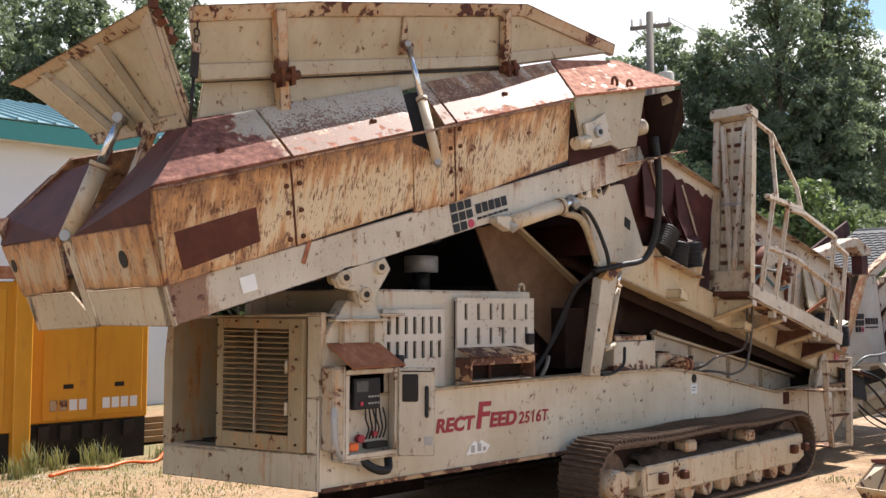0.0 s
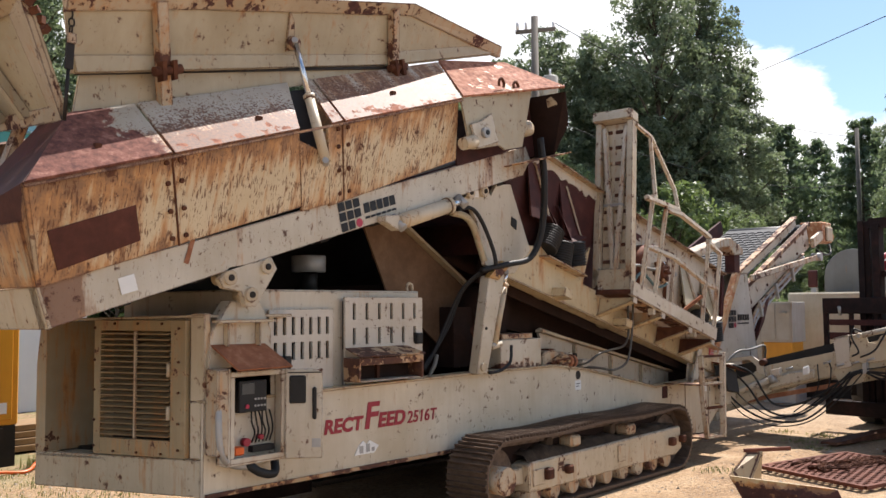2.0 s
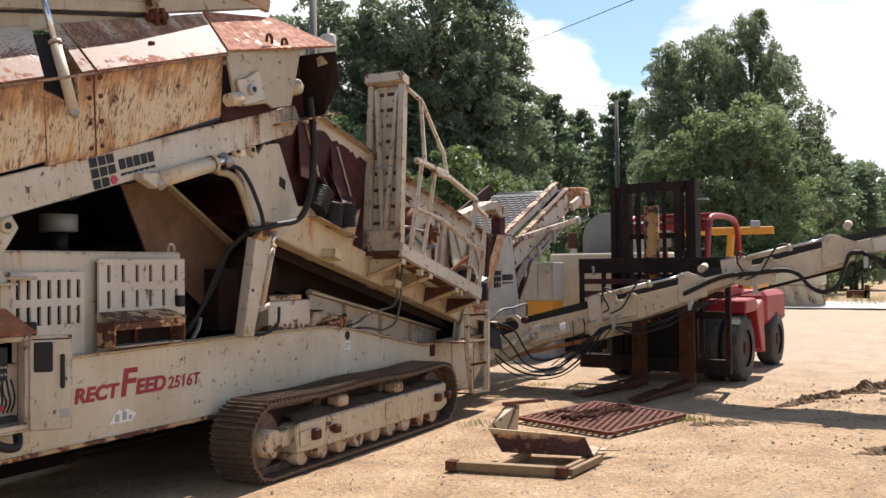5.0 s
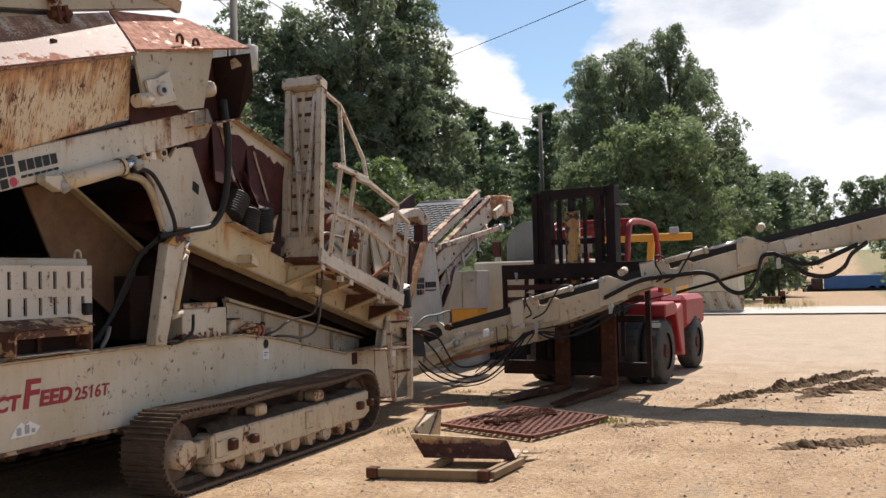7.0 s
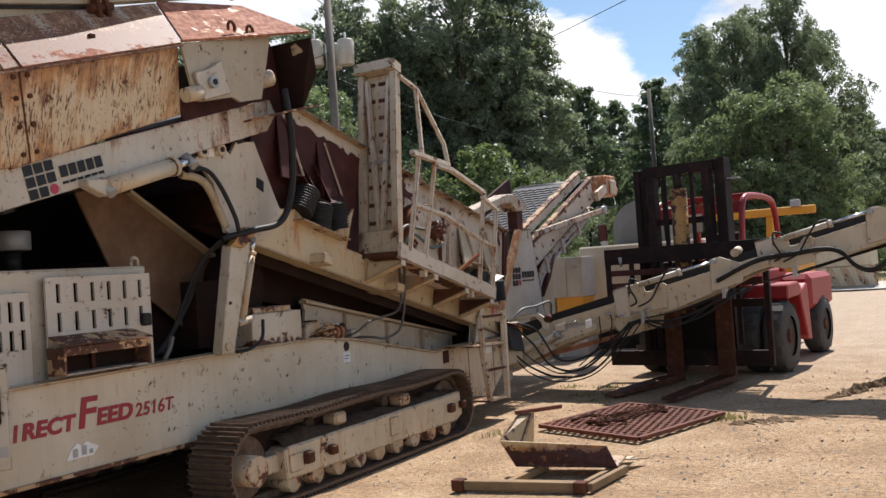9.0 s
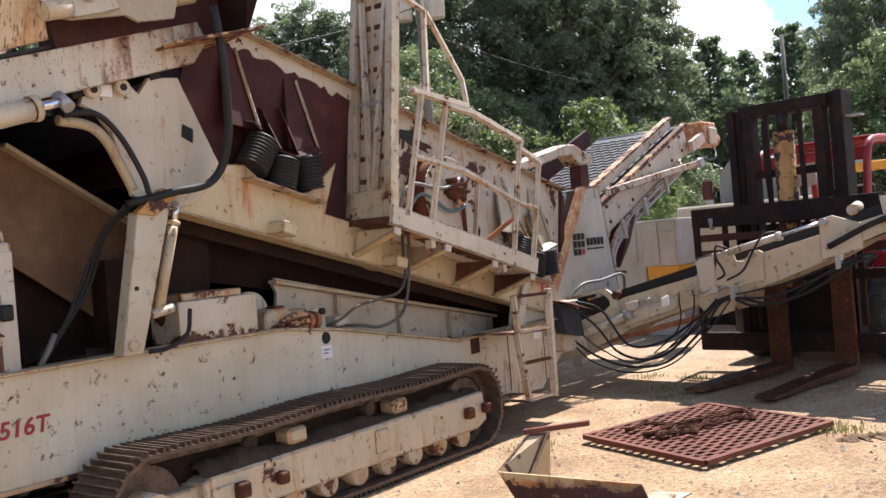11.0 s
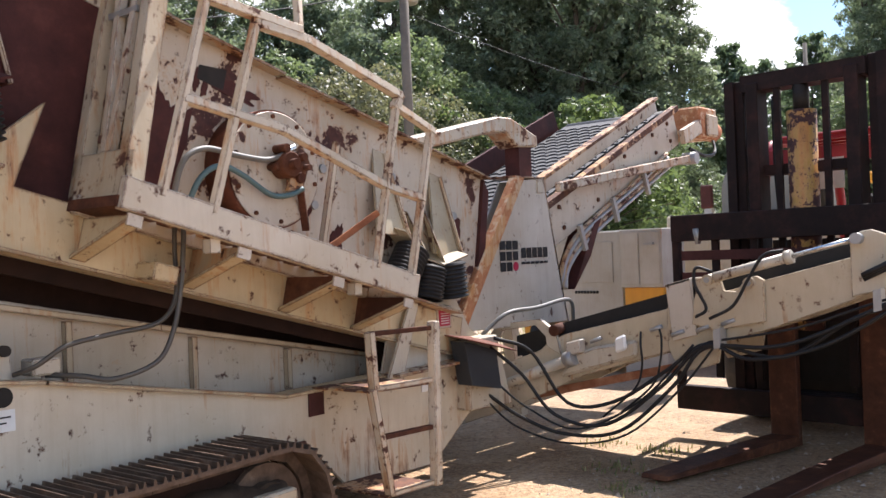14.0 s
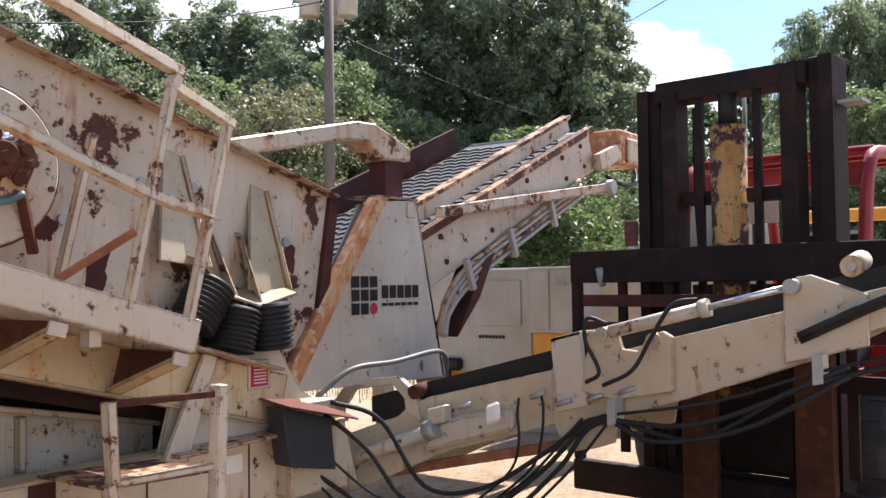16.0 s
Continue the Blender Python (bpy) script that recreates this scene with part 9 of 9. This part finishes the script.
def mound(bm, x0, y0, x1, y1, w, h, n):
    """A ragged low heap of crumbled soil along a line."""
    rows = []
    d = V(x1 - x0, y1 - y0, 0).normalized()
    s = V(-d.y, d.x, 0)
    m = 14
    for i in range(n + 1):
        t = i / n
        c = V(x0 + (x1 - x0) * t, y0 + (y1 - y0) * t, 0)
        env = math.sin(math.pi * t) ** 0.5
        lo = w * env * (0.75 + 0.9 * noise.noise(V(t * 17, 1.3, 2)) + 0.4 * noise.noise(V(t * 90, 4.3, 2)))
        hi = w * env * (0.75 + 0.9 * noise.noise(V(t * 15, 7.3, 9)) + 0.4 * noise.noise(V(t * 80, 9.3, 9)))
        row = []
        for j in range(m + 1):
            k = 2 * j / m - 1
            p = c + s * (k * (hi if k > 0 else lo))
            rough = 0.5 + 0.9 * noise.noise(V(p.x * 3, p.y * 3, 5)) + 0.9 * noise.noise(V(p.x * 14, p.y * 14, 8)) + rng.uniform(-0.25, 0.25)
            z = ground_height(p.x, p.y) + h * env * max(0.0, 1 - k * k) * max(-0.2, rough)
            row.append(bm.verts.new((p.x, p.y, z if abs(k) < 1 else z - 0.02)))
        rows.append(row)
    for a, b in zip(rows, rows[1:]):
        for j in range(m):
            bm.faces.new((a[j], b[j], b[j + 1], a[j + 1]))


M_soil = rusty("scraped_soil", [(0.3, (0.075, 0.046, 0.026)), (0.55, (0.165, 0.108, 0.062)), (0.8, (0.30, 0.21, 0.13))], 0.95, 14.0, 0.0, 1.0)
mound(bm, 11.7, 1.62, 16.9, -0.75, 0.22, 0.10, 330)
mound(bm, 12.9, 0.35, 16.2, -1.2, 0.42, 0.08, 220)
mound(bm, 10.2, 2.15, 10.75, 1.55, 0.20, 0.04, 60)
mound(bm, 9.30, 0.50, 10.3, -0.75, 0.22, 0.05, 110)
tagged(part("soil_ridge", bm, M_soil), "low ridge of scraped brown soil", "soil", kind="stuff")

bm = B()
for _ in range(9500):
    r = rng.random()
    x, y = rng.uniform(3.2, 14.5), rng.uniform(-1.5, 4.5)
    if rng.random() < 0.3:
        x, y = rng.uniform(2, 9), rng.uniform(7.5, 10.3)
    s = 0.005 + 0.020 * rng.random() ** 4
    z = ground_height(x, y)
    v = [bm.verts.new((x + s * a * rng.uniform(0.7, 1.3), y + s * b * rng.uniform(0.7, 1.3), z + s * c * rng.uniform(0.5, 1.0))) for a, b, c in ((1, 0, 0), (-0.5, 0.87, 0), (-0.5, -0.87, 0), (0.1, 0, 0.9))]
    for f in ((0, 1, 3), (1, 2, 3), (2, 0, 3)):
        bm.faces.new([v[i] for i in f])
M_stone = plain("yard_pebble", (0.40, 0.34, 0.27), 0.9, 0.0, 0.45, 40.0)
tagged(part("gravel", bm, M_stone), "loose pebbles over the yard", "gravel", kind="stuff")


bm = B()
for k in range(1100):
    x, y = rng.uniform(3.5, 16.0), rng.uniform(-2.5, 4.4)
    if k % 3 == 0:
        t = rng.random()
        x, y = 11.9 + 4.9 * t + rng.gauss(0, 0.25), 1.3 - 2.2 * t + rng.gauss(0, 0.3)
    elif k % 3 == 1:
        x, y = 9.7 + rng.gauss(0, 0.35), 0.0 + rng.gauss(0, 0.4)
    s = 0.006 + (0.034 if k % 3 == 0 else 0.020) * rng.random() ** 5
    z = ground_height(x, y)
    ring = [bm.verts.new((x + s * math.cos(a) * rng.uniform(0.6, 1.3), y + s * math.sin(a) * rng.uniform(0.6, 1.3), z - 0.004)) for a in (0, 1.26, 2.51, 3.77, 5.03)]
    tip = bm.verts.new((x + s * rng.uniform(-0.3, 0.3), y + s * rng.uniform(-0.3, 0.3), z + s * rng.uniform(0.4, 0.9)))
    for i in range(5):
        bm.faces.new((ring[i], ring[(i + 1) % 5], tip))
tagged(part("soil_clods", bm, M_soil), "scattered clods of brown soil", "soil", kind="stuff")


def tuft(bm, x, y, h, n, spread):
    for _ in range(n):
        a = rng.uniform(0, 6.28)
        bx, by = x + rng.gauss(0, spread), y + rng.gauss(0, spread)
        z = ground_height(bx, by)
        hh = h * rng.uniform(0.5, 1.2)
        w = 0.006
        lean = V(math.cos(a), math.sin(a), 0) * hh * rng.uniform(0.1, 0.6)
        s = V(-math.sin(a), math.cos(a), 0) * w
        p0 = V(bx, by, z - 0.01)
        p1 = p0 + lean * 0.4 + V(0, 0, hh * 0.6)
        p2 = p0 + lean + V(0, 0, hh)
        v = [bm.verts.new(p) for p in (p0 - s, p0 + s, p1 + s * 0.8, p1 - s * 0.8, p2)]
        bm.faces.new((v[0], v[1], v[2], v[3]))
        bm.faces.new((v[3], v[2], v[4]))


bm = B()
for _ in range(330):
    tuft(bm, rng.uniform(0.5, 8.0), rng.uniform(7.8, 10.3), rng.uniform(0.025, 0.06), 22, 0.12)
for x, y, h in ((3.45, 10.1, 0.34), (3.75, 10.25, 0.24), (4.15, 10.3, 0.28), (4.35, 10.3, 0.2), (3.2, 9.9, 0.24), (4.9, 10.2, 0.15)):
    tuft(bm, x, y, h, 60, 0.05)
for x, y in ((10.63, 2.27), (10.70, 2.20), (9.4, 4.3), (12.1, 4.35), (11.6, 4.0), (12.8, 4.3), (12.9, 4.9), (10.58, 2.30)):
    tuft(bm, x, y, 0.05, 70, 0.10)
for k in range(60):
    tuft(bm, rng.uniform(40, 48), rng.uniform(1, 8), 0.4, 14, 0.4)
for k in range(160):
    tuft(bm, rng.uniform(17, 26), rng.uniform(8.5, 16), 0.35, 16, 0.4)
tagged(part("grass", bm, M_grass), "thin dry grass and weeds", "grass", kind="stuff")
bm = B()
pipe(bm, [(3.5, 9.75, 0.03), (3.8, 9.9, 0.04), (4.1, 9.85, 0.03), (4.4, 9.95, 0.05), (4.7, 9.9, 0.03), (4.95, 10.1, 0.1), (5.1, 10.0, 0.02)], 0.02, 6, 6)
tagged(part("orange_cable", bm, M_orangeplastic), "orange cable lying in the grass", "cable")
pl = thing("plank_stack", "small stack of weathered planks beside the generator", "planks")
for k in range(4):
    quick("plank", M_wood, pl, box, 5.1, 7.2, 11.2 + 0.02 * k, 11.9, 0.05 + 0.08 * k, 0.12 + 0.08 * k, bevel=0.004)
